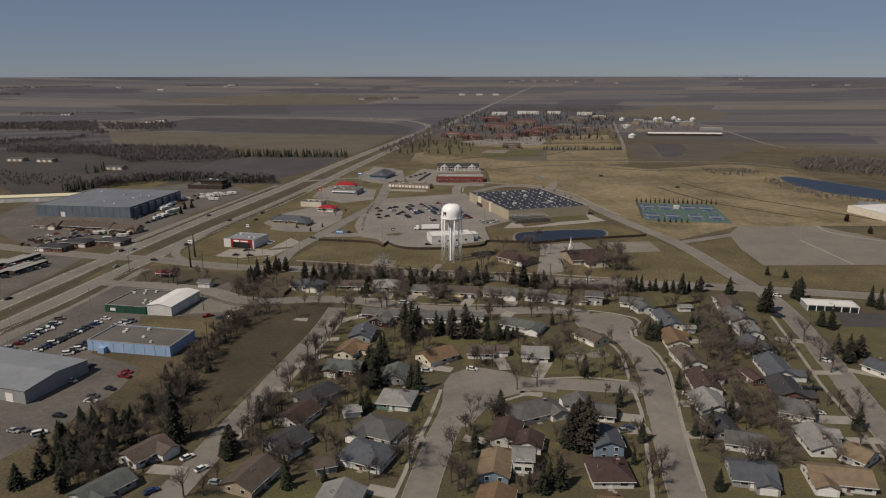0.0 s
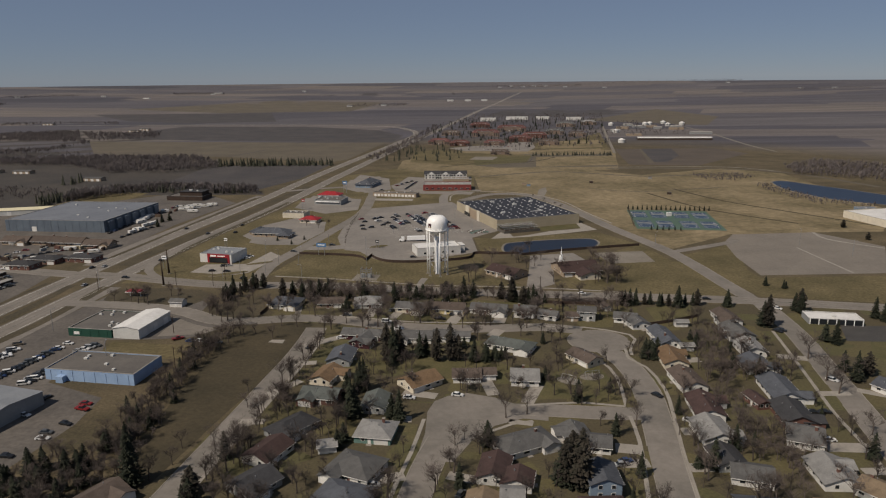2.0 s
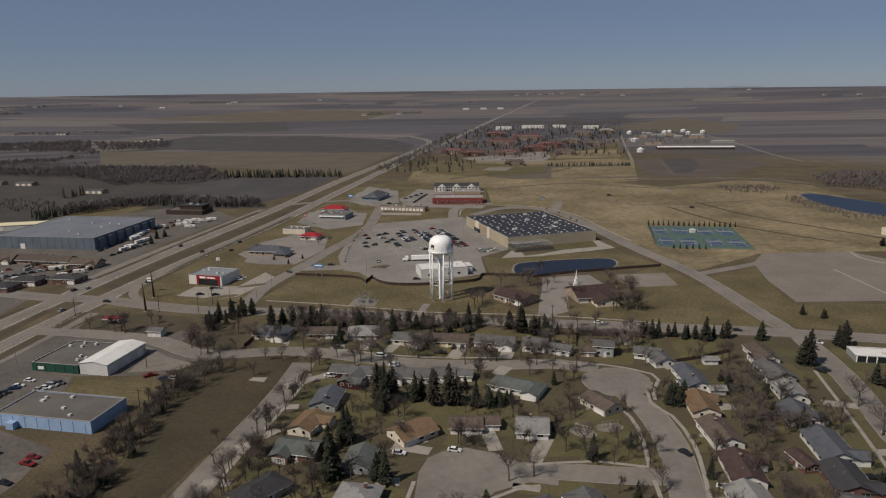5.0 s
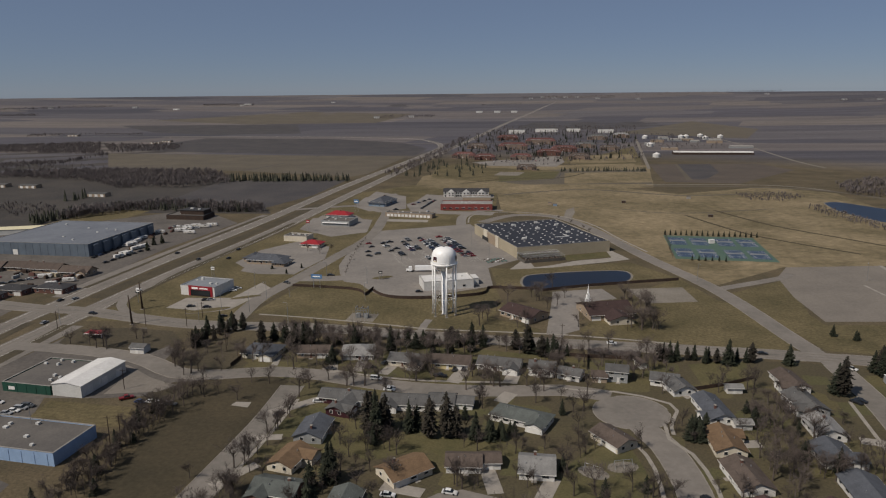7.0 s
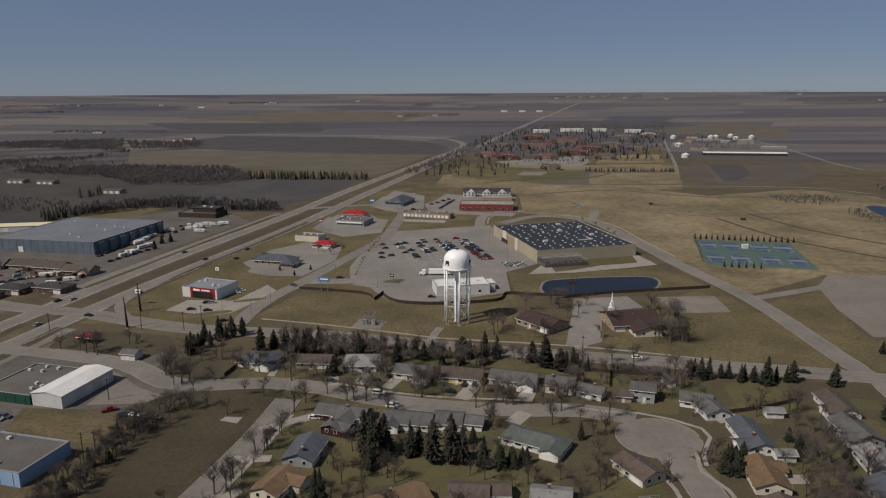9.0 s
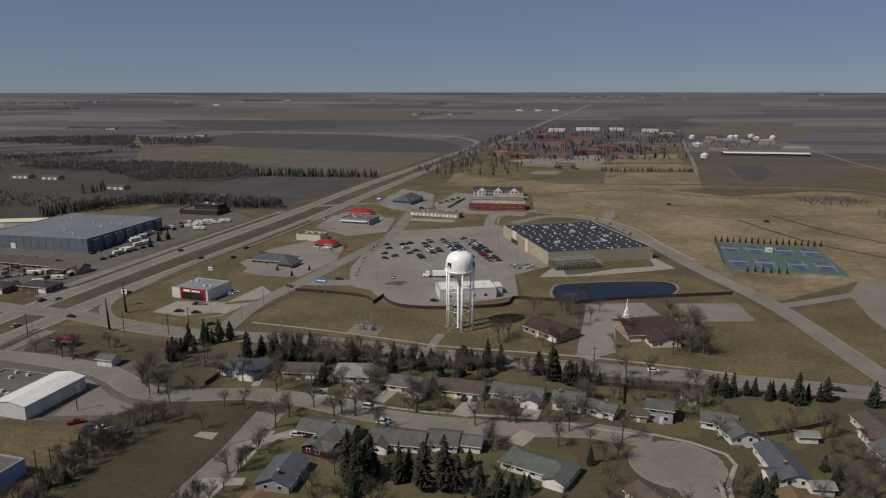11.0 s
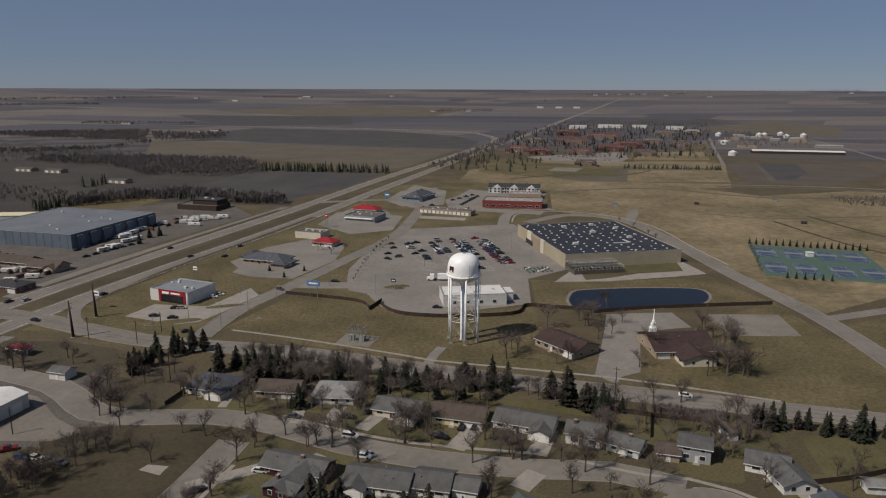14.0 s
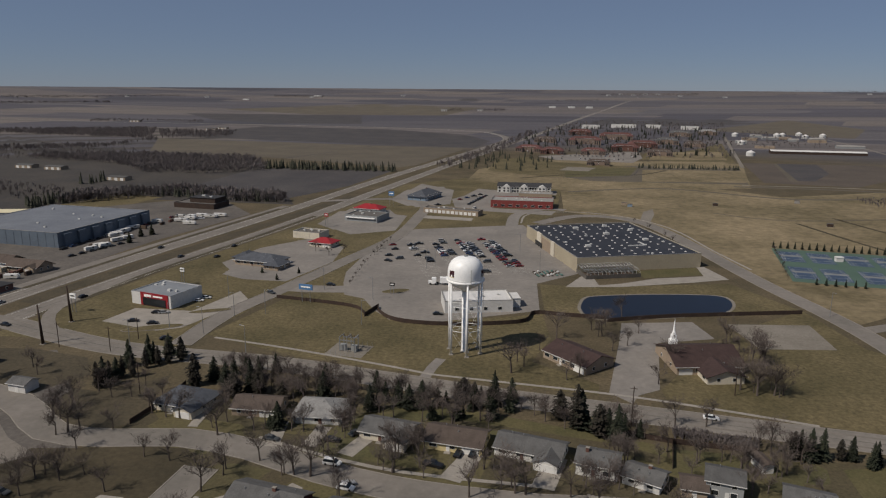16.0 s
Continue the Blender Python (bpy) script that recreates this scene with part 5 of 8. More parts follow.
# ---- the store with the dark roof, its garden yard, and its car park ----
store = flat_building("supermarket", 74.0, 185.5, 16.5, 74, 94, 8.2, TANWALL, ROOF_DARK, "large tan block store with a dark flat roof full of skylights", "store", 0.4, 0, 8)
for i in range(9):
    for j in range(13):
        if (i * 7 + j * 3) % 11:
            part("skylight", Shape().box(-31 + i * 7.7 + (j % 2) * 1.2, -41 + j * 6.9, 7.8, 1.0, 1.25, 0.3), ROOF_WHITE, store)
for ux, uy, us in ((-20, -20, 3.0), (5, 12, 3.4), (22, -8, 3.0), (-8, 32, 3.2), (14, 36, 2.8), (26, 22, 2.6)):
    part("air_handler", Shape().box(ux, uy, 7.5, us, us * 0.8, 1.5), PALE_METAL, store)
part("duct", Shape().box(10, -22, 7.5, 11, 0.8, 0.8).box(15.2, -18.5, 7.5, 0.8, 7, 0.8), PALE_METAL, store)
part("entrance", Shape().box(-37.2, 6, 0, 0.7, 26, 7.0), W_TAN, store, "brown-tan entrance front")
part("entrance", Shape().box(-37.4, 18, 0, 1.0, 8, 8.9), W_CREAM, store, "taller cream entrance front")
part("entrance", Shape().box(-37.4, -8, 0, 1.0, 6, 8.7), W_CREAM, store, "taller cream entrance front")
for k in range(8):
    part("entrance_glass", Shape().box(-37.95, 12 + k * 1.7, 0.2, 0.1, 1.4, 3.2), GLASS, store)
garden = thing("garden_centre", 68.6, 127.2, 16.5, "open garden yard of pale roof frames and fences beside the store", "garden yard")
# floor colour kept dark to paint in the shade under the frames
part("yard_floor", Shape().box(0, 0, 0, 31, 15, 0.08), M_ASPHALT_DARK, garden)
for i in range(15):
    x = -15 + i * 2.14
    part("frame", Shape().tube((x, -7.2, 0), (x, -7.2, 3.6), 0.08, 0.08, 4).tube((x, -7.2, 3.6), (x, 7.2, 4.8), 0.09, 0.09, 4).tube((x, 7.2, 0), (x, 7.2, 4.8), 0.07, 0.07, 4), PALE_METAL, garden)
part("fence_panel", Shape().box(0, -7.4, 0, 31, 0.08, 2.2), M_TAR, garden)
part("fence_panel", Shape().box(-15.4, 0, 0, 0.08, 14.6, 2.2), M_TAR, garden)
for k in range(4):
    part("purlin", Shape().tube((-15, -7.2 + k * 4.8, 3.6 + k * 0.4), (15, -7.2 + k * 4.8, 3.6 + k * 0.4), 0.06, 0.06, 4), PALE_METAL, garden)
# added dark sheet, standing in for the shade beneath the frames
part("shade_net", Shape().box(0, 3.6, 4.25, 30, 6.8, 0.06), M_TAR, garden, "added dark netting over the benches, standing in for shade")
for i in range(7):
    part("shelf", Shape().box(-12 + 4 * i, -1, 0, 1.4, 11, 1.1), WOOD, garden)
U = Vector((math.cos(radians(106.5)), math.sin(radians(106.5))))
V = Vector((math.cos(radians(16.5)), math.sin(radians(16.5))))
corner = Vector((48.4, 129.3))
for off, shy in ((-24, 0.3), (-29.5, 0.22), (-40, 0.25), (-45.5, 0.35), (-56, 0.55), (-61.5, 0.66), (-72, 0.8), (-77.5, 0.84), (-89, 0.92), (-94.5, 0.94)):
    for k in range(28):
        at = corner + V * off + U * (4 + 3.1 * k)
        centre = math.exp(-((k - 18) / 8) ** 2)
        if CAR_RNG.random() < (1 - shy) * (0.12 + 1.35 * centre):
            park(at.x, at.y, 16.5 + CAR_RNG.choice((0, 180)) + CAR_RNG.uniform(-2, 2))
    if off in (-29.5, -45.5, -61.5, -77.5):
        s = Shape()
        for k in range(29):
            at = corner + V * (off + 2.8) + U * (2.5 + 3.1 * k)
            s.box(at.x, at.y, 0.03, 10.6, 0.12, 0.03, radians(16.5))
        tagged(new("stall_line", s.mesh("stall_line", M_PAINT)), "faded white parking stall lines", "road marking", "", "structure")
for k in range(5):
    for j in range(6):
        at = corner + V * (-20 + j * 2.6) + U * (-6 + 2.2 * k)
        cart = thing("garden_stock", at.x, at.y, 16.5, "low pallet stack of garden goods", "pallet", "garden stock")
        part("pallet", Shape().box(0, 0, 0.04, 1.2, 1.0, 0.15), WOOD, cart)
        part("load", Shape().box(0, 0, 0.19, 1.1, 0.9, 0.4 + 0.2 * ((k + j) % 3)), (W_GREEN, M_TAR, FENCE, W_GREEN, TRIM)[(3 * k + 2 * j) % 5], cart)

# ---- lorry ----
lorry = thing("articulated_lorry", -16.5, 96.0, 2, "white articulated lorry parked in the store's lot", "lorry", z=0.06)
part("trailer", Shape().box(3.5, 0, 1.1, 13.6, 2.5, 2.8), WHITE, lorry, "long white box trailer")
part("cab", Shape().box(-6.4, 0, 0.6, 2.2, 2.4, 2.9).box(-8.3, 0, 0.6, 1.9, 2.0, 1.3), WHITE, lorry, "white bonneted cab")
part("windscreen", Shape().box(-7.53, 0, 2.1, 0.08, 2.0, 0.9), GLASS, lorry)
for wx in (-8.2, -5.6, -4.6, 7.6, 8.8):
    for sy in (-1, 1):
        part("wheel", Shape().tube((wx, sy * 0.95, 0.5), (wx, sy * 1.25, 0.5), 0.5, 0.5, 12), BLACK, lorry)

# ---- white hall behind the tower, and the fence round its lot ----
hall = flat_building("white_hall", 1.0, 61.0, 12, 31, 17, 5.6, W_WHITE, ROOF_WHITE, "low white hall with a white flat roof", "hall", 0.4, 0, 3)
part("annexe", Shape().box(17.5, 2.5, 0, 5.5, 9, 4.2), W_WHITE, hall, "lower white annexe")
part("annexe_roof", Shape().box(17.5, 2.5, 4.2, 5.9, 9.4, 0.2), ROOF_WHITE, hall)
for k in range(4):
    window(hall, -10 + 6.5 * k, -8.53, 1.2, 1.6, 1.3, 0)


def plank_fence(line, height, label):
    way = smooth_line(line, 2.4)
    top = thing("fence", way[0].x, way[0].y, 0, label, "fence")
    for p, q in zip(way, way[1:]):
        m, d = (p + q) / 2 - way[0], q - p
        part("panel", Shape().box(m.x, m.y, 0.05, d.length - 0.1, 0.06, height, math.atan2(d.y, d.x)), FENCE, top)
        part("post", Shape().box(p.x - way[0].x, p.y - way[0].y, 0, 0.14, 0.14, height + 0.15, math.atan2(d.y, d.x)), FENCE, top)


plank_fence([(-94.5, 62.5), (-56.4, 53.4), (-47.3, 42.3)], 1.6, "dark brown board fence at the lot's edge")
plank_fence([(-47, 40.7), (-43.4, 54.2), (-42.9, 49.3), (-32.4, 36.5), (-9.9, 33.5), (21.1, 40.5), (27.4, 53.6), (41, 52.3), (58.1, 50.6)], 1.8, "dark brown board fence round the lot")
plank_fence([(58.8, 46.9), (90.7, 57.2), (147.8, 69.5)], 1.8, "dark brown board fence behind the church")
plank_fence([(52.5, -55.1), (64.7, -58.6), (87, -61.6)], 1.6, "red-brown board fence along the road")
plank_fence([(64.9, -57.6), (61.8, -72.7)], 1.6, "dark board fence between gardens")
plank_fence([(-94.5, -66.3), (-91.4, -48.3), (-91.1, -37.2)], 1.6, "dark board fence beside a garden")
plank_fence([(98.9, -94.9), (115.3, -89.9), (129.3, -83.5)], 1.6, "dark board fence between gardens")

# ---- hall and church with brown roofs ----
house(42.5, 0.0, -47, 21, 15, 3.0, "gable", R_REDBROWN, W_TAN, "low tan hall with a red-brown hipped roof", "hall", 0.35)
house(86.5, 4.5, 9, 24, 22, 3.2, "gable", R_REDBROWN, W_TAN, "church with a broad red-brown roof", "church", 0.34, 0.8)
house(90.5, -8.5, 99, 12, 13, 2.8, "gable", R_REDBROWN, W_CREAM, "church porch wing with a red-brown gable", "church", 0.34, 0.8)
steeple = thing("steeple", 78.2, 9.0, 9, "slender white church steeple on the roof", "steeple")
part("base", Shape().box(0, 0, 3.4, 2.6, 2.6, 3.8), WHITE, steeple)
part("belfry", Shape().box(0, 0, 7.2, 1.7, 1.7, 1.8), WHITE, steeple)
part("spire", Shape().lathe([(1.0, 9.0), (0.45, 10.6), (0.05, 15.2)], 8), WHITE, steeple)

# ---- shops along the highway ----
shop = flat_building("parts_shop", -144.0, 52.5, -17, 23.5, 20, 6.0, W_WHITE, ROOF_STEEL, "white box shop with a red front and blue-grey roof", "shop", 0.25, 0, 5, ROOF_STEEL)
part("front", Shape().box(2.2, -10.15, 0.1, 16.5, 0.3, 6.1), RED, shop, "bright red shop front")
part("shop_window", Shape().box(2.2, -10.4, 0.3, 13.5, 0.2, 3.5), GLASS, shop)
part("sign", Shape().box(-1.5, -10.4, 4.3, 4.2, 0.2, 1.1).box(4.5, -10.4, 4.5, 5.6, 0.2, 0.7), WHITE, shop, "white sign bars")
diner = flat_building("restaurant", -95.5, 268, -14, 27, 22, 4.6, W_GREY, ROOF_FLAT, "fast-food restaurant with grey walls and white gables", "restaurant", 0.5, 6, 6, W_GREY)
house(-100.5, 301.9, -14, 22, 13, 3.6, "hip", R_RED, W_WHITE, "roadside restaurant with a bright red hipped roof", "restaurant", 0.42, 1.0)
part("awning", Shape().box(0, -11.6, 2.8, 24, 1.2, 0.6), WHITE, diner)
grill = flat_building("restaurant", -119, 200, -14, 20, 13, 4.5, W_CREAM, ROOF_FLAT, "small cream restaurant beside the service street", "restaurant", 0.5, 4, 4)
house(-103.1, 175.9, -14, 15, 11, 3.0, "hip", R_RED, W_CREAM, "drive-in restaurant wing with a bright red hipped roof", "restaurant", 0.40, 0.9)
house(-125.5, 126, -12, 26, 14, 3.2, "hip", R_SLATE, W_TAN, "bank with a dark slate hipped roof", "bank", 0.4, 1.0)
house(-114, 118, 76, 12, 9, 2.8, "hip", R_SLATE, W_TAN, "covered drive-up wing with a dark slate roof", "bank", 0.4, 1.0)
house(-137, 133, 76, 13, 10, 3.0, "hip", R_SLATE, W_TAN, "rear wing of the bank with a dark slate roof", "bank", 0.45, 0.9)
house(-66, 378, 70, 32, 18, 4.0, "hip", R_SLATE, W_BLUE, "roadside restaurant with a dark slate roof", "restaurant", 0.5, 1.2)
brick = flat_building("brick_block", 22.5, 347, -4, 52, 24, 6.4, W_REDBRICK, ROOF_PALE, "long red brick shop block with a pale flat roof", "shop", 0.6, 9, 9)
for k in range(8):
    window(brick, -22 + 6.3 * k, -12.06, 1.2, 3.0, 1.6, 0)
hotel = house(24.5, 432, -3, 51, 16, 5.6, "gable", R_DARK, W_WHITE, "white two-storey inn with three gabled fronts under a dark roof", "hotel", 0.40)
for x0 in (-17, 0, 17):
    d = part("gable_front", Shape().box(x0, -8.4, 0, 7.4, 1.2, 5.6).add([(x0 - 3.9, -9.1, 5.6), (x0 + 3.9, -9.1, 5.6), (x0, -9.1, 8.0), (x0 - 3.9, -2.5, 5.6), (x0 + 3.9, -2.5, 5.6), (x0, -2.5, 8.0)], [(0, 1, 2), (3, 5, 4), (0, 2, 5, 3), (1, 4, 5, 2)]), W_WHITE, hotel, "white gabled front")
    for z in (1.0, 3.5):
        for e in (-1.8, 1.8):
            part("window", Shape().box(x0 + e, -9.04, z, 1.9, 0.1, 1.5), GLASS, d)
for x0 in (-23.4, -11, -8.5, -6, 6, 8.5, 11, 23.4):
    for z in (0.4, 3.4):
        part("balcony_recess", Shape().box(x0, -8.06, z, 1.7, 0.1, 2.1), GLASS, hotel)
motel = flat_building("motel", -33, 303, -17, 47, 11, 4.2, W_TAN, ROOF_FLAT, "low tan strip of shops with white windows", "shop", 0.4, 0, 4)
for k in range(12):
    part("shop_window", Shape().box(-20.5 + 3.7 * k, -5.56, 0.4, 2.6, 0.12, 2.4), TRIM, motel)
office = flat_building("office", -245, 306, -10, 38, 22, 4.2, FENCE, ROOF_FLAT, "dark brown office with a raised flat-roofed upper floor", "office", 0.3, 0, 4, R_DARK)
upper = part("upper_floor", Shape().box(4, 3, 3.8, 24, 15, 4.0), FENCE, office, "dark brown upper floor")
part("upper_roof", Shape().box(4, 3, 7.8, 25, 16, 0.3), R_DARK, upper)
part("roof_unit", Shape().box(0, 4, 8.1, 3, 2, 1.0).box(9, 1, 8.1, 2, 2, 0.8), PALE_METAL, upper)

# ---- warehouse and workshops ----
depot = flat_building("warehouse", -299, 195, -9, 86, 86, 9.5, BLUE_METAL, ROOF_BLUE, "large blue-grey metal warehouse", "warehouse", 0.2, 14, 7)
for k in range(7):
    part("loading_bay", Shape().box(43.9, -36 + 12 * k, 0, 1.8, 6.0, 8.2), BLUE_METAL, depot, "projecting loading bay")
part("door", Shape().box(-18, -43.1, 0, 4, 0.2, 4), TRIM, depot)
shed_building("storage_shed", -385, 235, 12, 90, 16, 4.5, PALE_METAL, plain("cream_roof", (0.55, 0.50, 0.34), 0.7), "long storage shed with a cream roof")
blue_shop = flat_building("workshop", -144.2, -135.6, -12.4, 40, 20, 4.8, SKY_METAL, ROOF_FLAT, "low workshop with sky-blue walls and a flat roof", "workshop", 0.3, 8, 5)
part("porch", Shape().box(-12, -11.2, 0, 3.2, 2.4, 2.6), SKY_METAL, blue_shop)
part("pole", Shape().tube((-17, 4, 4.4), (-17, 4, 8.4), 0.08, 0.06, 5), STEEL, blue_shop)
shed_building("workshop", -148.0, -83.2, 77.5, 27, 13.5, 5.0, PALE_METAL, ROOF_WHITE, "white metal workshop with a low gabled roof")
green = flat_building("workshop", -166.5, -79.5, -12.5, 23, 27, 4.0, GREEN_METAL, ROOF_FLAT, "low workshop with dark green walls and a flat roof", "workshop", 0.3, 5, 7)
part("shop_window", Shape().box(-7, -13.6, 1, 3, 0.1, 1.4), TRIM, green)
shed_building("workshop", -181.5, -171.0, -19, 46, 30, 5.2, W_GREY, ROOF_STEEL, "large grey metal workshop with a pale grey roof", 0.10)
house(-142.5, -47.5, -10, 7, 5.5, 3.0, "gable", R_GREY, W_WHITE, "small white cottage office", "office")
club = flat_building("clubhouse", 192, -94.5, -12, 25, 11, 3.0, W_GREY, ROOF_WHITE, "long low building with a white roof and dark glass front", "hall", 0.2, 0, 2, ROOF_WHITE)
part("front_glass", Shape().box(0, -5.56, 0.2, 23.5, 0.12, 2.5), GLASS, club)
for k in range(7):
    part("column", Shape().box(-12 + 4 * k, -5.75, 0, 0.3, 0.3, 2.9), WHITE, club)
shed_building("long_barn", 482.5, 908, -7, 138, 17, 4.0, FENCE, ROOF_WHITE, "very long low white barn beyond the campus", 0.2, "barn", 0)
school = flat_building("school", 385, 118, -80, 90, 50, 6.0, W_CREAM, ROOF_WHITE, "pale school building with a flat roof", "school", 0.5, 12, 8)
for x, y in ((-312.4, 112.0), (-290.6, 110.3), (-269.2, 104.9), (-245.4, 95.8)):
    house(x, y, -10, 20, 11, 3.0, "gable", R_BROWN, W_TAN, "timber display house with a brown roof on a sales yard", "house", 0.5, 1.0)
for x, y in ((-262.2, 53.4), (-271.7, 39.7), (-239.0, 56.1)):
    house(x, y, -12, 20, 12, 3.2, "hip", R_DARK, W_BRICK, "low dark roadside shop", "shop", 0.3)
canopy = thing("fuel_canopy", -172.8, -28, -10, "flat red and white canopy on posts", "canopy")
part("band", Shape().box(0, 0, 2.6, 9.2, 5.2, 0.4), WHITE, canopy)
part("roof", Shape().box(0, 0, 3.0, 9.0, 5.0, 0.2), RED, canopy)
for sx in (-3, 3):
    part("post", Shape().box(sx, 0, 0, 0.3, 0.3, 2.6), WHITE, canopy)

# ---- substation ----
sub = thing("substation", -44.0, 0.5, -10, "small fenced electrical substation of grey steel on gravel", "substation")
part("gravel_pad", Shape().box(0, 0, -0.05, 15, 13, 0.13), M_GRAVEL, sub)
for sx in (-3, 0, 3):
    for sy in (-2, 2):
        part("mast", Shape().box(sx, sy, 0, 0.25, 0.25, 6.0), STEEL, sub)
    part("beam", Shape().box(sx, 0, 5.6, 0.25, 4.4, 0.3), STEEL, sub)
part("beam", Shape().box(0, -2, 4.4, 6.4, 0.25, 0.3).box(0, 2, 4.4, 6.4, 0.25, 0.3), STEEL, sub)
for sx in (-2.2, 2.2):
    part("transformer", Shape().box(sx, -0.2, 0, 2.2, 1.8, 2.4), W_GREY, sub)
for i in range(6):
    part("insulator", Shape().tube((-2.6 + i, 2, 4.7), (-2.6 + i, 2, 5.6), 0.12, 0.06, 6), W_BRICK, sub)
for i in range(16):
    part("fence_post", Shape().box(-7 + (i % 8) * 2, -6 if i < 8 else 6, 0, 0.06, 0.06, 2.0), STEEL, sub)

# ---- tennis courts ----
courts = tagged(new("tennis_courts", Shape().box(0, 0, 0, 69, 82, 0.05).mesh("tennis_courts", COURT_GREEN)), "green hard-court ground with blue tennis courts", "tennis court", "", "structure")
courts.matrix_world = pose(206, 160, 0.02, 0, 0, -11)
for i in range(4):
    for j in range(2):
        cx, cy = -26 + i * 16.2 + (3 if i > 1 else 0), -20 + 40 * j
        c = part("court", Shape().box(cx, cy, 0.05, 12.5, 27, 0.02), COURT_BLUE, courts)
        s = Shape()
        for lx in (-5.5, -4.1, 4.1, 5.5):
            s.box(cx + lx, cy, 0.07, 0.12, 23.8, 0.01)
        for ly in (-11.9, -6.4, 6.4, 11.9):
            s.box(cx, cy + ly, 0.07, 11.0, 0.14, 0.01)
        part("lines", s, M_PAINT, c)
        part("net", Shape().box(cx, cy, 0.05, 12.0, 0.03, 0.95), W_GREY, c)
hut = thing("court_hut", 208, 176, 0, "small white hut beside the courts", "hut")
part("wall", Shape().box(0, 0, 0, 4, 3, 2.6), W_WHITE, hut)
part("roof", Shape().box(0, 0, 2.6, 4.6, 3.6, 0.2), TRIM, hut)
for i in range(18):
    plant(SPRUCE, 182 + i * 4.1, 209 - i * 0.8, 4.8, TREE_RNG, 0.85)
for i in range(6):
    plant(SPRUCE, 174 + i * 4.4, 121 - i * 0.9, 4.2, TREE_RNG, 0.85)
for i in range(9):
    plant(BARE, 163 + i * 2.0, 130 + i * 8.6, 4.5, TREE_RNG, 0.9)


def storage_dome(x, y):
    top = thing("storage_bin", x, y, 0, "round white grain bin with a conical roof", "grain bin")
    part("drum", Shape().lathe([(6.5, 0), (6.5, 5.5)], 20), PALE_METAL, top)
    part("roof", Shape().lathe([(6.7, 5.5), (1.0, 8.3), (0.6, 8.7)], 20), ROOF_WHITE, top)


def street_lamp(x, y, h):
    top = thing("street_lamp", x, y, TREE_RNG.uniform(0, 360), "grey steel street lamp with a short arm", "street lamp", "street lamps")
    part("pole", Shape().tube((0, 0, 0), (0, 0, h), 0.14, 0.08, 6), STEEL, top)
    part("arm", Shape().tube((0, 0, h), (1.6, 0, h + 0.25), 0.06, 0.05, 4), STEEL, top)
    part("head", Shape().box(1.8, 0, h + 0.15, 0.8, 0.35, 0.18), STEEL, top)


def utility_pole(x, y, h):
    top = thing("utility_pole", x, y, -10, "dark wooden utility pole with a crossarm", "utility pole", "utility poles")
    part("pole", Shape().tube((0, 0, 0), (0, 0, h), 0.17, 0.14, 7), FENCE, top)
    part("crossarm", Shape().box(0, 0, h - 0.8, 2.4, 0.12, 0.14), FENCE, top)


def steel_pole(x, y, h):
    top = thing("transmission_pole", x, y, -10, "stout tapered pole of dark rusted steel", "utility pole")
    part("shaft", Shape().tube((0, 0, 0), (-0.5, 0, h), 0.62, 0.26, 10), RUST, top, "", True)
    part("base_plate", Shape().box(0, 0, 0, 1.8, 1.8, 0.25), M_CONCRETE, top)
    for z in (h - 1.2, h - 3.4):
        part("arm", Shape().tube((-0.5, 0, z), (1.4, 0, z + 0.35), 0.1, 0.06, 5), RUST, top)


def swing_set(x, y, turn):
    top = thing("swing_set", x, y, turn, "grey steel swing set on a worn sand patch", "playground")
    part("sand_patch", Shape().prism([(5.2 * math.cos(a * math.pi / 8), 3.4 * math.sin(a * math.pi / 8)) for a in range(16)], 0, 0.06), M_GRAVEL, top)
    for sx in (-3, 0, 3):
        for sy in (-1.3, 1.3):
            part("leg", Shape().tube((sx, sy, 0), (sx, 0, 2.6), 0.07, 0.07, 5), STEEL, top)
    part("beam", Shape().tube((-3.1, 0, 2.6), (3.1, 0, 2.6), 0.08, 0.08, 5), STEEL, top)
    for sx in (-2.2, -1.0, 1.0, 2.2):
        part("swing", Shape().tube((sx - 0.2, 0, 2.6), (sx - 0.2, 0, 0.6), 0.02, 0.02, 3).tube((sx + 0.2, 0, 2.6), (sx + 0.2, 0, 0.6), 0.02, 0.02, 3).box(sx, 0, 0.55, 0.5, 0.25, 0.05), BLACK, top)


def stacked_goods(x, y, turn, length, height, material):
    top = thing("timber_stack", x, y, turn, "stack of sawn boards on bearers in a sales yard", "timber", "stacked goods", 0.03)
    part("bearer", Shape().box(-0.35 * length, 0, 0, 0.2, 1.5, 0.15).box(0.35 * length, 0, 0, 0.2, 1.5, 0.15), WOOD, top)
    for k in range(2):
        part("board_pack", Shape().box(0, 0.1 * k, 0.15 + k * (height / 2 + 0.06), length * (1 - 0.08 * k), 1.4, height / 2), material, top)


def field_box(x, y, turn, wall, label):
    top = thing("equipment_box", x, y, turn, label, "box")
    part("plinth", Shape().box(0, 0, 0, 4.4, 3.0, 0.15), M_CONCRETE, top)
    part("body", Shape().box(0, 0, 0.15, 4.0, 2.6, 2.2), wall, top)
    part("lid", Shape().box(0, 0, 2.35, 4.3, 2.9, 0.15), ROOF_FLAT, top)


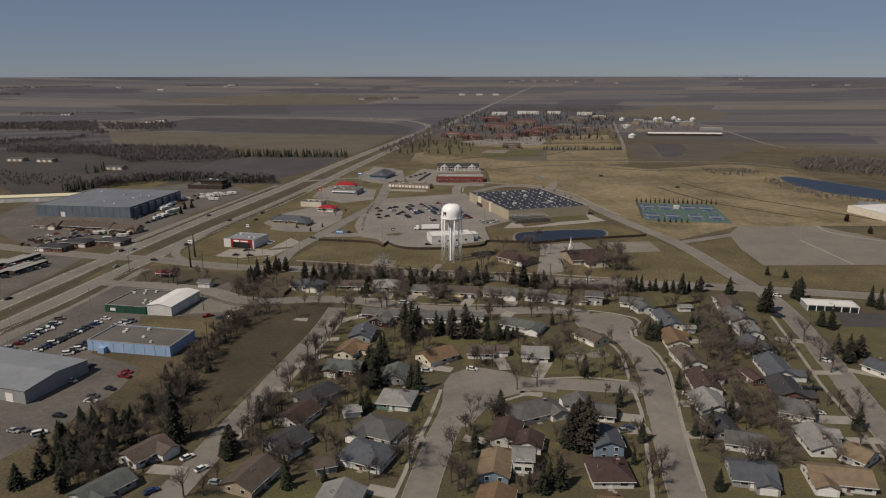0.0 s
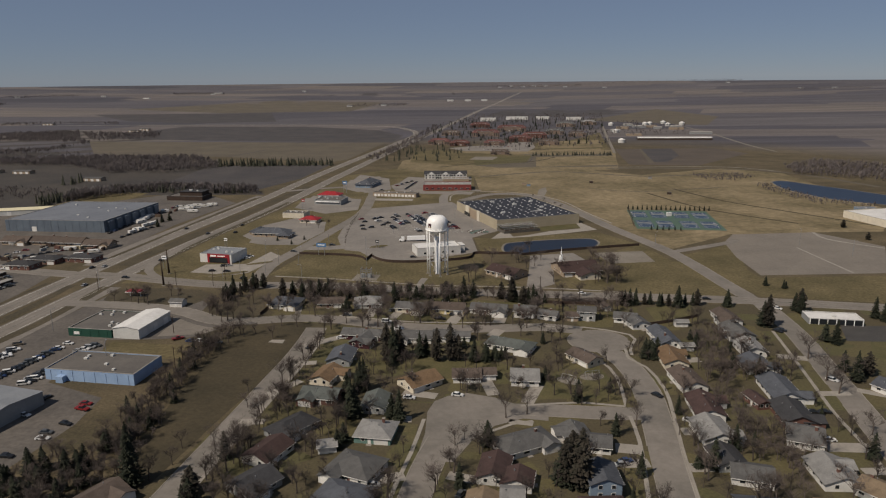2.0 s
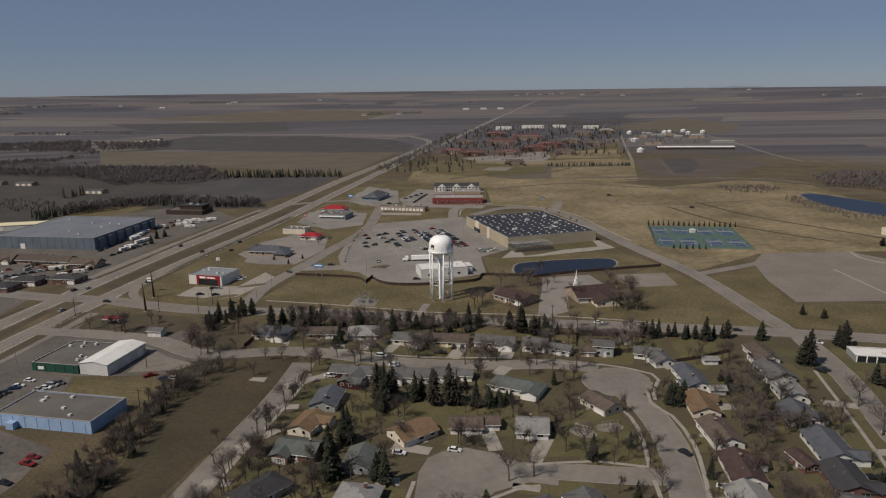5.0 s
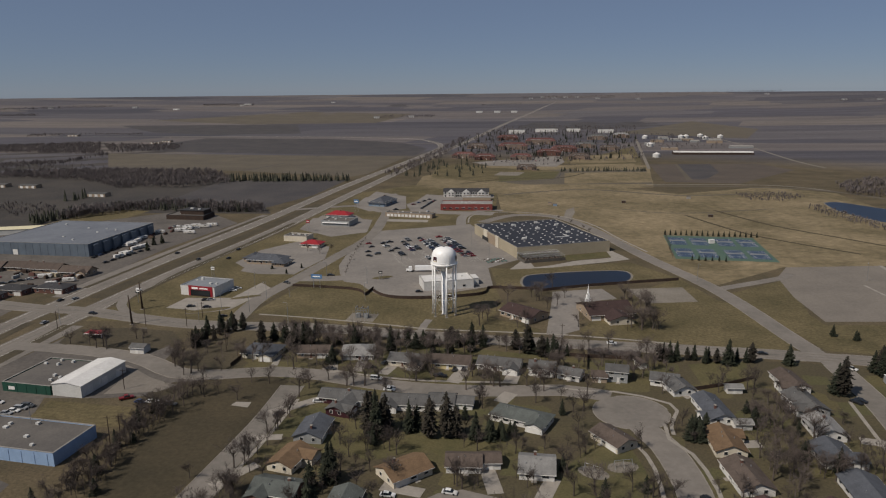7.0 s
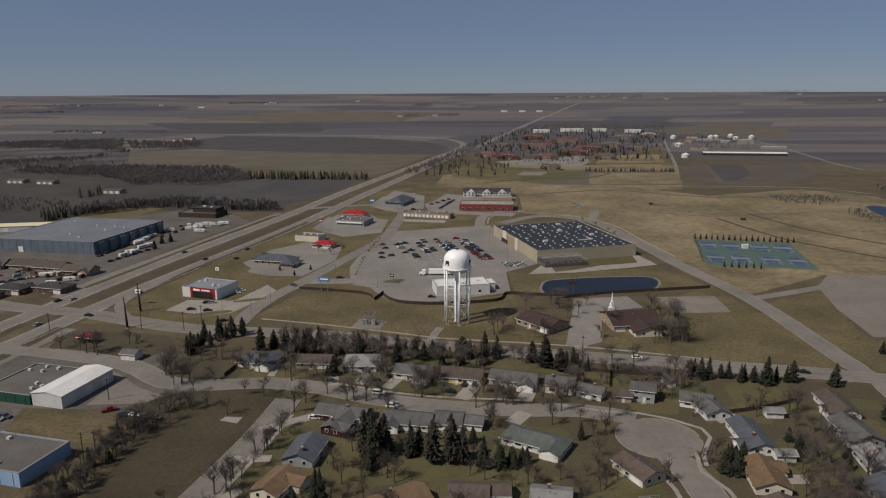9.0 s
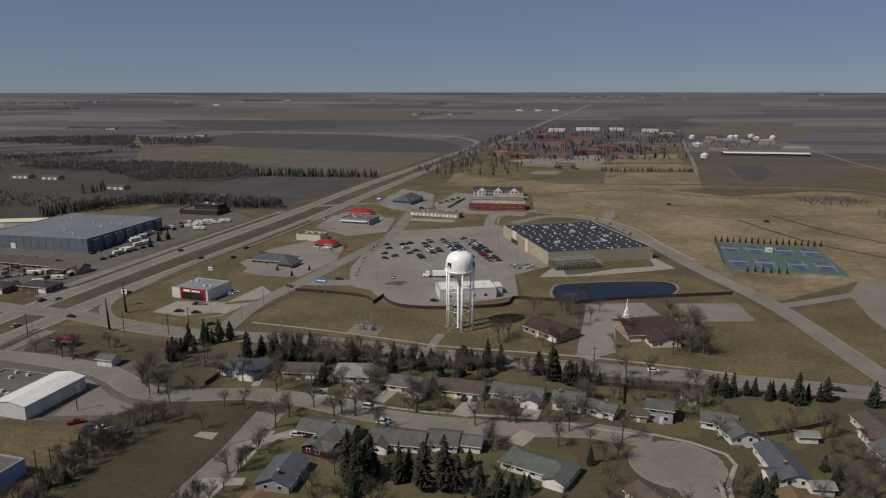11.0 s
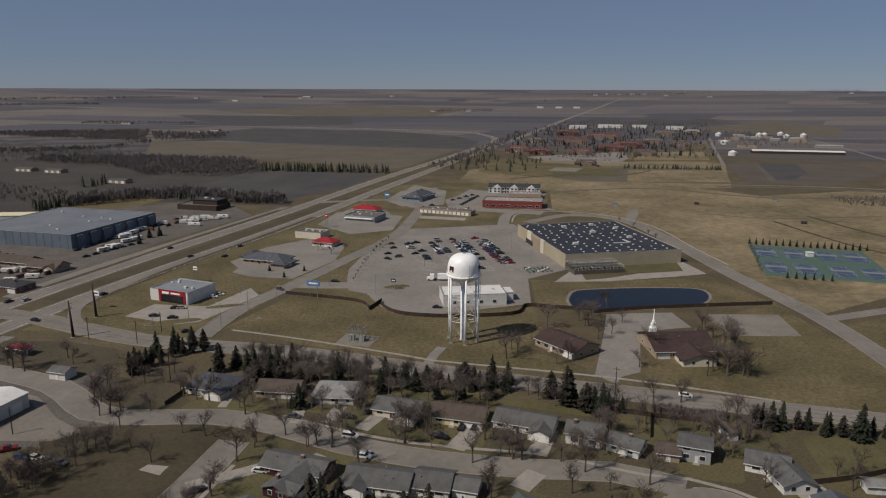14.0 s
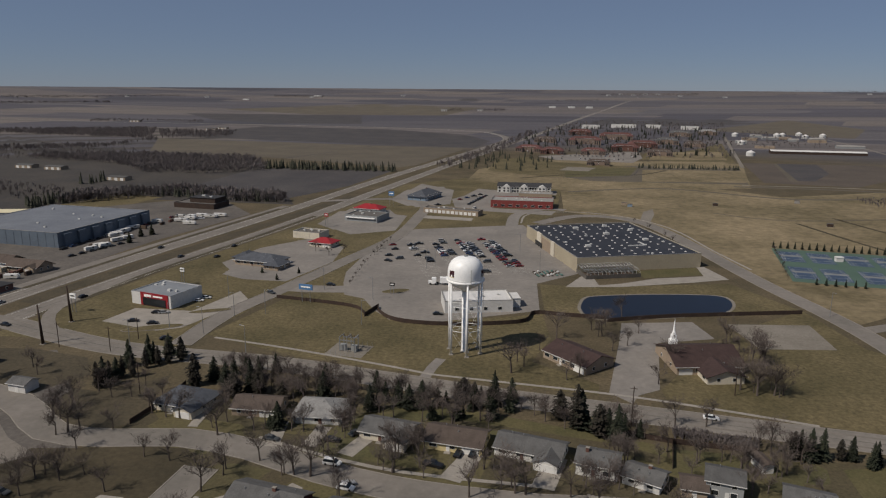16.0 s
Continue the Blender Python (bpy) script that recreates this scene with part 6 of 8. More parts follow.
def sign_pole(x, y, h, w, tall, material, label):
    top = thing("pole_sign", x, y, -12, label, "sign", "roadside signs")
    part("post", Shape().tube((-w * 0.3, 0, 0), (-w * 0.3, 0, h), 0.14, 0.14, 6).tube((w * 0.3, 0, 0), (w * 0.3, 0, h), 0.14, 0.14, 6), STEEL, top)
    board = part("board", Shape().box(0, 0, h, w, 0.4, tall), material, top)
    part("text_bar", Shape().box(0, -0.25, h + tall * 0.4, w * 0.7, 0.1, tall * 0.25), WHITE if material is not WHITE else BLACK, board)


def car_row(a, b, n, turn, miss):
    for k in range(n):
        f = k / max(n - 1, 1)
        if CAR_RNG.random() >= miss:
            park(a[0] + (b[0] - a[0]) * f, a[1] + (b[1] - a[1]) * f, turn + CAR_RNG.uniform(-3, 3), z=0.05)


SIGN_BLUE = plain("sign_blue", (0.10, 0.22, 0.42), 0.5)
sign_pole(-78.5, 57.5, 6.2, 7.0, 2.6, SIGN_BLUE, "broad blue store sign on two posts")
sign_pole(-149, 78, 7.0, 2.4, 1.9, WHITE, "white roadside sign on posts")
sign_pole(-88, 330, 9.0, 5.0, 3.6, SIGN_BLUE, "tall blue and white inn sign")
sign_pole(-176, 30, 6.5, 3.2, 2.2, WHITE, "pale roadside sign on posts")
sign_pole(-118, 235, 7.5, 3.0, 2.4, RED, "red restaurant sign on posts")
sign_pole(-41, 76, 4.2, 2.6, 1.6, BLACK, "dark lot sign on posts")


# ---- campers and trailers on the sales yards ----
def camper(x, y, turn, length):
    top = thing("camper_trailer", x, y, turn, "white camper trailer parked on a sales yard", "trailer", "campers", 0.05)
    part("body", Shape().box(0, 0, 0.6, length, 2.4, 2.0).box(length / 2 + 0.2, 0, 1.0, 0.5, 2.2, 1.2), TRIM, top)
    part("stripe", Shape().box(0, -1.22, 1.2, length * 0.9, 0.04, 0.3), TANWALL, top)
    part("window", Shape().box(length * 0.15, -1.22, 1.7, 1.4, 0.05, 0.7), GLASS, top)
    for wx in (-0.5, 0.5):
        part("wheel", Shape().tube((wx, -1.2, 0.35), (wx, -1.0, 0.35), 0.35, 0.35, 8), BLACK, top)
    part("drawbar", Shape().box(length / 2 + 1.1, 0, 0.5, 1.6, 0.2, 0.12), STEEL, top)



HOUSES.append((56, -152, 12))
HOUSES.append((48, -160, 8))
for (x, y), wall, label in zip([(114.1, 357.1), (110.2, 365.6), (188.8, 373.0), (266.0, 398.7), (248.5, 287.4)], (W_BLUE, W_TAN, FENCE, ROOF_PALE, FENCE), ("small blue-grey equipment box on the grassland", "small tan equipment box on the grassland", "dark pump box on the grassland", "pale concrete culvert head in the grassland", "dark culvert box beside a worn track")):
    field_box(x, y, -10, wall, label)
for i in range(14):
    plant(BARE, -64 - 0.75 * i + 0.05 * i * i, 196 - 8.2 * i, TREE_RNG.uniform(2.2, 4.2), TREE_RNG, 1.3)
bare_trees([(-106.5, -100.5, 8), (-102.3, -97.5, 9), (-97.8, -94.4, 8), (-106.6, -117.0, 9), (-112.2, -113.1, 8), (-111.2, -106.0, 7.5), (-102.6, -111.7, 9), (-101.0, -105.0, 8), (-110.4, -119.1, 8), (-112.0, -75.2, 9), (-121.5, -62.4, 8), (-107.0, -71.4, 9)])
bare_trees([(-93, 150, 6.5), (-86, 158, 6.5), (-104, 160, 6.5)])
swing_set(57.5, -152.1, 10)
swing_set(47.4, -155.4, -35)
YARD_RNG = random.Random(77)
for x0, y0, x1, y1, n in ((-302, 52, -246, 66, 20), (-262, 66, -238, 92, 9), (-252, 128, -236, 250, 14), (-286, 84, -246, 100, 9)):
    for _ in range(n):
        stacked_goods(YARD_RNG.uniform(x0, x1), YARD_RNG.uniform(y0, y1), YARD_RNG.choice((-12, 78)) + YARD_RNG.uniform(-8, 8), YARD_RNG.uniform(2.4, 6), YARD_RNG.uniform(1.0, 2.4), YARD_RNG.choice((TANWALL, WOOD, W_GREY, FENCE, WOOD, W_BRICK)))
for x, y in ((-283, 4), (-277, 9), (-270, -14), (-263, -9), (-290, -6)):
    shed_building("lumber_rack", x, y, 74, 26, 4.2, 2.6, FENCE, ROOF_PALE, "long open timber rack with a pale roof", 0.1, "shed", 0)
for x, y, l, w in ((515, 1222, 30, 14), (596, 1203, 26, 14), (430, 1121, 20, 12), (584, 1030, 44, 12), (506, 1279, 22, 14), (545, 1180, 18, 12)):
    shed_building("farm_shed", x, y, -8, l, w, 3.5, W_GREY, ROOF_PALE, "grey metal farm shed among grain bins", 0.3, "barn", 0)
storage_dome(566, 1300)
storage_dome(420, 1085)

# ---- houses ----
house(-83.5, -51.3, -11, 15.9, 13.0, 2.5, "hip", R_SLATE, W_CREAM, "house with a slate-blue hipped roof and cream walls")
house(-59.4, -52.2, -1, 14.6, 10.0, 2.5, "gable", R_BROWN, W_TAN, "low house with a brown shingle roof and tan walls")
house(-39.4, -53.2, 1, 14.6, 13.0, 2.5, "hip", R_LIGHT, W_WHITE, "house with a pale grey hipped roof among bare trees")
house(-16.1, -63.2, -13, 15.4, 10.0, 2.5, "gable", R_GREY, W_CREAM, "ranch house with a grey shingle roof and cream walls")
house(3.6, -65.7, -10, 16.7, 11.0, 2.5, "gable", R_BROWN, W_YELLOW, "ranch house with a brown roof and pale yellow walls")
house(24.5, -68.6, -16, 18.4, 10.0, 2.5, "gable", R_GREY, W_WHITE, "long ranch house with a grey roof and white walls")
house(42.1, -75.3, -14, 10.7, 9.0, 3.6, "gable", R_GREY, W_WHITE, "house with a grey roof and white upper walls")
house(53.5, -80.0, -28, 9.6, 8.0, 2.5, "gable", R_GREY, W_WHITE, "low house with a grey roof beside a lawn")
house(72.3, -82.2, -15, 8.7, 8.0, 4.8, "gable", R_GREY, W_GREY, "two-storey grey house with shuttered windows")
house(64.7, -82.8, -9, 6.0, 7.0, 2.5, "gable", R_BROWN, W_TAN, "low wing house with a brown roof")
house(90.9, -86.6, -19, 10.9, 9.0, 2.5, "gable", R_GREY, W_WHITE, "house with a pale grey roof behind spruces")

# ---- houses ----
house(-38.8, -101.1, -13, 18.5, 9.0, 2.5, "gable", R_GREY, W_MAROON, "grey-roofed house with maroon walls")
house(-38.3, -108.9, 69, 13.3, 8.0, 2.5, "gable", R_GREY, W_MAROON, "grey-roofed gabled wing with a maroon front")
house(-15.0, -105.8, -7, 17.3, 10.0, 2.5, "gable", R_GREY, W_WHITE, "ranch house with a grey roof and white walls")
house(-0.6, -105.5, -7, 9.7, 10.0, 2.5, "gable", R_GREY, W_WHITE, "house with a grey roof and white garage")
house(8.2, -106.8, -10, 6.4, 7.0, 2.5, "gable", R_GREY, W_WHITE, "small garage with a grey roof")
house(28.6, -119.3, -28, 21.2, 10.0, 2.5, "hip", R_GREEN, W_WHITE, "house with a green-grey hipped roof and white walls")
house(58.3, -136.1, -61, 13.4, 9.0, 2.5, "gable", R_BROWN, W_CREAM, "house with a brown roof beside the turning circle")
house(100.4, -114.2, -89, 19.9, 9.0, 2.5, "gable", R_SLATE, W_WHITE, "ranch house with a dark slate roof")
house(95.2, -138.9, 85, 16.0, 10.0, 2.5, "gable", R_ORANGE, W_CREAM, "house with an orange-brown roof and cream gable")
house(93.4, -160.8, -89, 16.7, 10.0, 2.5, "gable", R_BROWN, W_WHITE, "house with a grey-brown roof")
house(94.0, -93.7, -81, 12.0, 9.0, 2.5, "gable", R_GREY, W_WHITE, "small house with a pale grey roof")
house(-12.6, -155.4, 36, 14.3, 11.0, 2.5, "gable", R_ORANGE, W_CREAM, "ranch house with an orange-tan roof")
house(6.5, -150.8, -3, 11.1, 9.0, 2.5, "gable", R_BROWN, W_WHITE, "ranch house with a grey-brown roof and white walls")
house(15.2, -149.6, 0, 6.0, 7.0, 2.5, "gable", R_BROWN, W_WHITE, "small garage with a grey-brown roof")
house(29.7, -153.8, -8, 10.9, 12.0, 2.5, "gable", R_LIGHT, W_WHITE, "house with a pale grey roof and white walls")
house(-46.2, -128.3, 82, 14.4, 10.0, 2.5, "gable", R_SLATE, W_GREY, "house with a slate roof beside the park street")
house(-50.4, -147.8, 71, 13.2, 9.0, 2.5, "gable", R_ORANGE, W_CREAM, "house with an orange-brown roof and cream gable end")
house(140.8, -89.8, -90, 16.5, 9.0, 2.5, "gable", R_BROWN, W_WHITE, "house with a grey-brown roof under bare trees")
house(136.9, -109.8, -87, 16.3, 10.0, 2.5, "gable", R_GREY, W_GREY, "house with a grey roof under bare trees")
house(133.5, -129.8, 84, 13.5, 10.0, 2.5, "gable", R_LIGHT, W_WHITE, "house with a pale green-grey roof")
house(127.2, -147.9, 87, 13.0, 11.0, 2.5, "gable", R_SLATE, W_WHITE, "house with a blue-grey roof")

# ---- houses ----
house(-50.1, -165.7, -15, 14.3, 10.0, 2.5, "gable", R_GREEN, W_BRICK, "house with a green-grey roof and brick front")
house(-57.4, -190.2, 48, 16.1, 10.0, 2.5, "hip", R_DARK, W_GREY, "house with a dark grey roof among bare trees")
house(-62.2, -206.6, 62, 13.8, 10.0, 2.5, "gable", R_REDBROWN, W_WHITE, "house with a red-brown roof")
house(-62.8, -224.6, 50, 12.1, 11.0, 2.5, "gable", R_DARK, W_GREY, "house with a dark slate roof")
house(-69.5, -244.8, 68, 15.4, 11.0, 2.5, "gable", R_BROWN, W_TAN, "house with a long brown roof beside the street")
house(-106.6, -229.8, 58, 13.7, 9.0, 2.5, "gable", R_BROWN, W_WHITE, "house with a brown roof and white gable end")
house(-111.0, -250.1, 56, 15.0, 9.0, 2.5, "gable", R_GREEN, W_GREY, "house with a green-grey roof")
house(-29.2, -173.5, 81, 12.1, 9.0, 2.5, "gable", R_GREEN, W_GREY, "house with a green-grey roof behind a spruce")
house(-27.8, -195.2, -12, 12.5, 12.0, 2.5, "hip", R_LIGHT, W_GREEN, "house with a pale pinkish-grey roof and green trim")
house(-32.9, -217.4, -27, 15.1, 13.0, 2.5, "hip", R_GREY, W_WHITE, "house with a grey hipped roof")
house(-35.7, -233.6, -24, 15.0, 13.0, 2.5, "hip", R_SLATE, W_WHITE, "large house with a dark slate hipped roof")
house(-41.8, -256.5, 78, 9.8, 12.0, 2.5, "gable", R_LIGHT, W_WHITE, "house with a pale grey roof")
house(-48.5, -238.8, 17, 6.0, 6.0, 2.5, "gable", R_BROWN, W_GREY, "small brown garden shed")
house(-43.7, -203.8, 10, 6.0, 5.0, 2.5, "gable", R_LIGHT, W_WHITE, "small white garden shed")
house(21.4, -205.6, 23, 19.3, 11.0, 2.5, "hip", R_GREY, W_WHITE, "house with a grey hipped roof and cream front")
house(9.8, -221.1, 75, 13.3, 9.0, 2.5, "gable", R_REDBROWN, W_WHITE, "gabled house with a dark red-brown roof")
house(16.1, -227.4, 75, 8.3, 9.0, 2.5, "gable", R_REDBROWN, W_WHITE, "gabled house with a red-brown roof")
house(12.8, -239.1, -8, 6.2, 8.0, 4.6, "gable", R_LIGHT, W_WHITE, "two-storey house with a pale grey roof")
house(3.9, -241.3, 79, 13.7, 9.0, 2.5, "gable", R_TAN, W_BLUE, "gabled house with a tan roof and bright blue walls")
house(1.8, -260.6, 75, 13.2, 10.0, 2.5, "gable", R_ORANGE, W_CREAM, "house with an orange-brown roof")
house(39.5, -202.5, -84, 12.7, 9.0, 2.5, "gable", R_GREY, W_WHITE, "house with a grey roof and white walls")
house(46.5, -207.4, -14, 6.3, 9.0, 2.5, "gable", R_GREY, W_WHITE, "house with a grey roof beside a wide drive")
house(40.6, -230.8, 88, 11.5, 9.0, 5.0, "gable", R_SLATE, W_BLUE, "two-storey pale blue gabled house")
house(38.0, -245.1, -1, 11.9, 13.0, 2.5, "hip", R_REDBROWN, W_WHITE, "house with a red-brown hipped roof")
house(33.8, -262.2, -11, 6.1, 10.0, 2.5, "gable", R_ORANGE, W_CREAM, "house with an orange-brown roof")

# ---- houses ----
house(91.0, -183.9, 83, 16.7, 10.0, 2.5, "gable", R_REDBROWN, W_WHITE, "house with a red-brown roof")
house(86.4, -201.8, 89, 14.6, 11.0, 2.5, "gable", R_LIGHT, W_WHITE, "house with a pale grey worn roof")
house(83.4, -218.9, -90, 11.1, 9.0, 2.5, "gable", R_DARK, W_GREY, "house with a dark roof among bare trees")
house(87.0, -228.2, -20, 11.6, 10.0, 2.5, "gable", R_GREY, W_WHITE, "ranch house with a grey roof")
house(80.7, -246.9, -12, 12.5, 12.0, 2.5, "gable", R_SLATE, W_GREY, "house with a blue-grey roof behind birches")
house(125.3, -171.4, 83, 19.0, 11.0, 2.5, "gable", R_SLATE, W_WHITE, "house with a slate-grey roof")
house(119.6, -191.2, 82, 16.1, 11.0, 2.5, "gable", R_DARK, W_BRICK, "house with a nearly black roof")
house(115.4, -206.7, -25, 10.8, 13.0, 2.5, "gable", R_GREY, W_WHITE, "large house with a grey-blue roof and white garage")
house(111.6, -229.1, 84, 14.8, 11.0, 2.5, "gable", R_LIGHT, W_WHITE, "house with a pale weathered roof")
house(119.1, -238.2, -56, 7.6, 10.0, 2.5, "gable", R_TAN, W_WHITE, "house with a tan roof and white walls")
house(105.5, -249.8, -12, 17.2, 11.0, 2.5, "gable", R_TAN, W_WHITE, "long house with a tan-brown roof")
house(168.9, -173.7, -65, 11.4, 10.0, 2.5, "gable", R_SLATE, W_WHITE, "house with a blue-grey roof beside the street")
house(112.2, -179.8, -83, 9.8, 5.0, 2.5, "gable", R_REDBROWN, W_BRICK, "small red garden shed")
house(115.5, -95.8, -2, 6.0, 4.0, 2.5, "gable", R_LIGHT, W_WHITE, "small white garden shed")
house(106.4, -126.0, -2, 6.0, 4.0, 2.5, "gable", R_LIGHT, W_WHITE, "small white garden shed")
house(85.7, -69.2, -78, 6.0, 3.0, 2.5, "gable", R_BROWN, W_WHITE, "small white garden shed with a red-brown roof")

# ---- campus and far farms ----
def campus_hall(x, y, turn, length, width, height, kind, roof, wall, label, category):
    """A hall with two shorter wings set across its ends."""
    rng = random.Random(int(x))
    wall = W_CAMPUS if rng.random() < 0.6 else wall
    top = house(x, y, turn, length * 0.8, width * 0.8, height, kind, roof, wall, label, category)
    for e, reach in ((-1, rng.uniform(0.9, 1.5)), (1, rng.uniform(0.9, 1.5))):
        L, W, h = width * reach / 2, width * 0.3, height * 0.8
        cx, cy = e * length * 0.34, -width * 0.35
        wing = part("wing", Shape().box(cx, cy - L * 0.3, 0, 2 * W, 2 * L, h), wall, top)
        part("wing_roof", Shape().add([(cx - W - 0.5, cy - 1.3 * L - 0.5, h), (cx + W + 0.5, cy - 1.3 * L - 0.5, h), (cx + W + 0.5, cy + 0.7 * L, h), (cx - W - 0.5, cy + 0.7 * L, h), (cx, cy - 0.8 * L, h + W * 0.6), (cx, cy + 0.7 * L, h + W * 0.6)], [(3, 2, 1, 0), (0, 1, 4), (1, 2, 5, 4), (3, 0, 4, 5), (2, 3, 5)]), roof, wing)
        for k in range(3):
            part("window", Shape().box(cx - W * 0.6 + k * W * 0.6, cy - 1.3 * L - 0.04, 1.2, 1.6, 0.1, h - 2.4), GLASS, wing)
    return top


campus_hall(34.8, 884.8, -8, 44, 18, 7.5, "hip", R_CAMPUS, W_BRICK, "campus building of red brick with a hipped roof", "building")
campus_hall(69.7, 849.9, -8, 37.4, 16, 7.5, "hip", R_CAMPUS, W_BRICK, "campus building of red brick with a hipped roof", "building")
campus_hall(136.7, 1049.5, -8, 66, 20, 10.5, "hip", R_CAMPUS, W_BRICK, "campus building of red brick with a hipped roof", "building")
campus_hall(131.7, 848.3, -8, 39.6, 16, 7.5, "hip", R_CAMPUS, W_BRICK, "campus building of red brick with a hipped roof", "building")
campus_hall(207.1, 1169.3, -8, 77, 20, 10.5, "hip", R_CAMPUS, W_BRICK, "campus building of red brick with a hipped roof", "building")
campus_hall(188.6, 916.5, -8, 48.4, 16, 9, "hip", R_CAMPUS, W_BRICK, "campus building of red brick with a hipped roof", "building")
campus_hall(228.7, 991.7, -8, 55, 18, 9, "hip", R_CAMPUS, W_BRICK, "campus building of red brick with a hipped roof", "building")
campus_hall(229.9, 845.8, -8, 39.6, 16, 7.5, "hip", R_BROWN, W_BRICK, "campus building of red brick with a hipped roof", "building")
campus_hall(285.4, 1074, -8, 44, 16, 9, "hip", R_GREY, W_BRICK, "campus building of red brick with a hipped roof", "building")
campus_hall(147.7, 1292.2, -8, 55, 18, 9, "hip", R_CAMPUS, W_BRICK, "campus building of red brick with a hipped roof", "building")
campus_hall(320.9, 1016, -8, 39.6, 14, 7.5, "hip", R_BROWN, W_BRICK, "campus building of red brick with a hipped roof", "building")
campus_hall(354.7, 1284.8, -8, 50.6, 18, 9, "hip", R_GREY, W_BRICK, "campus building of red brick with a hipped roof", "building")
campus_hall(66.8, 1080.4, -8, 44, 16, 7.5, "hip", R_BROWN, W_BRICK, "campus building of red brick with a hipped roof", "building")
campus_hall(123, 692.5, -8, 33, 12, 6, "hip", R_BROWN, W_BRICK, "campus building of red brick with a hipped roof", "building")
campus_hall(423.3, 1337.9, -8, 39.6, 16, 9, "hip", R_LIGHT, W_BRICK, "campus building of red brick with a hipped roof", "building")
flat_building("farm_building", 190.2, 1513.0, -6, 42, 26, 8, W_WHITE, ROOF_WHITE, "low white building with a white roof beyond the campus", "building", vents=0)
flat_building("farm_building", 274.6, 1552.3, -6, 60, 22, 8, W_WHITE, ROOF_WHITE, "low white building with a white roof beyond the campus", "building", vents=0)
flat_building("farm_building", 346.3, 1549.4, -6, 36, 20, 8, W_WHITE, ROOF_WHITE, "low white building with a white roof beyond the campus", "building", vents=0)
flat_building("farm_building", 424.1, 1503.9, -6, 40, 18, 8, W_WHITE, ROOF_WHITE, "low white building with a white roof beyond the campus", "building", vents=0)
flat_building("farm_building", 466.9, 1192.5, -6, 26, 18, 5, W_TAN, ROOF_PALE, "low tan building with a pale roof beyond the campus", "building", vents=0)
flat_building("farm_building", 543.1, 1222.8, -6, 24, 18, 5, W_TAN, ROOF_PALE, "low tan building with a pale roof beyond the campus", "building", vents=0)
flat_building("farm_building", 437.6, 1012.1, -6, 30, 14, 4, W_TAN, ROOF_PALE, "low tan building with a pale roof beyond the campus", "building", vents=0)
flat_building("farm_building", 578.6, 1154.5, -6, 30, 14, 5, W_TAN, ROOF_PALE, "low tan building with a pale roof beyond the campus", "building", vents=0)
storage_dome(469.7, 1297.9)
storage_dome(368.7, 864.6)
storage_dome(552.6, 1293.6)
storage_dome(609.6, 1327.9)
storage_dome(595.1, 1255)
storage_dome(642.1, 1288.4)
flat_building("far_shed", 142.8, 2597.1, -6, 26, 12, 7, PALE_METAL, ROOF_WHITE, "long white shed far out on the plain", "barn", vents=0)
flat_building("far_shed", 217.2, 2594.1, -6, 26, 12, 7, PALE_METAL, ROOF_WHITE, "long white shed far out on the plain", "barn", vents=0)
flat_building("far_shed", 286.8, 2590.6, -6, 26, 12, 7, PALE_METAL, ROOF_WHITE, "long white shed far out on the plain", "barn", vents=0)
shed_building("farm_shed", -1018.9, 3317.3, -8, 40, 14, 4, PALE_METAL, PALE_METAL, "pale metal farm shed", category="barn")
shed_building("farm_shed", -1227.8, 2885.4, -8, 30, 14, 4, PALE_METAL, PALE_METAL, "pale metal farm shed", category="barn")
shed_building("farm_shed", -577.7, 542.7, -8, 24, 12, 3.6, W_TAN, R_GREY, "weathered farm shed with a grey roof", category="barn")
shed_building("farm_shed", -532.2, 532.2, -8, 24, 12, 3.6, W_TAN, R_GREY, "weathered farm shed with a grey roof", category="barn")
shed_building("farm_shed", -404.9, 452.7, -8, 22, 12, 3.6, W_TAN, R_GREY, "weathered farm shed with a grey roof", category="barn")
shed_building("farm_shed", -982.2, 1503.1, -8, 30, 12, 3.6, W_TAN, R_GREY, "weathered farm shed with a grey roof", category="barn")
shed_building("farm_shed", -665.6, 1261.2, -8, 26, 12, 3.6, W_TAN, R_GREY, "weathered farm shed with a grey roof", category="barn")
shed_building("farm_shed", -657.1, 1302.4, -8, 24, 12, 3.6, W_TAN, R_GREY, "weathered farm shed with a grey roof", category="barn")
flat_building("shop", 34.9, 398.3, -4, 30, 16, 4.4, W_TAN, ROOF_PALE, "low tan shop behind the brick block", "shop", 0.4, 0, 5)
shed_building("farm_shed", 490.2, 3710.8, 5, 22, 12, 6, W_GREY, ROOF_PALE, "far white farm building on the plain", category="barn")
shed_building("farm_shed", 570.9, 3819.3, 5, 22, 12, 6, W_GREY, ROOF_PALE, "far white farm building on the plain", category="barn")
shed_building("farm_shed", 628.6, 3754, 5, 22, 12, 6, W_GREY, ROOF_PALE, "far white farm building on the plain", category="barn")
shed_building("farm_shed", 703.5, 3803.1, 5, 22, 12, 6, W_GREY, ROOF_PALE, "far white farm building on the plain", category="barn")
shed_building("farm_shed", 769.3, 3793.9, 5, 22, 12, 6, W_GREY, ROOF_PALE, "far white farm building on the plain", category="barn")
shed_building("farm_shed", 859.6, 3663.2, 5, 22, 12, 6, W_GREY, ROOF_PALE, "far white farm building on the plain", category="barn")
shed_building("farm_shed", 1911.9, 3055.8, 5, 22, 12, 6, W_GREY, ROOF_PALE, "far white farm building on the plain", category="barn")
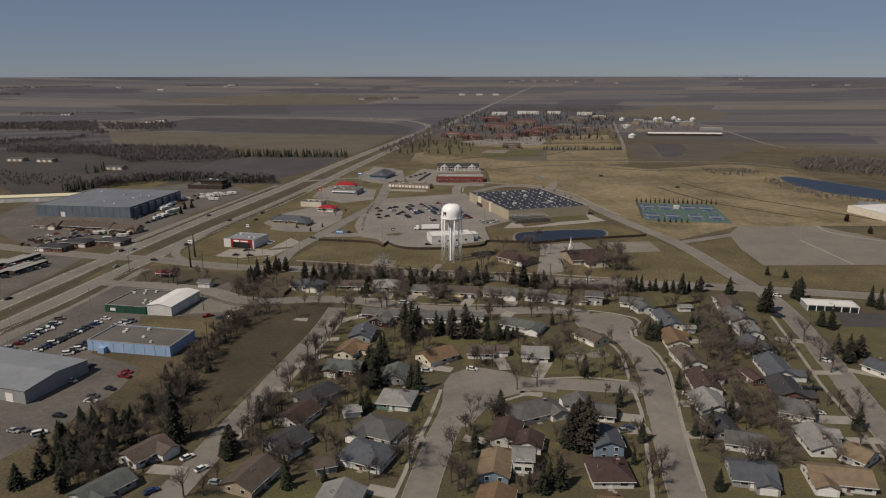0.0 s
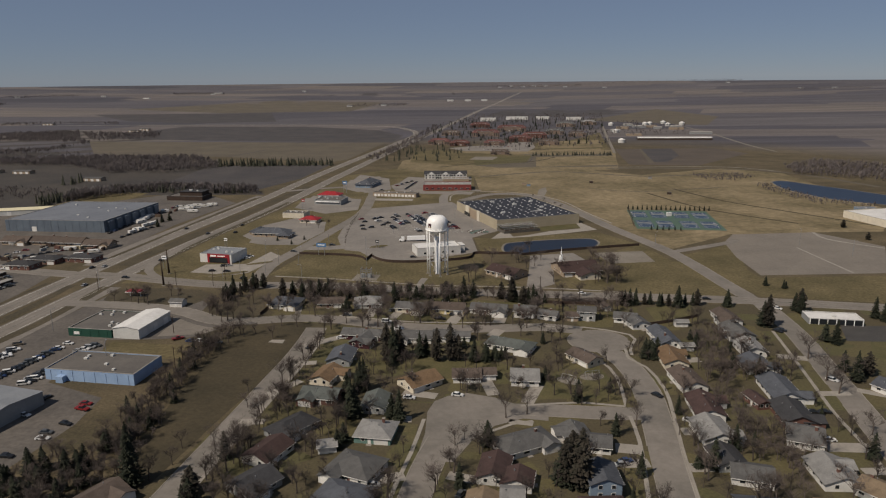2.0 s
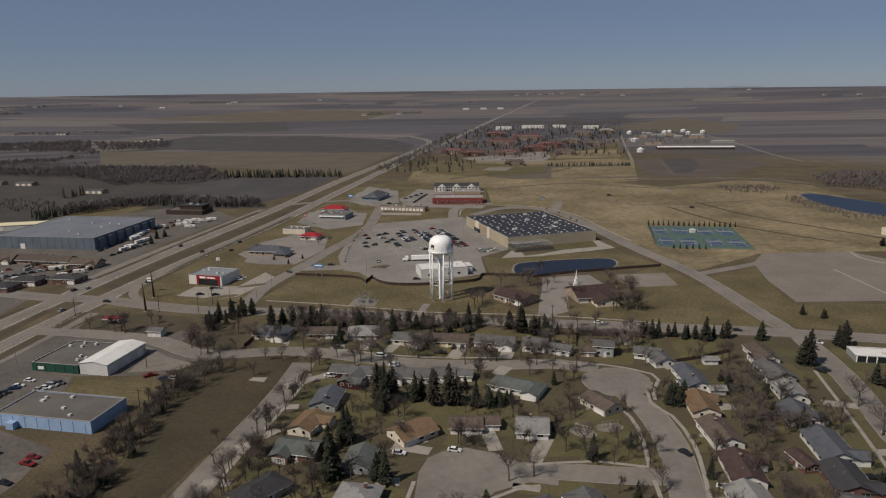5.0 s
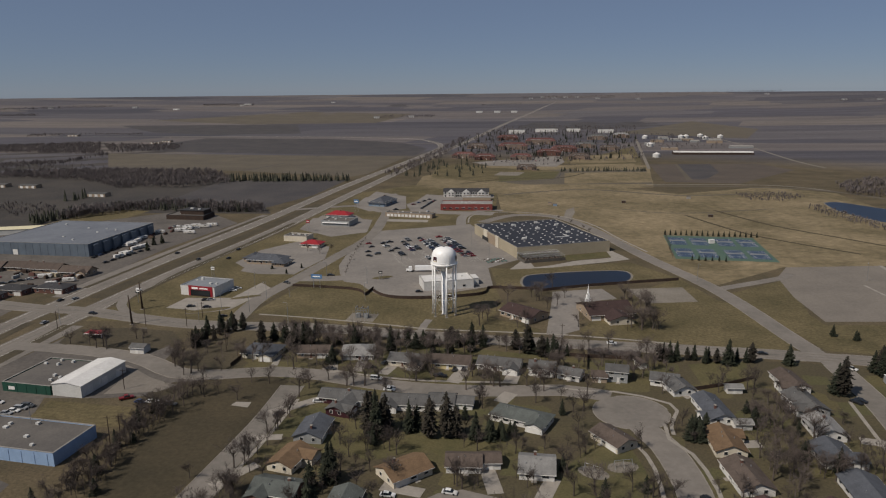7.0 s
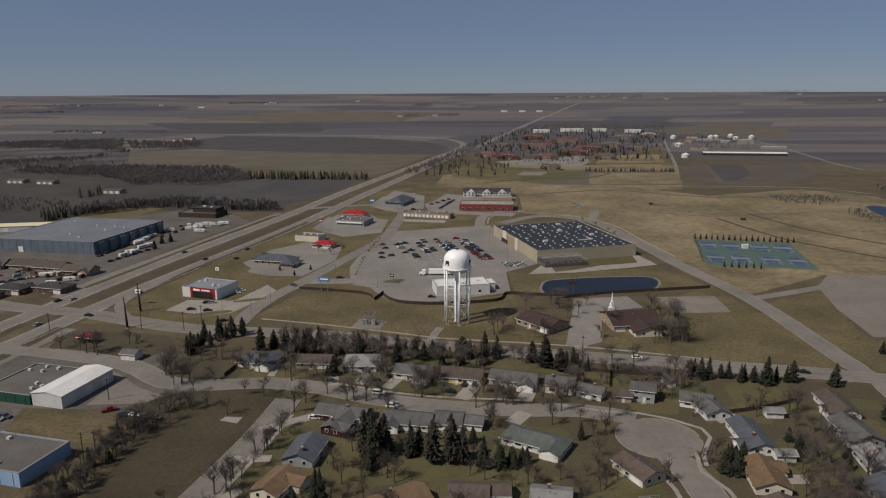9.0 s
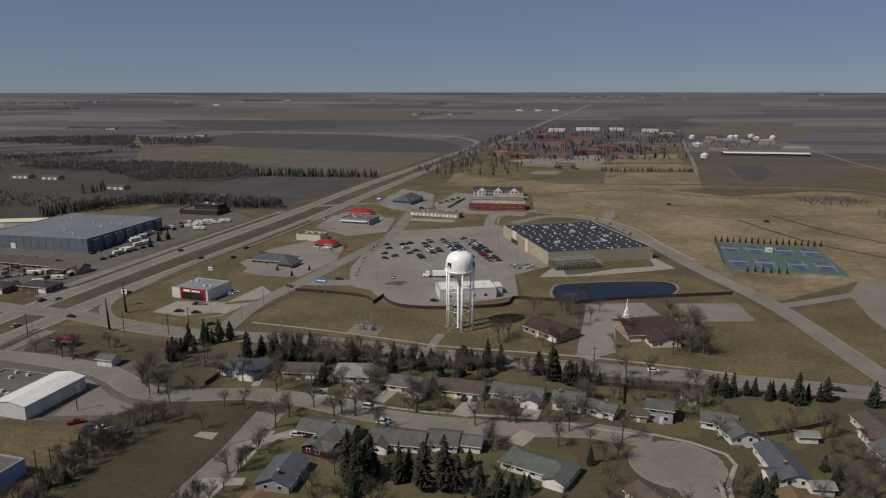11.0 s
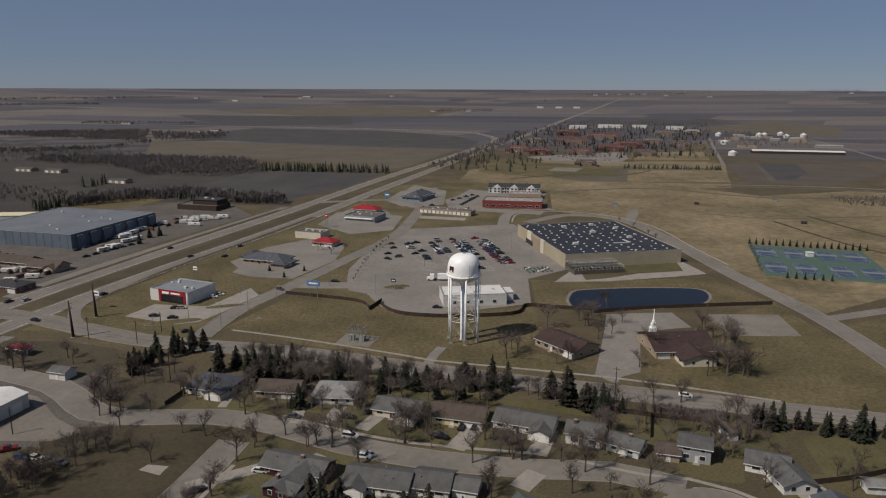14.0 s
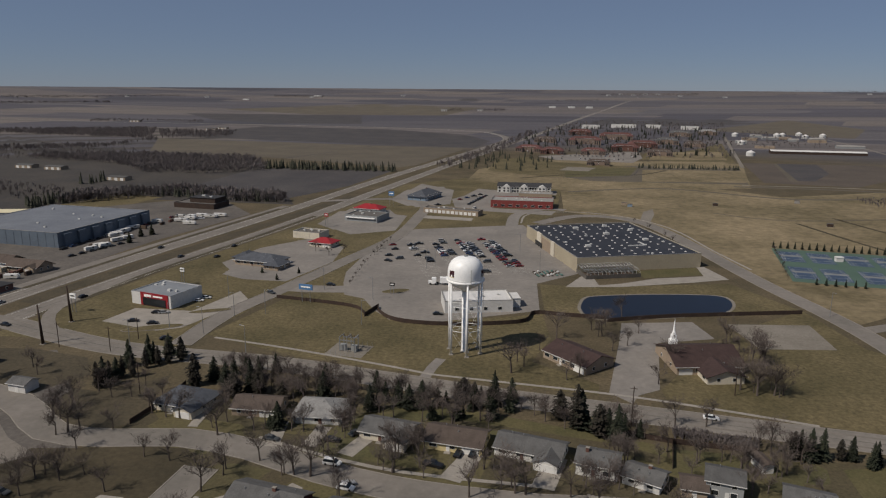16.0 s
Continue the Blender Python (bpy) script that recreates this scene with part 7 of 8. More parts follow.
shed_building("farm_shed", 2050.4, 3002.7, 5, 22, 12, 6, W_GREY, ROOF_PALE, "far white farm building on the plain", category="barn")
shed_building("farm_shed", -255.8, 2291.4, 5, 22, 12, 6, W_GREY, ROOF_PALE, "far white farm building on the plain", category="barn")
shed_building("farm_shed", -127.9, 2329, 5, 22, 12, 6, W_GREY, ROOF_PALE, "far white farm building on the plain", category="barn")
shed_building("farm_shed", 1830.6, 3704.7, 5, 22, 12, 6, W_GREY, ROOF_PALE, "far white farm building on the plain", category="barn")
shed_building("farm_shed", -1020.1, 3214, 5, 22, 12, 6, W_GREY, ROOF_PALE, "far white farm building on the plain", category="barn")
shed_building("farm_shed", -1821.1, 2918.7, 5, 22, 12, 6, W_GREY, ROOF_PALE, "far white farm building on the plain", category="barn")
shed_building("farm_shed", -1475.5, 3018, 5, 22, 12, 6, W_GREY, ROOF_PALE, "far white farm building on the plain", category="barn")
shed_building("farm_shed", -603.6, 3481.6, 5, 22, 12, 6, W_GREY, ROOF_PALE, "far white farm building on the plain", category="barn")
shed_building("farm_shed", 1049.2, 3515.2, 5, 22, 12, 6, W_GREY, ROOF_PALE, "far white farm building on the plain", category="barn")

# ---- trees ----
bare_trees([(-119.3, -65.7, 9.2), (-109.5, -73.4, 13.3), (-101.1, -82.2, 7.7), (-97.5, -70.2, 8.1), (-80.5, -83.6, 7.2), (-72.6, -84.7, 9.1), (-81.6, -61, 11.1), (-65.7, -69.7, 14.1), (-57.7, -97.9, 12.4), (-55.8, -87, 9.0), (-48.5, -81.8, 9.2), (-37.2, -87.5, 11.3), (-101.1, -95.3, 7.3), (-95.7, -97.3, 7.9), (-81.4, -100.7, 7.8), (-90.9, -94.1, 6.5), (-104.8, -99.7, 7.1), (-117.1, -45.9, 10.4), (-104.9, -94.4, 7.3)])
bare_trees([(-49.7, -34.3, 7.1), (-37.1, -34.1, 7.7), (-44, -33.6, 7.1), (-31.3, -34.2, 7.0), (-26.6, -33.7, 7.1), (-12.4, -75.9, 10.9), (-27.7, -83.6, 8.2), (8.9, -92.3, 10.8), (22.8, -89.4, 11.6), (33.9, -89.2, 9.2), (18.2, -13.7, 12.7), (35.9, 22.9, 19.0), (42, -13.2, 9.5), (54.4, 28.6, 15.7), (65.8, 53.9, 10.9), (69.9, 34, 7.4), (76.4, -1.2, 11.9), (68.4, -17.1, 8.2), (67.6, -48, 10.0), (76.9, -46.9, 9.2), (102.5, 25.1, 11.8), (95.1, -18.4, 18.1), (99.3, -22.3, 17.8), (104.9, -21.6, 15.9), (105.2, 2.4, 13.1), (1.4, -58, 12.6), (9.4, -51.6, 10.2), (62.1, -63.7, 10.3)])
bare_trees([(-67.8, -151.2, 10.9), (-69.8, -183, 10.6), (-73.3, -215.5, 15.7), (-81.6, -198.9, 7.8), (-63.1, -126.9, 9.7), (-59.3, -109.8, 7.9), (-55.3, -89.9, 8.6), (-76.9, -171.5, 6.8), (101.7, -160.5, 10.2), (93.6, -187.3, 11.7), (127.3, -135.4, 11.0), (137.9, -105.2, 8.9), (106.9, -166.4, 8.8), (120.8, -161, 10.2), (154.6, -139.6, 14.9), (149.5, -161.7, 15.2), (147.8, -173.1, 14.7), (140.1, -204.7, 10.0), (74.1, -225, 9.3), (95.9, -201.4, 11.2), (102.2, -210.1, 10.9), (88, -171.5, 9.8), (75.2, -200.8, 6.7), (73.7, -228.6, 10.2), (80.1, -245.2, 13.3)])
bare_trees([(54.8, -243, 8.7), (62.7, -193.7, 9.2), (26, -183, 10.6), (45.3, -167.6, 11.2), (-2.7, -220, 10.8), (-8.8, -229.9, 11.0), (-8, -251.7, 12.9), (-1.3, -203.2, 7.8), (-15.1, -160.3, 8.8), (-22.5, -229.5, 9.0), (-87.2, -252.4, 10.9), (109.5, -242.9, 9.7), (110.6, -233, 8.0), (135.2, -161.4, 10.2), (119.9, -128.1, 11.2), (107.9, -134.9, 8.2), (-11.9, -74.4, 9.5), (20.2, -89.2, 10.8), (-32.7, -87.8, 12.3), (40.1, -94.1, 10.6), (56.6, -98.9, 10.5), (5.5, -163.8, 10.0), (18, -185.3, 11.7), (161.5, -162.1, 10.2), (85.9, -242.3, 11.6)])
bare_trees([(-166, -42, 11), (-160, -44, 10.5), (-163.5, -40, 12), (-171, -38, 9), (-146, -36, 8), (-181, -37, 8), (-152, -30, 8.5), (-122, -60, 9), (-119, -57, 10), (-123, -52, 8), (-117, -66, 9), (-110, -50, 7.5), (-104, -40, 8)])
spruces([(-117.9, -41.5, 10.5), (-117.4, -34.8, 7.5), (-118.4, -24.9, 10.3), (-113, -21, 11.3), (-109.6, -12.8, 8.5), (-104, -14.3, 8.2), (-87.8, -37.7, 11.6), (-83.2, -32.4, 8.7), (-77.4, -36.4, 8.5), (-71.1, -44.5, 8.3), (-67.3, -39.7, 11.4), (-63.7, -41.4, 9.3), (-55.2, -43.8, 5.9), (-49.8, -63.6, 8.7), (-52.2, -63.5, 4.5), (-42.3, -40.9, 9.3), (-25.2, -49, 8.9), (-17.1, -44, 8.5), (-13.3, -45.6, 8.1), (-9.7, -45.1, 9.0), (-5.2, -52.3, 6.0), (-4.7, -42.5, 6.2), (2.1, -51.4, 6.9), (3.2, -39.4, 8.6)])
spruces([(6.6, -34.8, 5.4), (13.2, -40.2, 11.9), (18.6, -37.5, 8.6), (12.7, -50.1, 7.8), (33.3, -47.5, 9.7), (38.1, -52.7, 14.1), (44.2, -56.8, 10.1), (49, -59.6, 11.7)])
for i in range(13):
    plant(SPRUCE if i % 4 else BROWNED, 94 + 3.4 * i + TREE_RNG.uniform(-1.8, 1.8), -61.5 - 0.13 * 3.4 * i + TREE_RNG.uniform(-2.5, 1.8), TREE_RNG.uniform(6, 12), TREE_RNG, TREE_RNG.uniform(0.75, 1.1))
bare_trees([(90.5, -62, 12), (93, -64, 11), (87.5, -61, 9), (97, -66, 9)])
spruces([(-26.8, -129.6, 16.8), (-23.7, -131.6, 18.1), (-20.9, -125.7, 13.7), (-12.3, -127.8, 12.5), (-4.9, -131.8, 15.0), (0.9, -131.9, 17.1), (4.3, -131.9, 11.9), (11, -133.9, 10.8), (15.8, -133.9, 8.3), (20.1, -132.1, 6.7), (24.6, -131.3, 5.9), (-35.8, -159.4, 13.7), (-40.6, -164.4, 10.2), (85.2, -134.6, 9.7), (88, -135.7, 8.2), (112.8, -114.3, 5.4), (111.6, -124.1, 7.5), (156.5, -100.6, 16.6), (184.1, -79.7, 12.9), (117.1, -148.5, 6.9)])
spruces([(-34.5, -159.8, 13.9), (-37.7, -182.3, 15.7), (-20.1, -185.3, 12.2), (-38.6, -198.7, 7.2), (-40.3, -203, 7.1), (9.4, -204.3, 9.3), (30.2, -229.2, 16.1), (34.2, -231.7, 20.2), (34, -220.2, 13.5), (22.1, -250.3, 10.6), (16.6, -253, 8.7), (-100.4, -221.1, 20.7), (-79.7, -232.1, 8.7), (-110.3, -198.1, 7.8), (-138.1, -246, 7.8), (-134.6, -240.2, 8.0), (-128.4, -237.3, 8.1), (-127.4, -228.5, 7.0), (-126.5, -221.5, 7.2), (-123.6, -248.7, 7.4), (156.8, -98.9, 14.8), (183.3, -81.5, 11.7), (176.3, -123.7, 11.9), (173.5, -119.8, 9.2)])
spruces([(160.8, -163.2, 13.2), (169.2, -157.4, 10.3), (161.9, -152.9, 9.2), (215.7, -91.6, 11.4), (217.6, -96.1, 11.3), (78.1, -222.1, 10.8), (88.6, -132.3, 8.0), (92.4, -128.8, 7.5), (189, -33.4, 6.0), (196.6, -39.6, 5.6), (73.7, -221.2, 6.3), (-25.9, -124.3, 12.6), (-21.9, -125.8, 12.2), (7.8, -117.7, 5.7), (150.7, -68.8, 9.7)])
THICKET = [(-105, -101.7), (-105.9, -124.1), (-108.7, -157.3), (-106.7, -200.8), (-105.5, -228.4), (-105.8, -246.4), (-124.7, -245.8), (-122.3, -213.9), (-120.9, -180.3), (-118.6, -148.2), (-114.1, -103.7)]
PARKEDGE = [(-106.4, -113.2), (-110.7, -136), (-110, -186.8), (-106.8, -186.8), (-106.3, -142.7), (-102.9, -116.3)]
ROADSIDE = [(-90.1, -17), (-58.9, -21), (-19.9, -33.7), (17.7, -41.7), (51.8, -48.9), (66.1, -51.7), (64.7, -58.6), (34.7, -53.9), (-6.9, -46), (-36.6, -43.6), (-76, -39.9)]
CHURCHYARD = [(107.4, 38.9), (116.9, 33.4), (110.6, -20.9), (89.4, -32), (92.4, -4.4)]
COLUMN = [(113.8, -104.6), (139.4, -101.9), (136.4, -135.7), (125.5, -193), (109.7, -233), (79.1, -251.2), (84.3, -211.7)]
PARKSIDE = [(-62.3, -108.1), (-54.8, -100.2), (-62.5, -162), (-57.3, -197.3), (-63.1, -247.4), (-78.1, -228.1), (-75.9, -196.8)]
YARD = [(-84.9, -155.6), (-60.9, -96.6), (-26.6, -97.5), (52.9, -103), (115.8, -87.2), (146.4, -105.4), (138.6, -172.9), (131.2, -233.6), (115, -258.3), (-110.6, -252.4)]
BLOCK = [(-105.1, -47.9), (-53.7, -37.1), (49.5, -65.3), (92.9, -66), (102.2, -81.5), (-28.3, -97.3), (-71.6, -77)]
GREENS = [(-46.5, -130.9), (52.1, -133.4), (103.9, -104.3), (135.1, -135.6), (119, -252.2), (113.6, -260.5), (-90.3, -255.1), (-81.9, -213.3)]
plant(BARE, 105.2, 276.5, 6, TREE_RNG, 0.9)
plant(BARE, 112.4, 256.2, 6, TREE_RNG, 0.9)
plant(BARE, 118.4, 229.9, 6, TREE_RNG, 0.9)
plant(BARE, 120.4, 214.2, 6, TREE_RNG, 0.9)
plant(BARE, 88.7, 256.9, 6, TREE_RNG, 0.9)
plant(BARE, 50.8, 35.4, 9, TREE_RNG, 1.3)
plant(BARE, 52.8, 27.9, 9, TREE_RNG, 1.3)
plant(BARE, 57.3, 40.8, 9, TREE_RNG, 1.3)
plant(BARE, 20.2, -3, 9, TREE_RNG, 1.3)
plant(BARE, 22.7, -7.7, 9, TREE_RNG, 1.3)
plant(BARE, 37.4, -17.3, 9, TREE_RNG, 1.3)
plant(BARE, 63.1, 18.7, 9, TREE_RNG, 1.3)
plant(BARE, 56.6, 12.5, 9, TREE_RNG, 1.3)
plant(BARE, 28.6, 9.6, 9, TREE_RNG, 1.3)
GROVE = "leafless grey-brown trees crowding the gardens"
grove(scattered(YARD, 250, TREE_RNG, 1.2), 5, 10.5, 1.15, GROVE)
for x, y in scattered(YARD, 26, TREE_RNG, 2.0):
    plant(SPRUCE, x, y, TREE_RNG.uniform(4, 10), TREE_RNG, 0.95)
grove(scattered(BLOCK, 110, TREE_RNG, 1.2), 6, 10.5, 1.2, "leafless trees between the houses behind the spruce row")
for x, y in scattered(ROADSIDE, 60, TREE_RNG, 0.5):
    plant(BARE, x, y, TREE_RNG.uniform(6, 10), TREE_RNG, 1.0)
for x, y in scattered(ROADSIDE, 22, TREE_RNG, 0.5):
    plant(SPRUCE, x, y, TREE_RNG.uniform(4, 8), TREE_RNG, 1.1)
for x, y in scattered(CHURCHYARD, 22, TREE_RNG, 0.5):
    plant(BARE, x, y, TREE_RNG.uniform(6, 10), TREE_RNG, 1.4)
grove(scattered(THICKET, 200, TREE_RNG, 0.5), 3.5, 8, 1.3, "tangled bare thicket along the yard's edge")
for x, y in scattered(THICKET, 14, TREE_RNG, 0.5):
    plant(SPRUCE, x, y, TREE_RNG.uniform(4, 8), TREE_RNG, 1.0)
for x, y in scattered(PARKEDGE, 26, TREE_RNG, 0.5):
    plant(BARE, x, y, TREE_RNG.uniform(5, 8), TREE_RNG, 0.7)
for x, y in scattered([(-141, -222), (-137.7, -210), (-125.1, -204), (-112, -214), (-110, -240), (-140, -245)], 26, TREE_RNG, 0.5):
    plant(SPRUCE, x, y, TREE_RNG.uniform(5, 9.5), TREE_RNG, 1.15)
spruces([(-108.3, -182.2, 6.0), (-105.7, -165.7, 5.5), (-80.9, -227.0, 9), (-112.5, -190, 7), (-116.5, -201.0, 7.5)])
grove(scattered([(-138, -200), (-116, -196), (-108, -160), (-104, -170), (-103, -235), (-140, -240)], 70, TREE_RNG, 0.5), 4, 8, 1.3, "dense bare undergrowth at the yard's edge")
grove(scattered(COLUMN, 62, TREE_RNG, 0.6), 5.5, 9.5, 1.25, "brown bare trees filling the gardens between two rows of houses")
grove(scattered(PARKSIDE, 60, TREE_RNG, 0.6), 6, 9.5, 1.2, "brown bare trees in the gardens beside the park street")
grove(scattered(ROADSIDE, 70, TREE_RNG, 0.3), 5, 9, 1.1, "leafless trees filling the row along the road")

# ---- woods ----
woods("woodland", [(-1146.9, 1095.3), (-1075.6, 1133.3), (-787.8, 1249.1), (-644.8, 948.9), (-651.9, 850), (-796.8, 776.8), (-862.5, 763.1), (-760, 720), (-640, 800), (-640, 985)], 1900, 9, WOODS, "leafless grey-brown woodland", seed=1)
woods("woodland", [(-765.5, 1217), (-577.9, 1191.2), (-550.1, 1067.9), (-648.5, 1002.3)], 420, 9, WOODS, "leafless woodland beside the highway bend", seed=27)
woods("woodland", [(-650, 640), (-500, 600), (-413, 515), (-335, 520), (-282.4, 557.3), (-300, 615), (-350, 690), (-520, 715), (-660, 695)], 2300, 8, WOODS, "leafless brown woodland behind the warehouse", seed=2)
woods("scrub", [(-860, 745), (-600, 800), (-530, 760), (-640, 640), (-700, 560), (-590, 470), (-480, 400), (-520, 360), (-700, 480)], 420, 5, WOODS, "scattered leafless scrub on the rough pasture", seed=41)
woods("woodland", [(-590.2, 461.3), (-488.8, 407.4), (-416.8, 378.2), (-386.4, 329.4), (-435.3, 315.3), (-468.8, 316.6)], 200, 6, WOODS, "leafless scrub along the river", seed=4)
woods("spruce_belt", [(-377.8, 273.6), (-367, 301), (-358.2, 327.3), (-367.3, 345.9), (-382.4, 323.5), (-393.3, 291.1)], 90, 9, NEEDLES_HAZED, "dark belt of evergreens behind the warehouse", conifer=True, seed=6)
woods("woodland", [(-368, 295), (-317.8, 340.1), (-284.5, 358.8), (-224.9, 332), (-178.4, 329.9), (-190, 356.6), (-297.6, 385.7), (-374.8, 344.7)], 620, 9, WOODS, "belt of bare trees behind the warehouse", seed=7)
woods("spruce_belt", [(-354.5, 321.4), (-324.8, 352.5), (-226.1, 334.9), (-180.4, 335.7), (-228.6, 353.9), (-335.8, 372.2)], 70, 9, NEEDLES_HAZED, "loose line of evergreens behind the warehouse", conifer=True, seed=8)
woods("spruce_belt", [(-432.4, 416.6), (-417.7, 450.6), (-407.4, 433.8), (-414.9, 406.6)], 12, 11, NEEDLES_HAZED, "small clump of dark evergreens in a farmyard", conifer=True, seed=18)
woods("woodland", [(-1086.5, 1469.6), (-954.1, 1537.6), (-789.4, 1486.7), (-830.4, 1575.5), (-1127.7, 1560.1)], 260, 6, WOODS, "far bare shelter belt", seed=20)
woods("woodland", [(11.8, 808.5), (37.1, 1295.2), (196.6, 1811.3), (557.8, 1710.7), (331.9, 800.4), (185.2, 764)], 1000, 8, WOODS, "bare trees between the campus houses", seed=12)
woods("spruce_belt", [(11.8, 808.5), (37.1, 1295.2), (181.9, 1654.8), (496.1, 1477.2), (336.3, 854.2), (191.8, 804)], 330, 10, NEEDLES, "dark evergreens among the campus houses", conifer=True, seed=13)
woods("spruce_belt", [(-288.9, 573.2), (-127.3, 569.1), (-132, 590), (-290.3, 594)], 140, 11, NEEDLES_HAZED, "dark belt of spruces along a field", conifer=True, seed=5)
woods("woodland", [(472.2, 484.2), (545.2, 532), (599, 481), (579.8, 376.5), (528.9, 342), (452.6, 418.9)], 700, 8, WOODS, "leafless thicket beyond the pond", seed=9)
woods("scrub", [(326, 428), (382, 432), (400, 408), (362, 372), (326, 380)], 260, 3.4, WOODS, "low brown leafless scrub in the grassland", seed=10)
woods("scrub", [(364.8, 346.2), (379, 329.1), (387.8, 234.5), (417, 203.1), (409.6, 191.7), (364.2, 222.5), (354.9, 305.7)], 198, 4, WOODS, "low leafless scrub on the pond bank", seed=11)
woods("woodland", [(380, 973.9), (516.4, 1412.6), (662.8, 1324.5), (542.4, 1008.1)], 132, 8, WOODS, "bare trees among the farm sheds", seed=14)
woods("woodland", [(-69, 617.3), (-7.8, 863), (50.9, 1294.9), (38.8, 1351.7), (-29.1, 922), (-86.9, 632.9)], 286, 8, WOODS, "bare trees along the highway", seed=15)
woods("spruce_belt", [(-69, 617.3), (-7.8, 863), (74.3, 711.2), (56.6, 592.2)], 61, 9, NEEDLES_HAZED, "dark evergreens along the highway", conifer=True, seed=16)
woods("spruce_belt", [(170.3, 674.3), (296, 671.1), (291.5, 654.8), (167.6, 657.9)], 88, 6, NEEDLES_HAZED, "row of young spruces before the campus", conifer=True, seed=17)
woods("woodland", [(-1253.9, 3323.1), (-1003.8, 3372.6), (-965.6, 3223.2), (-1207, 3178.6)], 352, 7, WOODS, "far bare shelter belt", seed=21)
woods("woodland", [(460.4, 3889.8), (1020.6, 3931.1), (953.9, 3646.9), (435.1, 3658.4)], 396, 8, WOODS, "far trees round a village", seed=22)
woods("woodland", [(1767.5, 3106.7), (2252.5, 3021), (2149.2, 2861.4), (1702.2, 2975.5)], 242, 7, WOODS, "far bare shelter belt", seed=23)
woods("woodland", [(-265.3, 2401.6), (-41.5, 2480.3), (-40, 2292.3), (-252.7, 2255.9)], 198, 7, WOODS, "far bare grove", seed=24)
woods("hedge", [(65.3, -55.3), (87.3, -60.6), (89.6, -55.6), (66.3, -50.7)], 330, 2.2, WOODS, "low bare hedge along the road", seed=25)
woods("woodland", [(185.2, 3241.4), (405.2, 3385.1), (377.3, 3129.7), (177, 3091.6)], 132, 6, WOODS, "far bare trees round a farm", seed=26)
woods("woodland", [(-2264.5, 2659.6), (-1631.8, 3125.8), (-1585.4, 3030.1), (-2149.7, 2511.8)], 420, 9, WOODS, "far dark belt of bare woods", seed=31)
woods("woodland", [(-1962.5, 2271), (-1645.1, 2504.1), (-1600, 2428.8), (-1887.6, 2174.7)], 260, 9, WOODS, "far dark belt of bare woods", seed=32)
woods("woodland", [(840.6, 3920.9), (2264, 4444.7), (1982.5, 3855.4), (823.5, 3832.3)], 260, 8, WOODS, "far bare shelter belt", seed=33)

# ---- vehicles, lamps and poles ----
park(-26.2, -64.2, 55, 3)
park(4.6, -72.3, 75, 2)
park(8.7, -71.8, 75, 2)
park(-1.7, -79, -15, 9)
park(-28.6, -81.4, -10, 6)
park(-22.2, -91, 35, 1)
park(-49.4, -70.4, -10, 3)
park(79.6, -41.8, -10, 0)
park(-119.4, 2.9, 40, 2)
park(-143.4, 21.3, 15, 2)
park(-133.8, 19.6, 15, 2)
park(-139.2, 33.4, 15, 2)
park(-136.2, 33.8, 15, 1)
park(-128.8, 52.5, 10, 0)
park(-127.3, 57.2, 10, 0)
park(-193.3, 9.7, -15, 2)
park(-74.8, 86.8, -5, 2)
park(-55.2, 140.7, -20, 2)
park(-15.2, 47.3, 5, 2)
park(-99.8, 69.4, -30, 3)
park(-201, 154.1, 80, 2)
park(-177.9, 133.5, 80, 2)
park(-157, 136.4, 80, 2)
park(-158.1, 164.9, 80, 2)
park(-224.5, 34.7, 78, None)
park(-217.6, 37.6, 78, None)
park(-211.3, -5.4, 78, None)
park(-241.8, -68.4, 78, 2)
park(-185.9, 51.3, 78, 2)
park(-175.3, -101.9, -10, 0)
park(-157.2, -173.6, -20, 0)
park(-156.4, -159.5, 70, 2)
park(-138.2, -169.9, -20, 11)
park(-138.9, -181.2, -20, 2)
park(-138.8, -165.6, -10, 4)
park(-142.6, -187.3, -5, 3)
park(-141.7, -191.5, -5, 0)
park(-147.5, -202.7, -10, 2)
park(-157.4, -213.3, -15, 1)
park(-154.9, -212.6, -15, 3)
park(-147.7, -215.4, 35, 6)
park(-92.8, -231.7, 48, 0)
park(-86.3, -238.4, 48, 0)
park(-97.3, -250, 40, 5)
park(-102.6, -234.1, 20, 2)
park(1.8, -166.5, -15, 0)
park(-16.8, -167.7, -10, 0)
park(-27.2, -225.9, -5, 1)
park(-79.8, -246.1, -10, 1)
park(151.9, -161.8, -52, 0)
park(174.8, -74.5, -50, 0)
park(160.6, -105.8, -50, 2)
park(144.7, -56.2, -8, 2)
park(77.8, -171.3, -55, 2)
park(82.3, -191.8, -30, 0)
park(50.3, -218.7, 10, 1)
park(52.2, -216.8, 10, 5)
park(123.4, -207.7, -5, 0)
park(133.5, -188.3, -10, 2)
park(129.2, -188.2, -10, 2)
park(-1.3, -231.8, 60, 3)
park(-48.9, -102.8, -5, 0)
park(-31.9, -69.1, 0, 2)
park(-126, -98.9, 30, 11)
park(-119, -102.4, -10, 5)
park(-114.6, -102.5, -10, 0)
park(-110.3, -103.5, -10, 0)
park(-106.2, -104.5, -10, 3)
park(-61.9, -113.8, 50, 2)
park(-22.2, -92.4, -10, 0)
park(158.2, -107, -60, 2)
car_row((-201.4, -141.5), (-196.5, -108.5), 14, 20, 0.05)
car_row((-187.4, -142.5), (-177, -107.5), 17, 20, 0.05)
car_row((-172.3, -140.9), (-168.1, -128.4), 7, 20, 0.05)
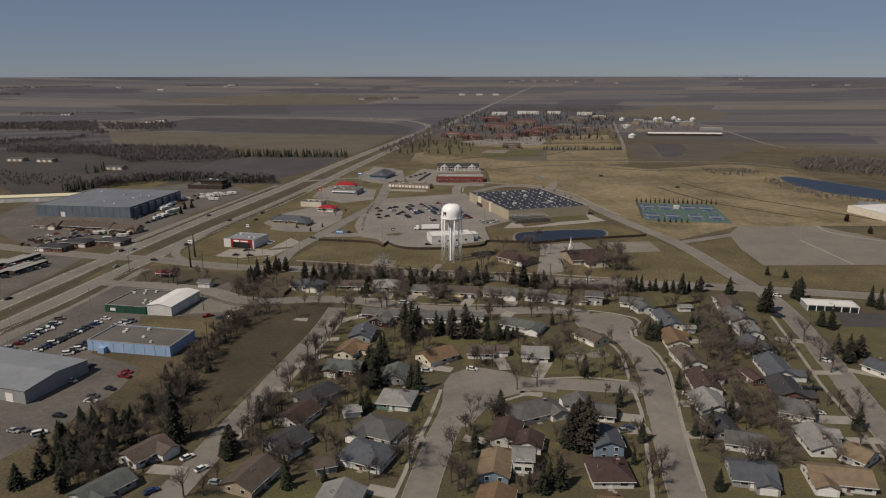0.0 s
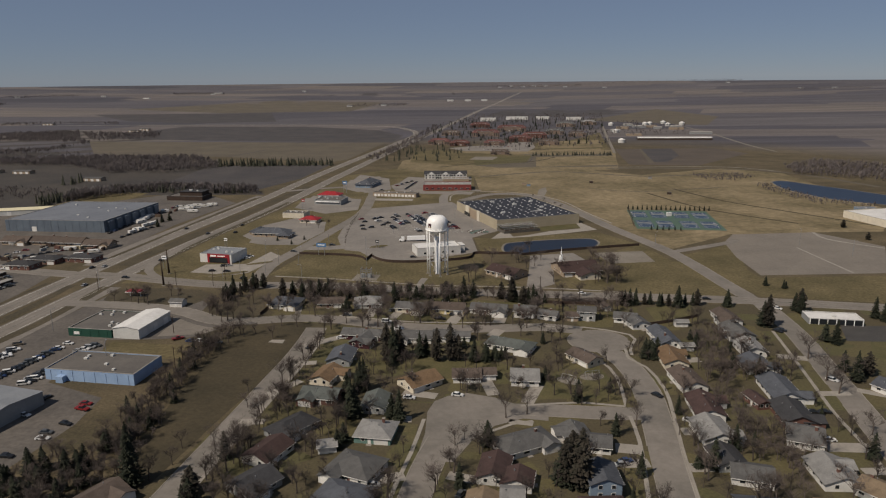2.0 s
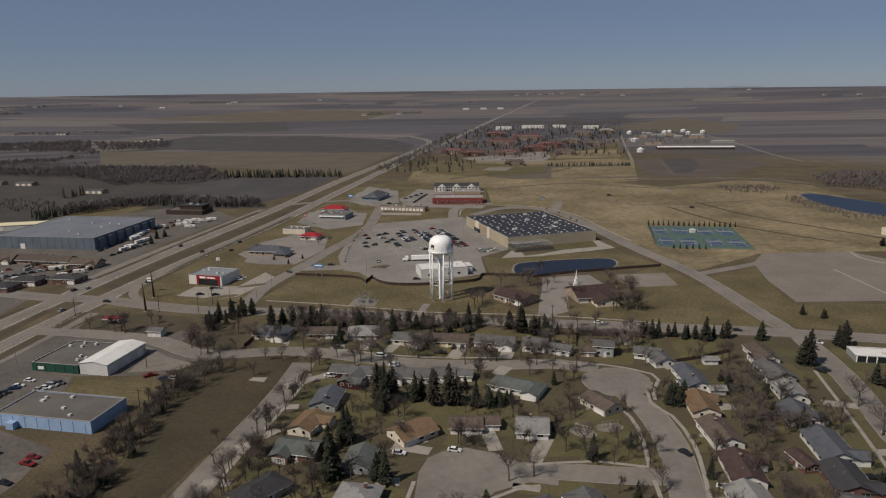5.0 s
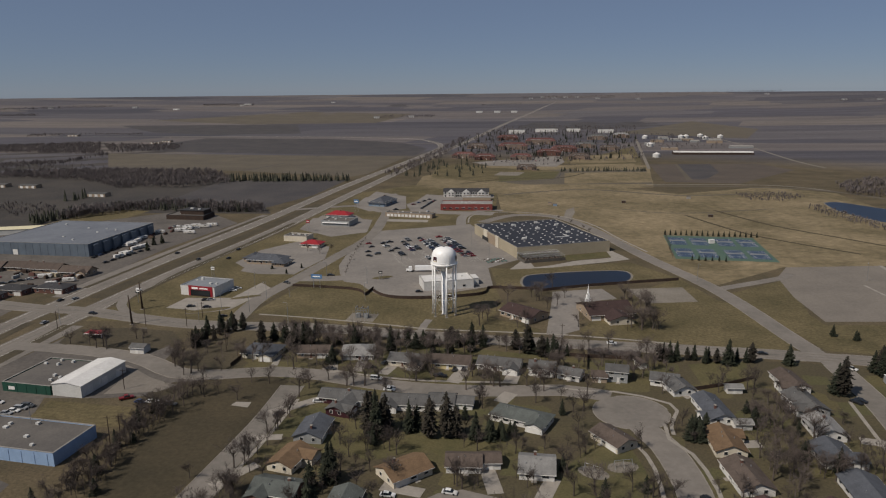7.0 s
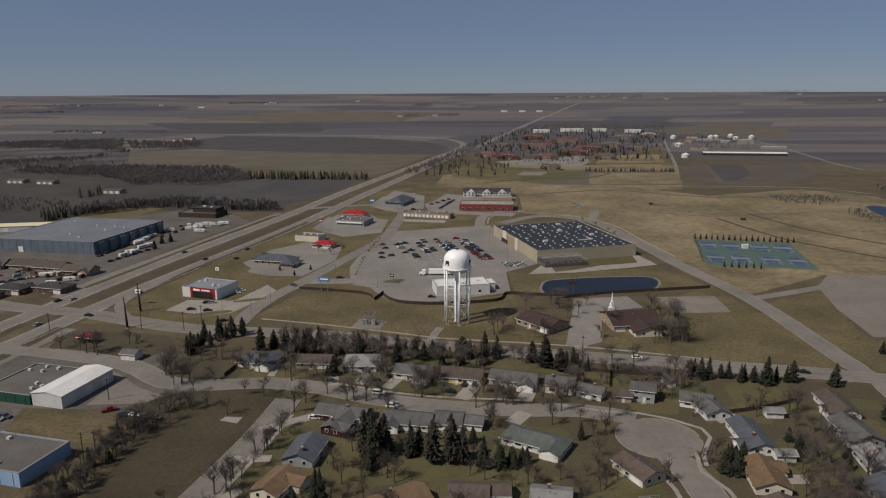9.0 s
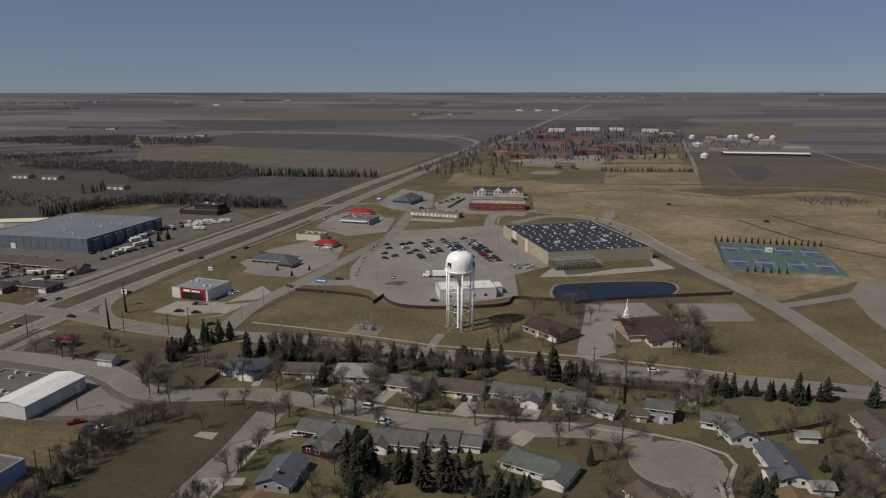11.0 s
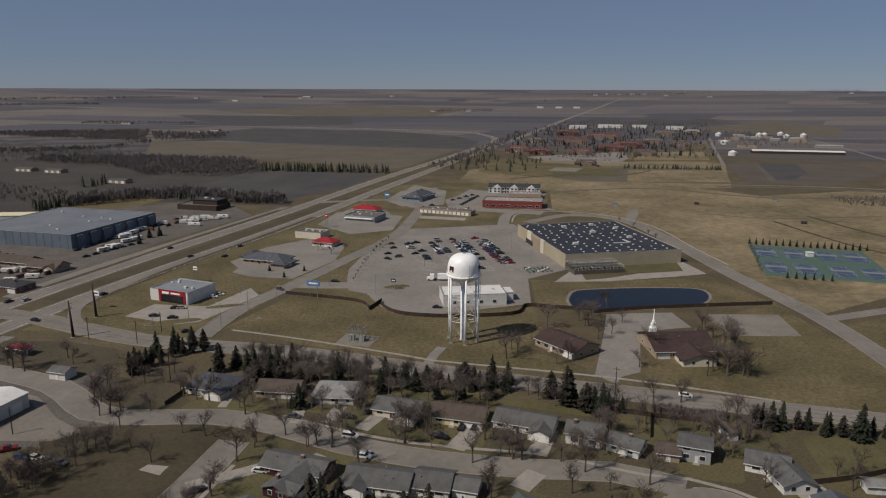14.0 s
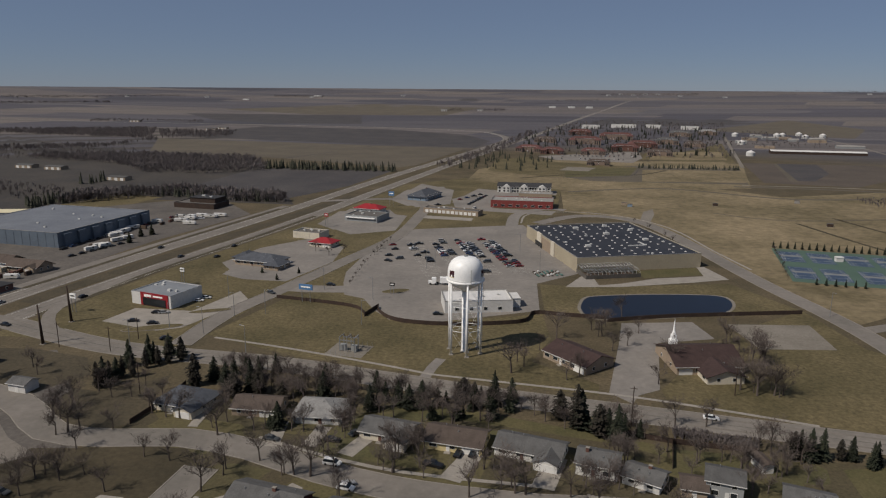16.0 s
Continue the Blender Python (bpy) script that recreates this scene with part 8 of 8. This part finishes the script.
car_row((-196.1, -116.1), (-198.3, -101.3), 3, 20, 0)
car_row((-172.2, -146), (-169.8, -141), 3, 10, 0)
car_row((-166.2, -111.6), (-161.4, -105.5), 4, -5, 0)
car_row((-280.2, -10), (-266.8, 13.7), 10, 20, 0.2)
car_row((-266.8, -27.4), (-256.3, -2.9), 10, 20, 0.2)
car_row((-257.9, 142.8), (-243.4, 260.5), 16, 80, 0.2)
car_row((-247.3, 238.3), (-212.4, 259.7), 9, 0, 0.2)
car_row((-241.6, 126.7), (-231.5, 161), 6, 60, 0.1)
car_row((-216.2, 253.3), (-239.1, 238.1), 7, 20, 0.2)
car_row((-23.3, 347.6), (-11.2, 398), 8, 60, 0.1)
car_row((-18.9, 319.6), (-15.3, 337), 3, 60, 0.1)
car_row((-49.6, 340.1), (-11.2, 415.7), 8, 30, 0.2)
for k in range(2):
    car_row((66 + 16 * k, 768 + 40 * k), (178 + 12 * k, 762 + 52 * k), 18, 80, 0.3)
for x, y in [(-228.2, 165.3), (-231.2, 184.8), (-227.2, 191.5)]:
    plant(SPRUCE, x, y, 7.5, TREE_RNG, 1.1)
for x, y in [(-105.3, 93.2), (-98.1, 107.7), (-117.9, 105.8)]:
    plant(SPRUCE, x, y, 3.6, TREE_RNG, 1.2)
for x, y in [(-118.8, -43.8), (-118.1, -37.9), (-116.1, -33.3), (-112.2, -33.8), (-111.8, -25.6), (-109.0, -22.0), (-106.1, -20.2), (-102.4, -17.9)]:
    plant(BROWNED, x, y, TREE_RNG.uniform(7, 9.5), TREE_RNG, 0.7)
spruces([(327.8, 117.6, 6.5), (319.9, 74.1, 6.0)])
flat_building("school_block", 384, 176, -10, 16, 10, 4.5, W_BLUE, ROOF_BLUE, "small blue-grey block behind the school", "school", 0.3, 0, 1)
car_row((-285.7, 69.2), (-259.2, 92.4), 8, 30, 0.3)
car_row((-280.4, 36.1), (-259.5, 56.5), 7, 15, 0.3)
car_row((-305.6, 61.1), (-295, 87.7), 5, 10, 0.3)
camper(-223.7, 260, 0, 8)
camper(-215.4, 256.5, 0, 8)
camper(-210.5, 263, 0, 9)
camper(-227.1, 247.2, 0, 8)
camper(-235.7, 253.8, 10, 7)
camper(-250.4, 186.9, 60, 8)
camper(-250.7, 197.7, 60, 8)
camper(-240.2, 151.7, 60, 7)
camper(-240, 142.3, 60, 7)
camper(-239, 168.6, 60, 7)
camper(-235.7, 176.2, 60, 7)
camper(-245.2, 232.1, 10, 7)
camper(-231.3, 254.6, 10, 9)
camper(-230.1, 238.5, 10, 9)
camper(-214.4, 257.1, 0, 8)
camper(-218.9, 229.1, 0, 9)
camper(-273.2, 60.2, 15, 7)
camper(-248.7, 68.3, 15, 6)
camper(-242.1, 77, 10, 7)
camper(-263.1, 86.8, 10, 8)
camper(-313.8, 107.7, 0, 7)
camper(-309.2, 163.1, 0, 5)
camper(-248.1, 183, 60, 9)
camper(-237.1, 152.2, 70, 7)
camper(-250.5, 193.9, 60, 9)
camper(-250.2, 207.8, 60, 9)
street_lamp(-103.4, 33.3, 11)
street_lamp(-117.1, 59.5, 11)
street_lamp(-107.4, 11.1, 11)
street_lamp(-82, -7.5, 11)
street_lamp(-129.3, -5.9, 11)
street_lamp(-124.3, 15.8, 11)
street_lamp(-30.9, 127.1, 11)
street_lamp(-27, 134, 11)
street_lamp(20.8, 175.9, 11)
street_lamp(31.8, 129.5, 11)
street_lamp(-48.5, 65.9, 11)
street_lamp(-45.7, 29.6, 11)
street_lamp(-76, 79.4, 11)
street_lamp(158.8, 67.7, 11)
street_lamp(-91.4, 38.9, 11)
street_lamp(-200.9, -140.2, 11)
street_lamp(-146.4, -128.2, 11)
street_lamp(-201.4, -8.3, 11)
street_lamp(-213.5, -115.7, 11)
street_lamp(-191.2, -83.6, 11)
street_lamp(262.8, 63.9, 11)
street_lamp(280.2, 29.3, 11)
steel_pole(-169.3, 17.8, 16)
steel_pole(-163.7, -8.3, 16)
for x, y in ((-155.6, -10.3), (-198.9, -15.4), (-133.5, -12.2)):
    utility_pole(x, y, 10)
utility_pole(-112.9, -132.6, 10)
utility_pole(-115.2, -135.7, 11)
utility_pole(-130, 1.6, 9)
utility_pole(54.5, -49.6, 13)
utility_pole(91.9, -23.2, 10)
utility_pole(-102.4, -46.5, 11)
utility_pole(-131.1, -89.6, 9)
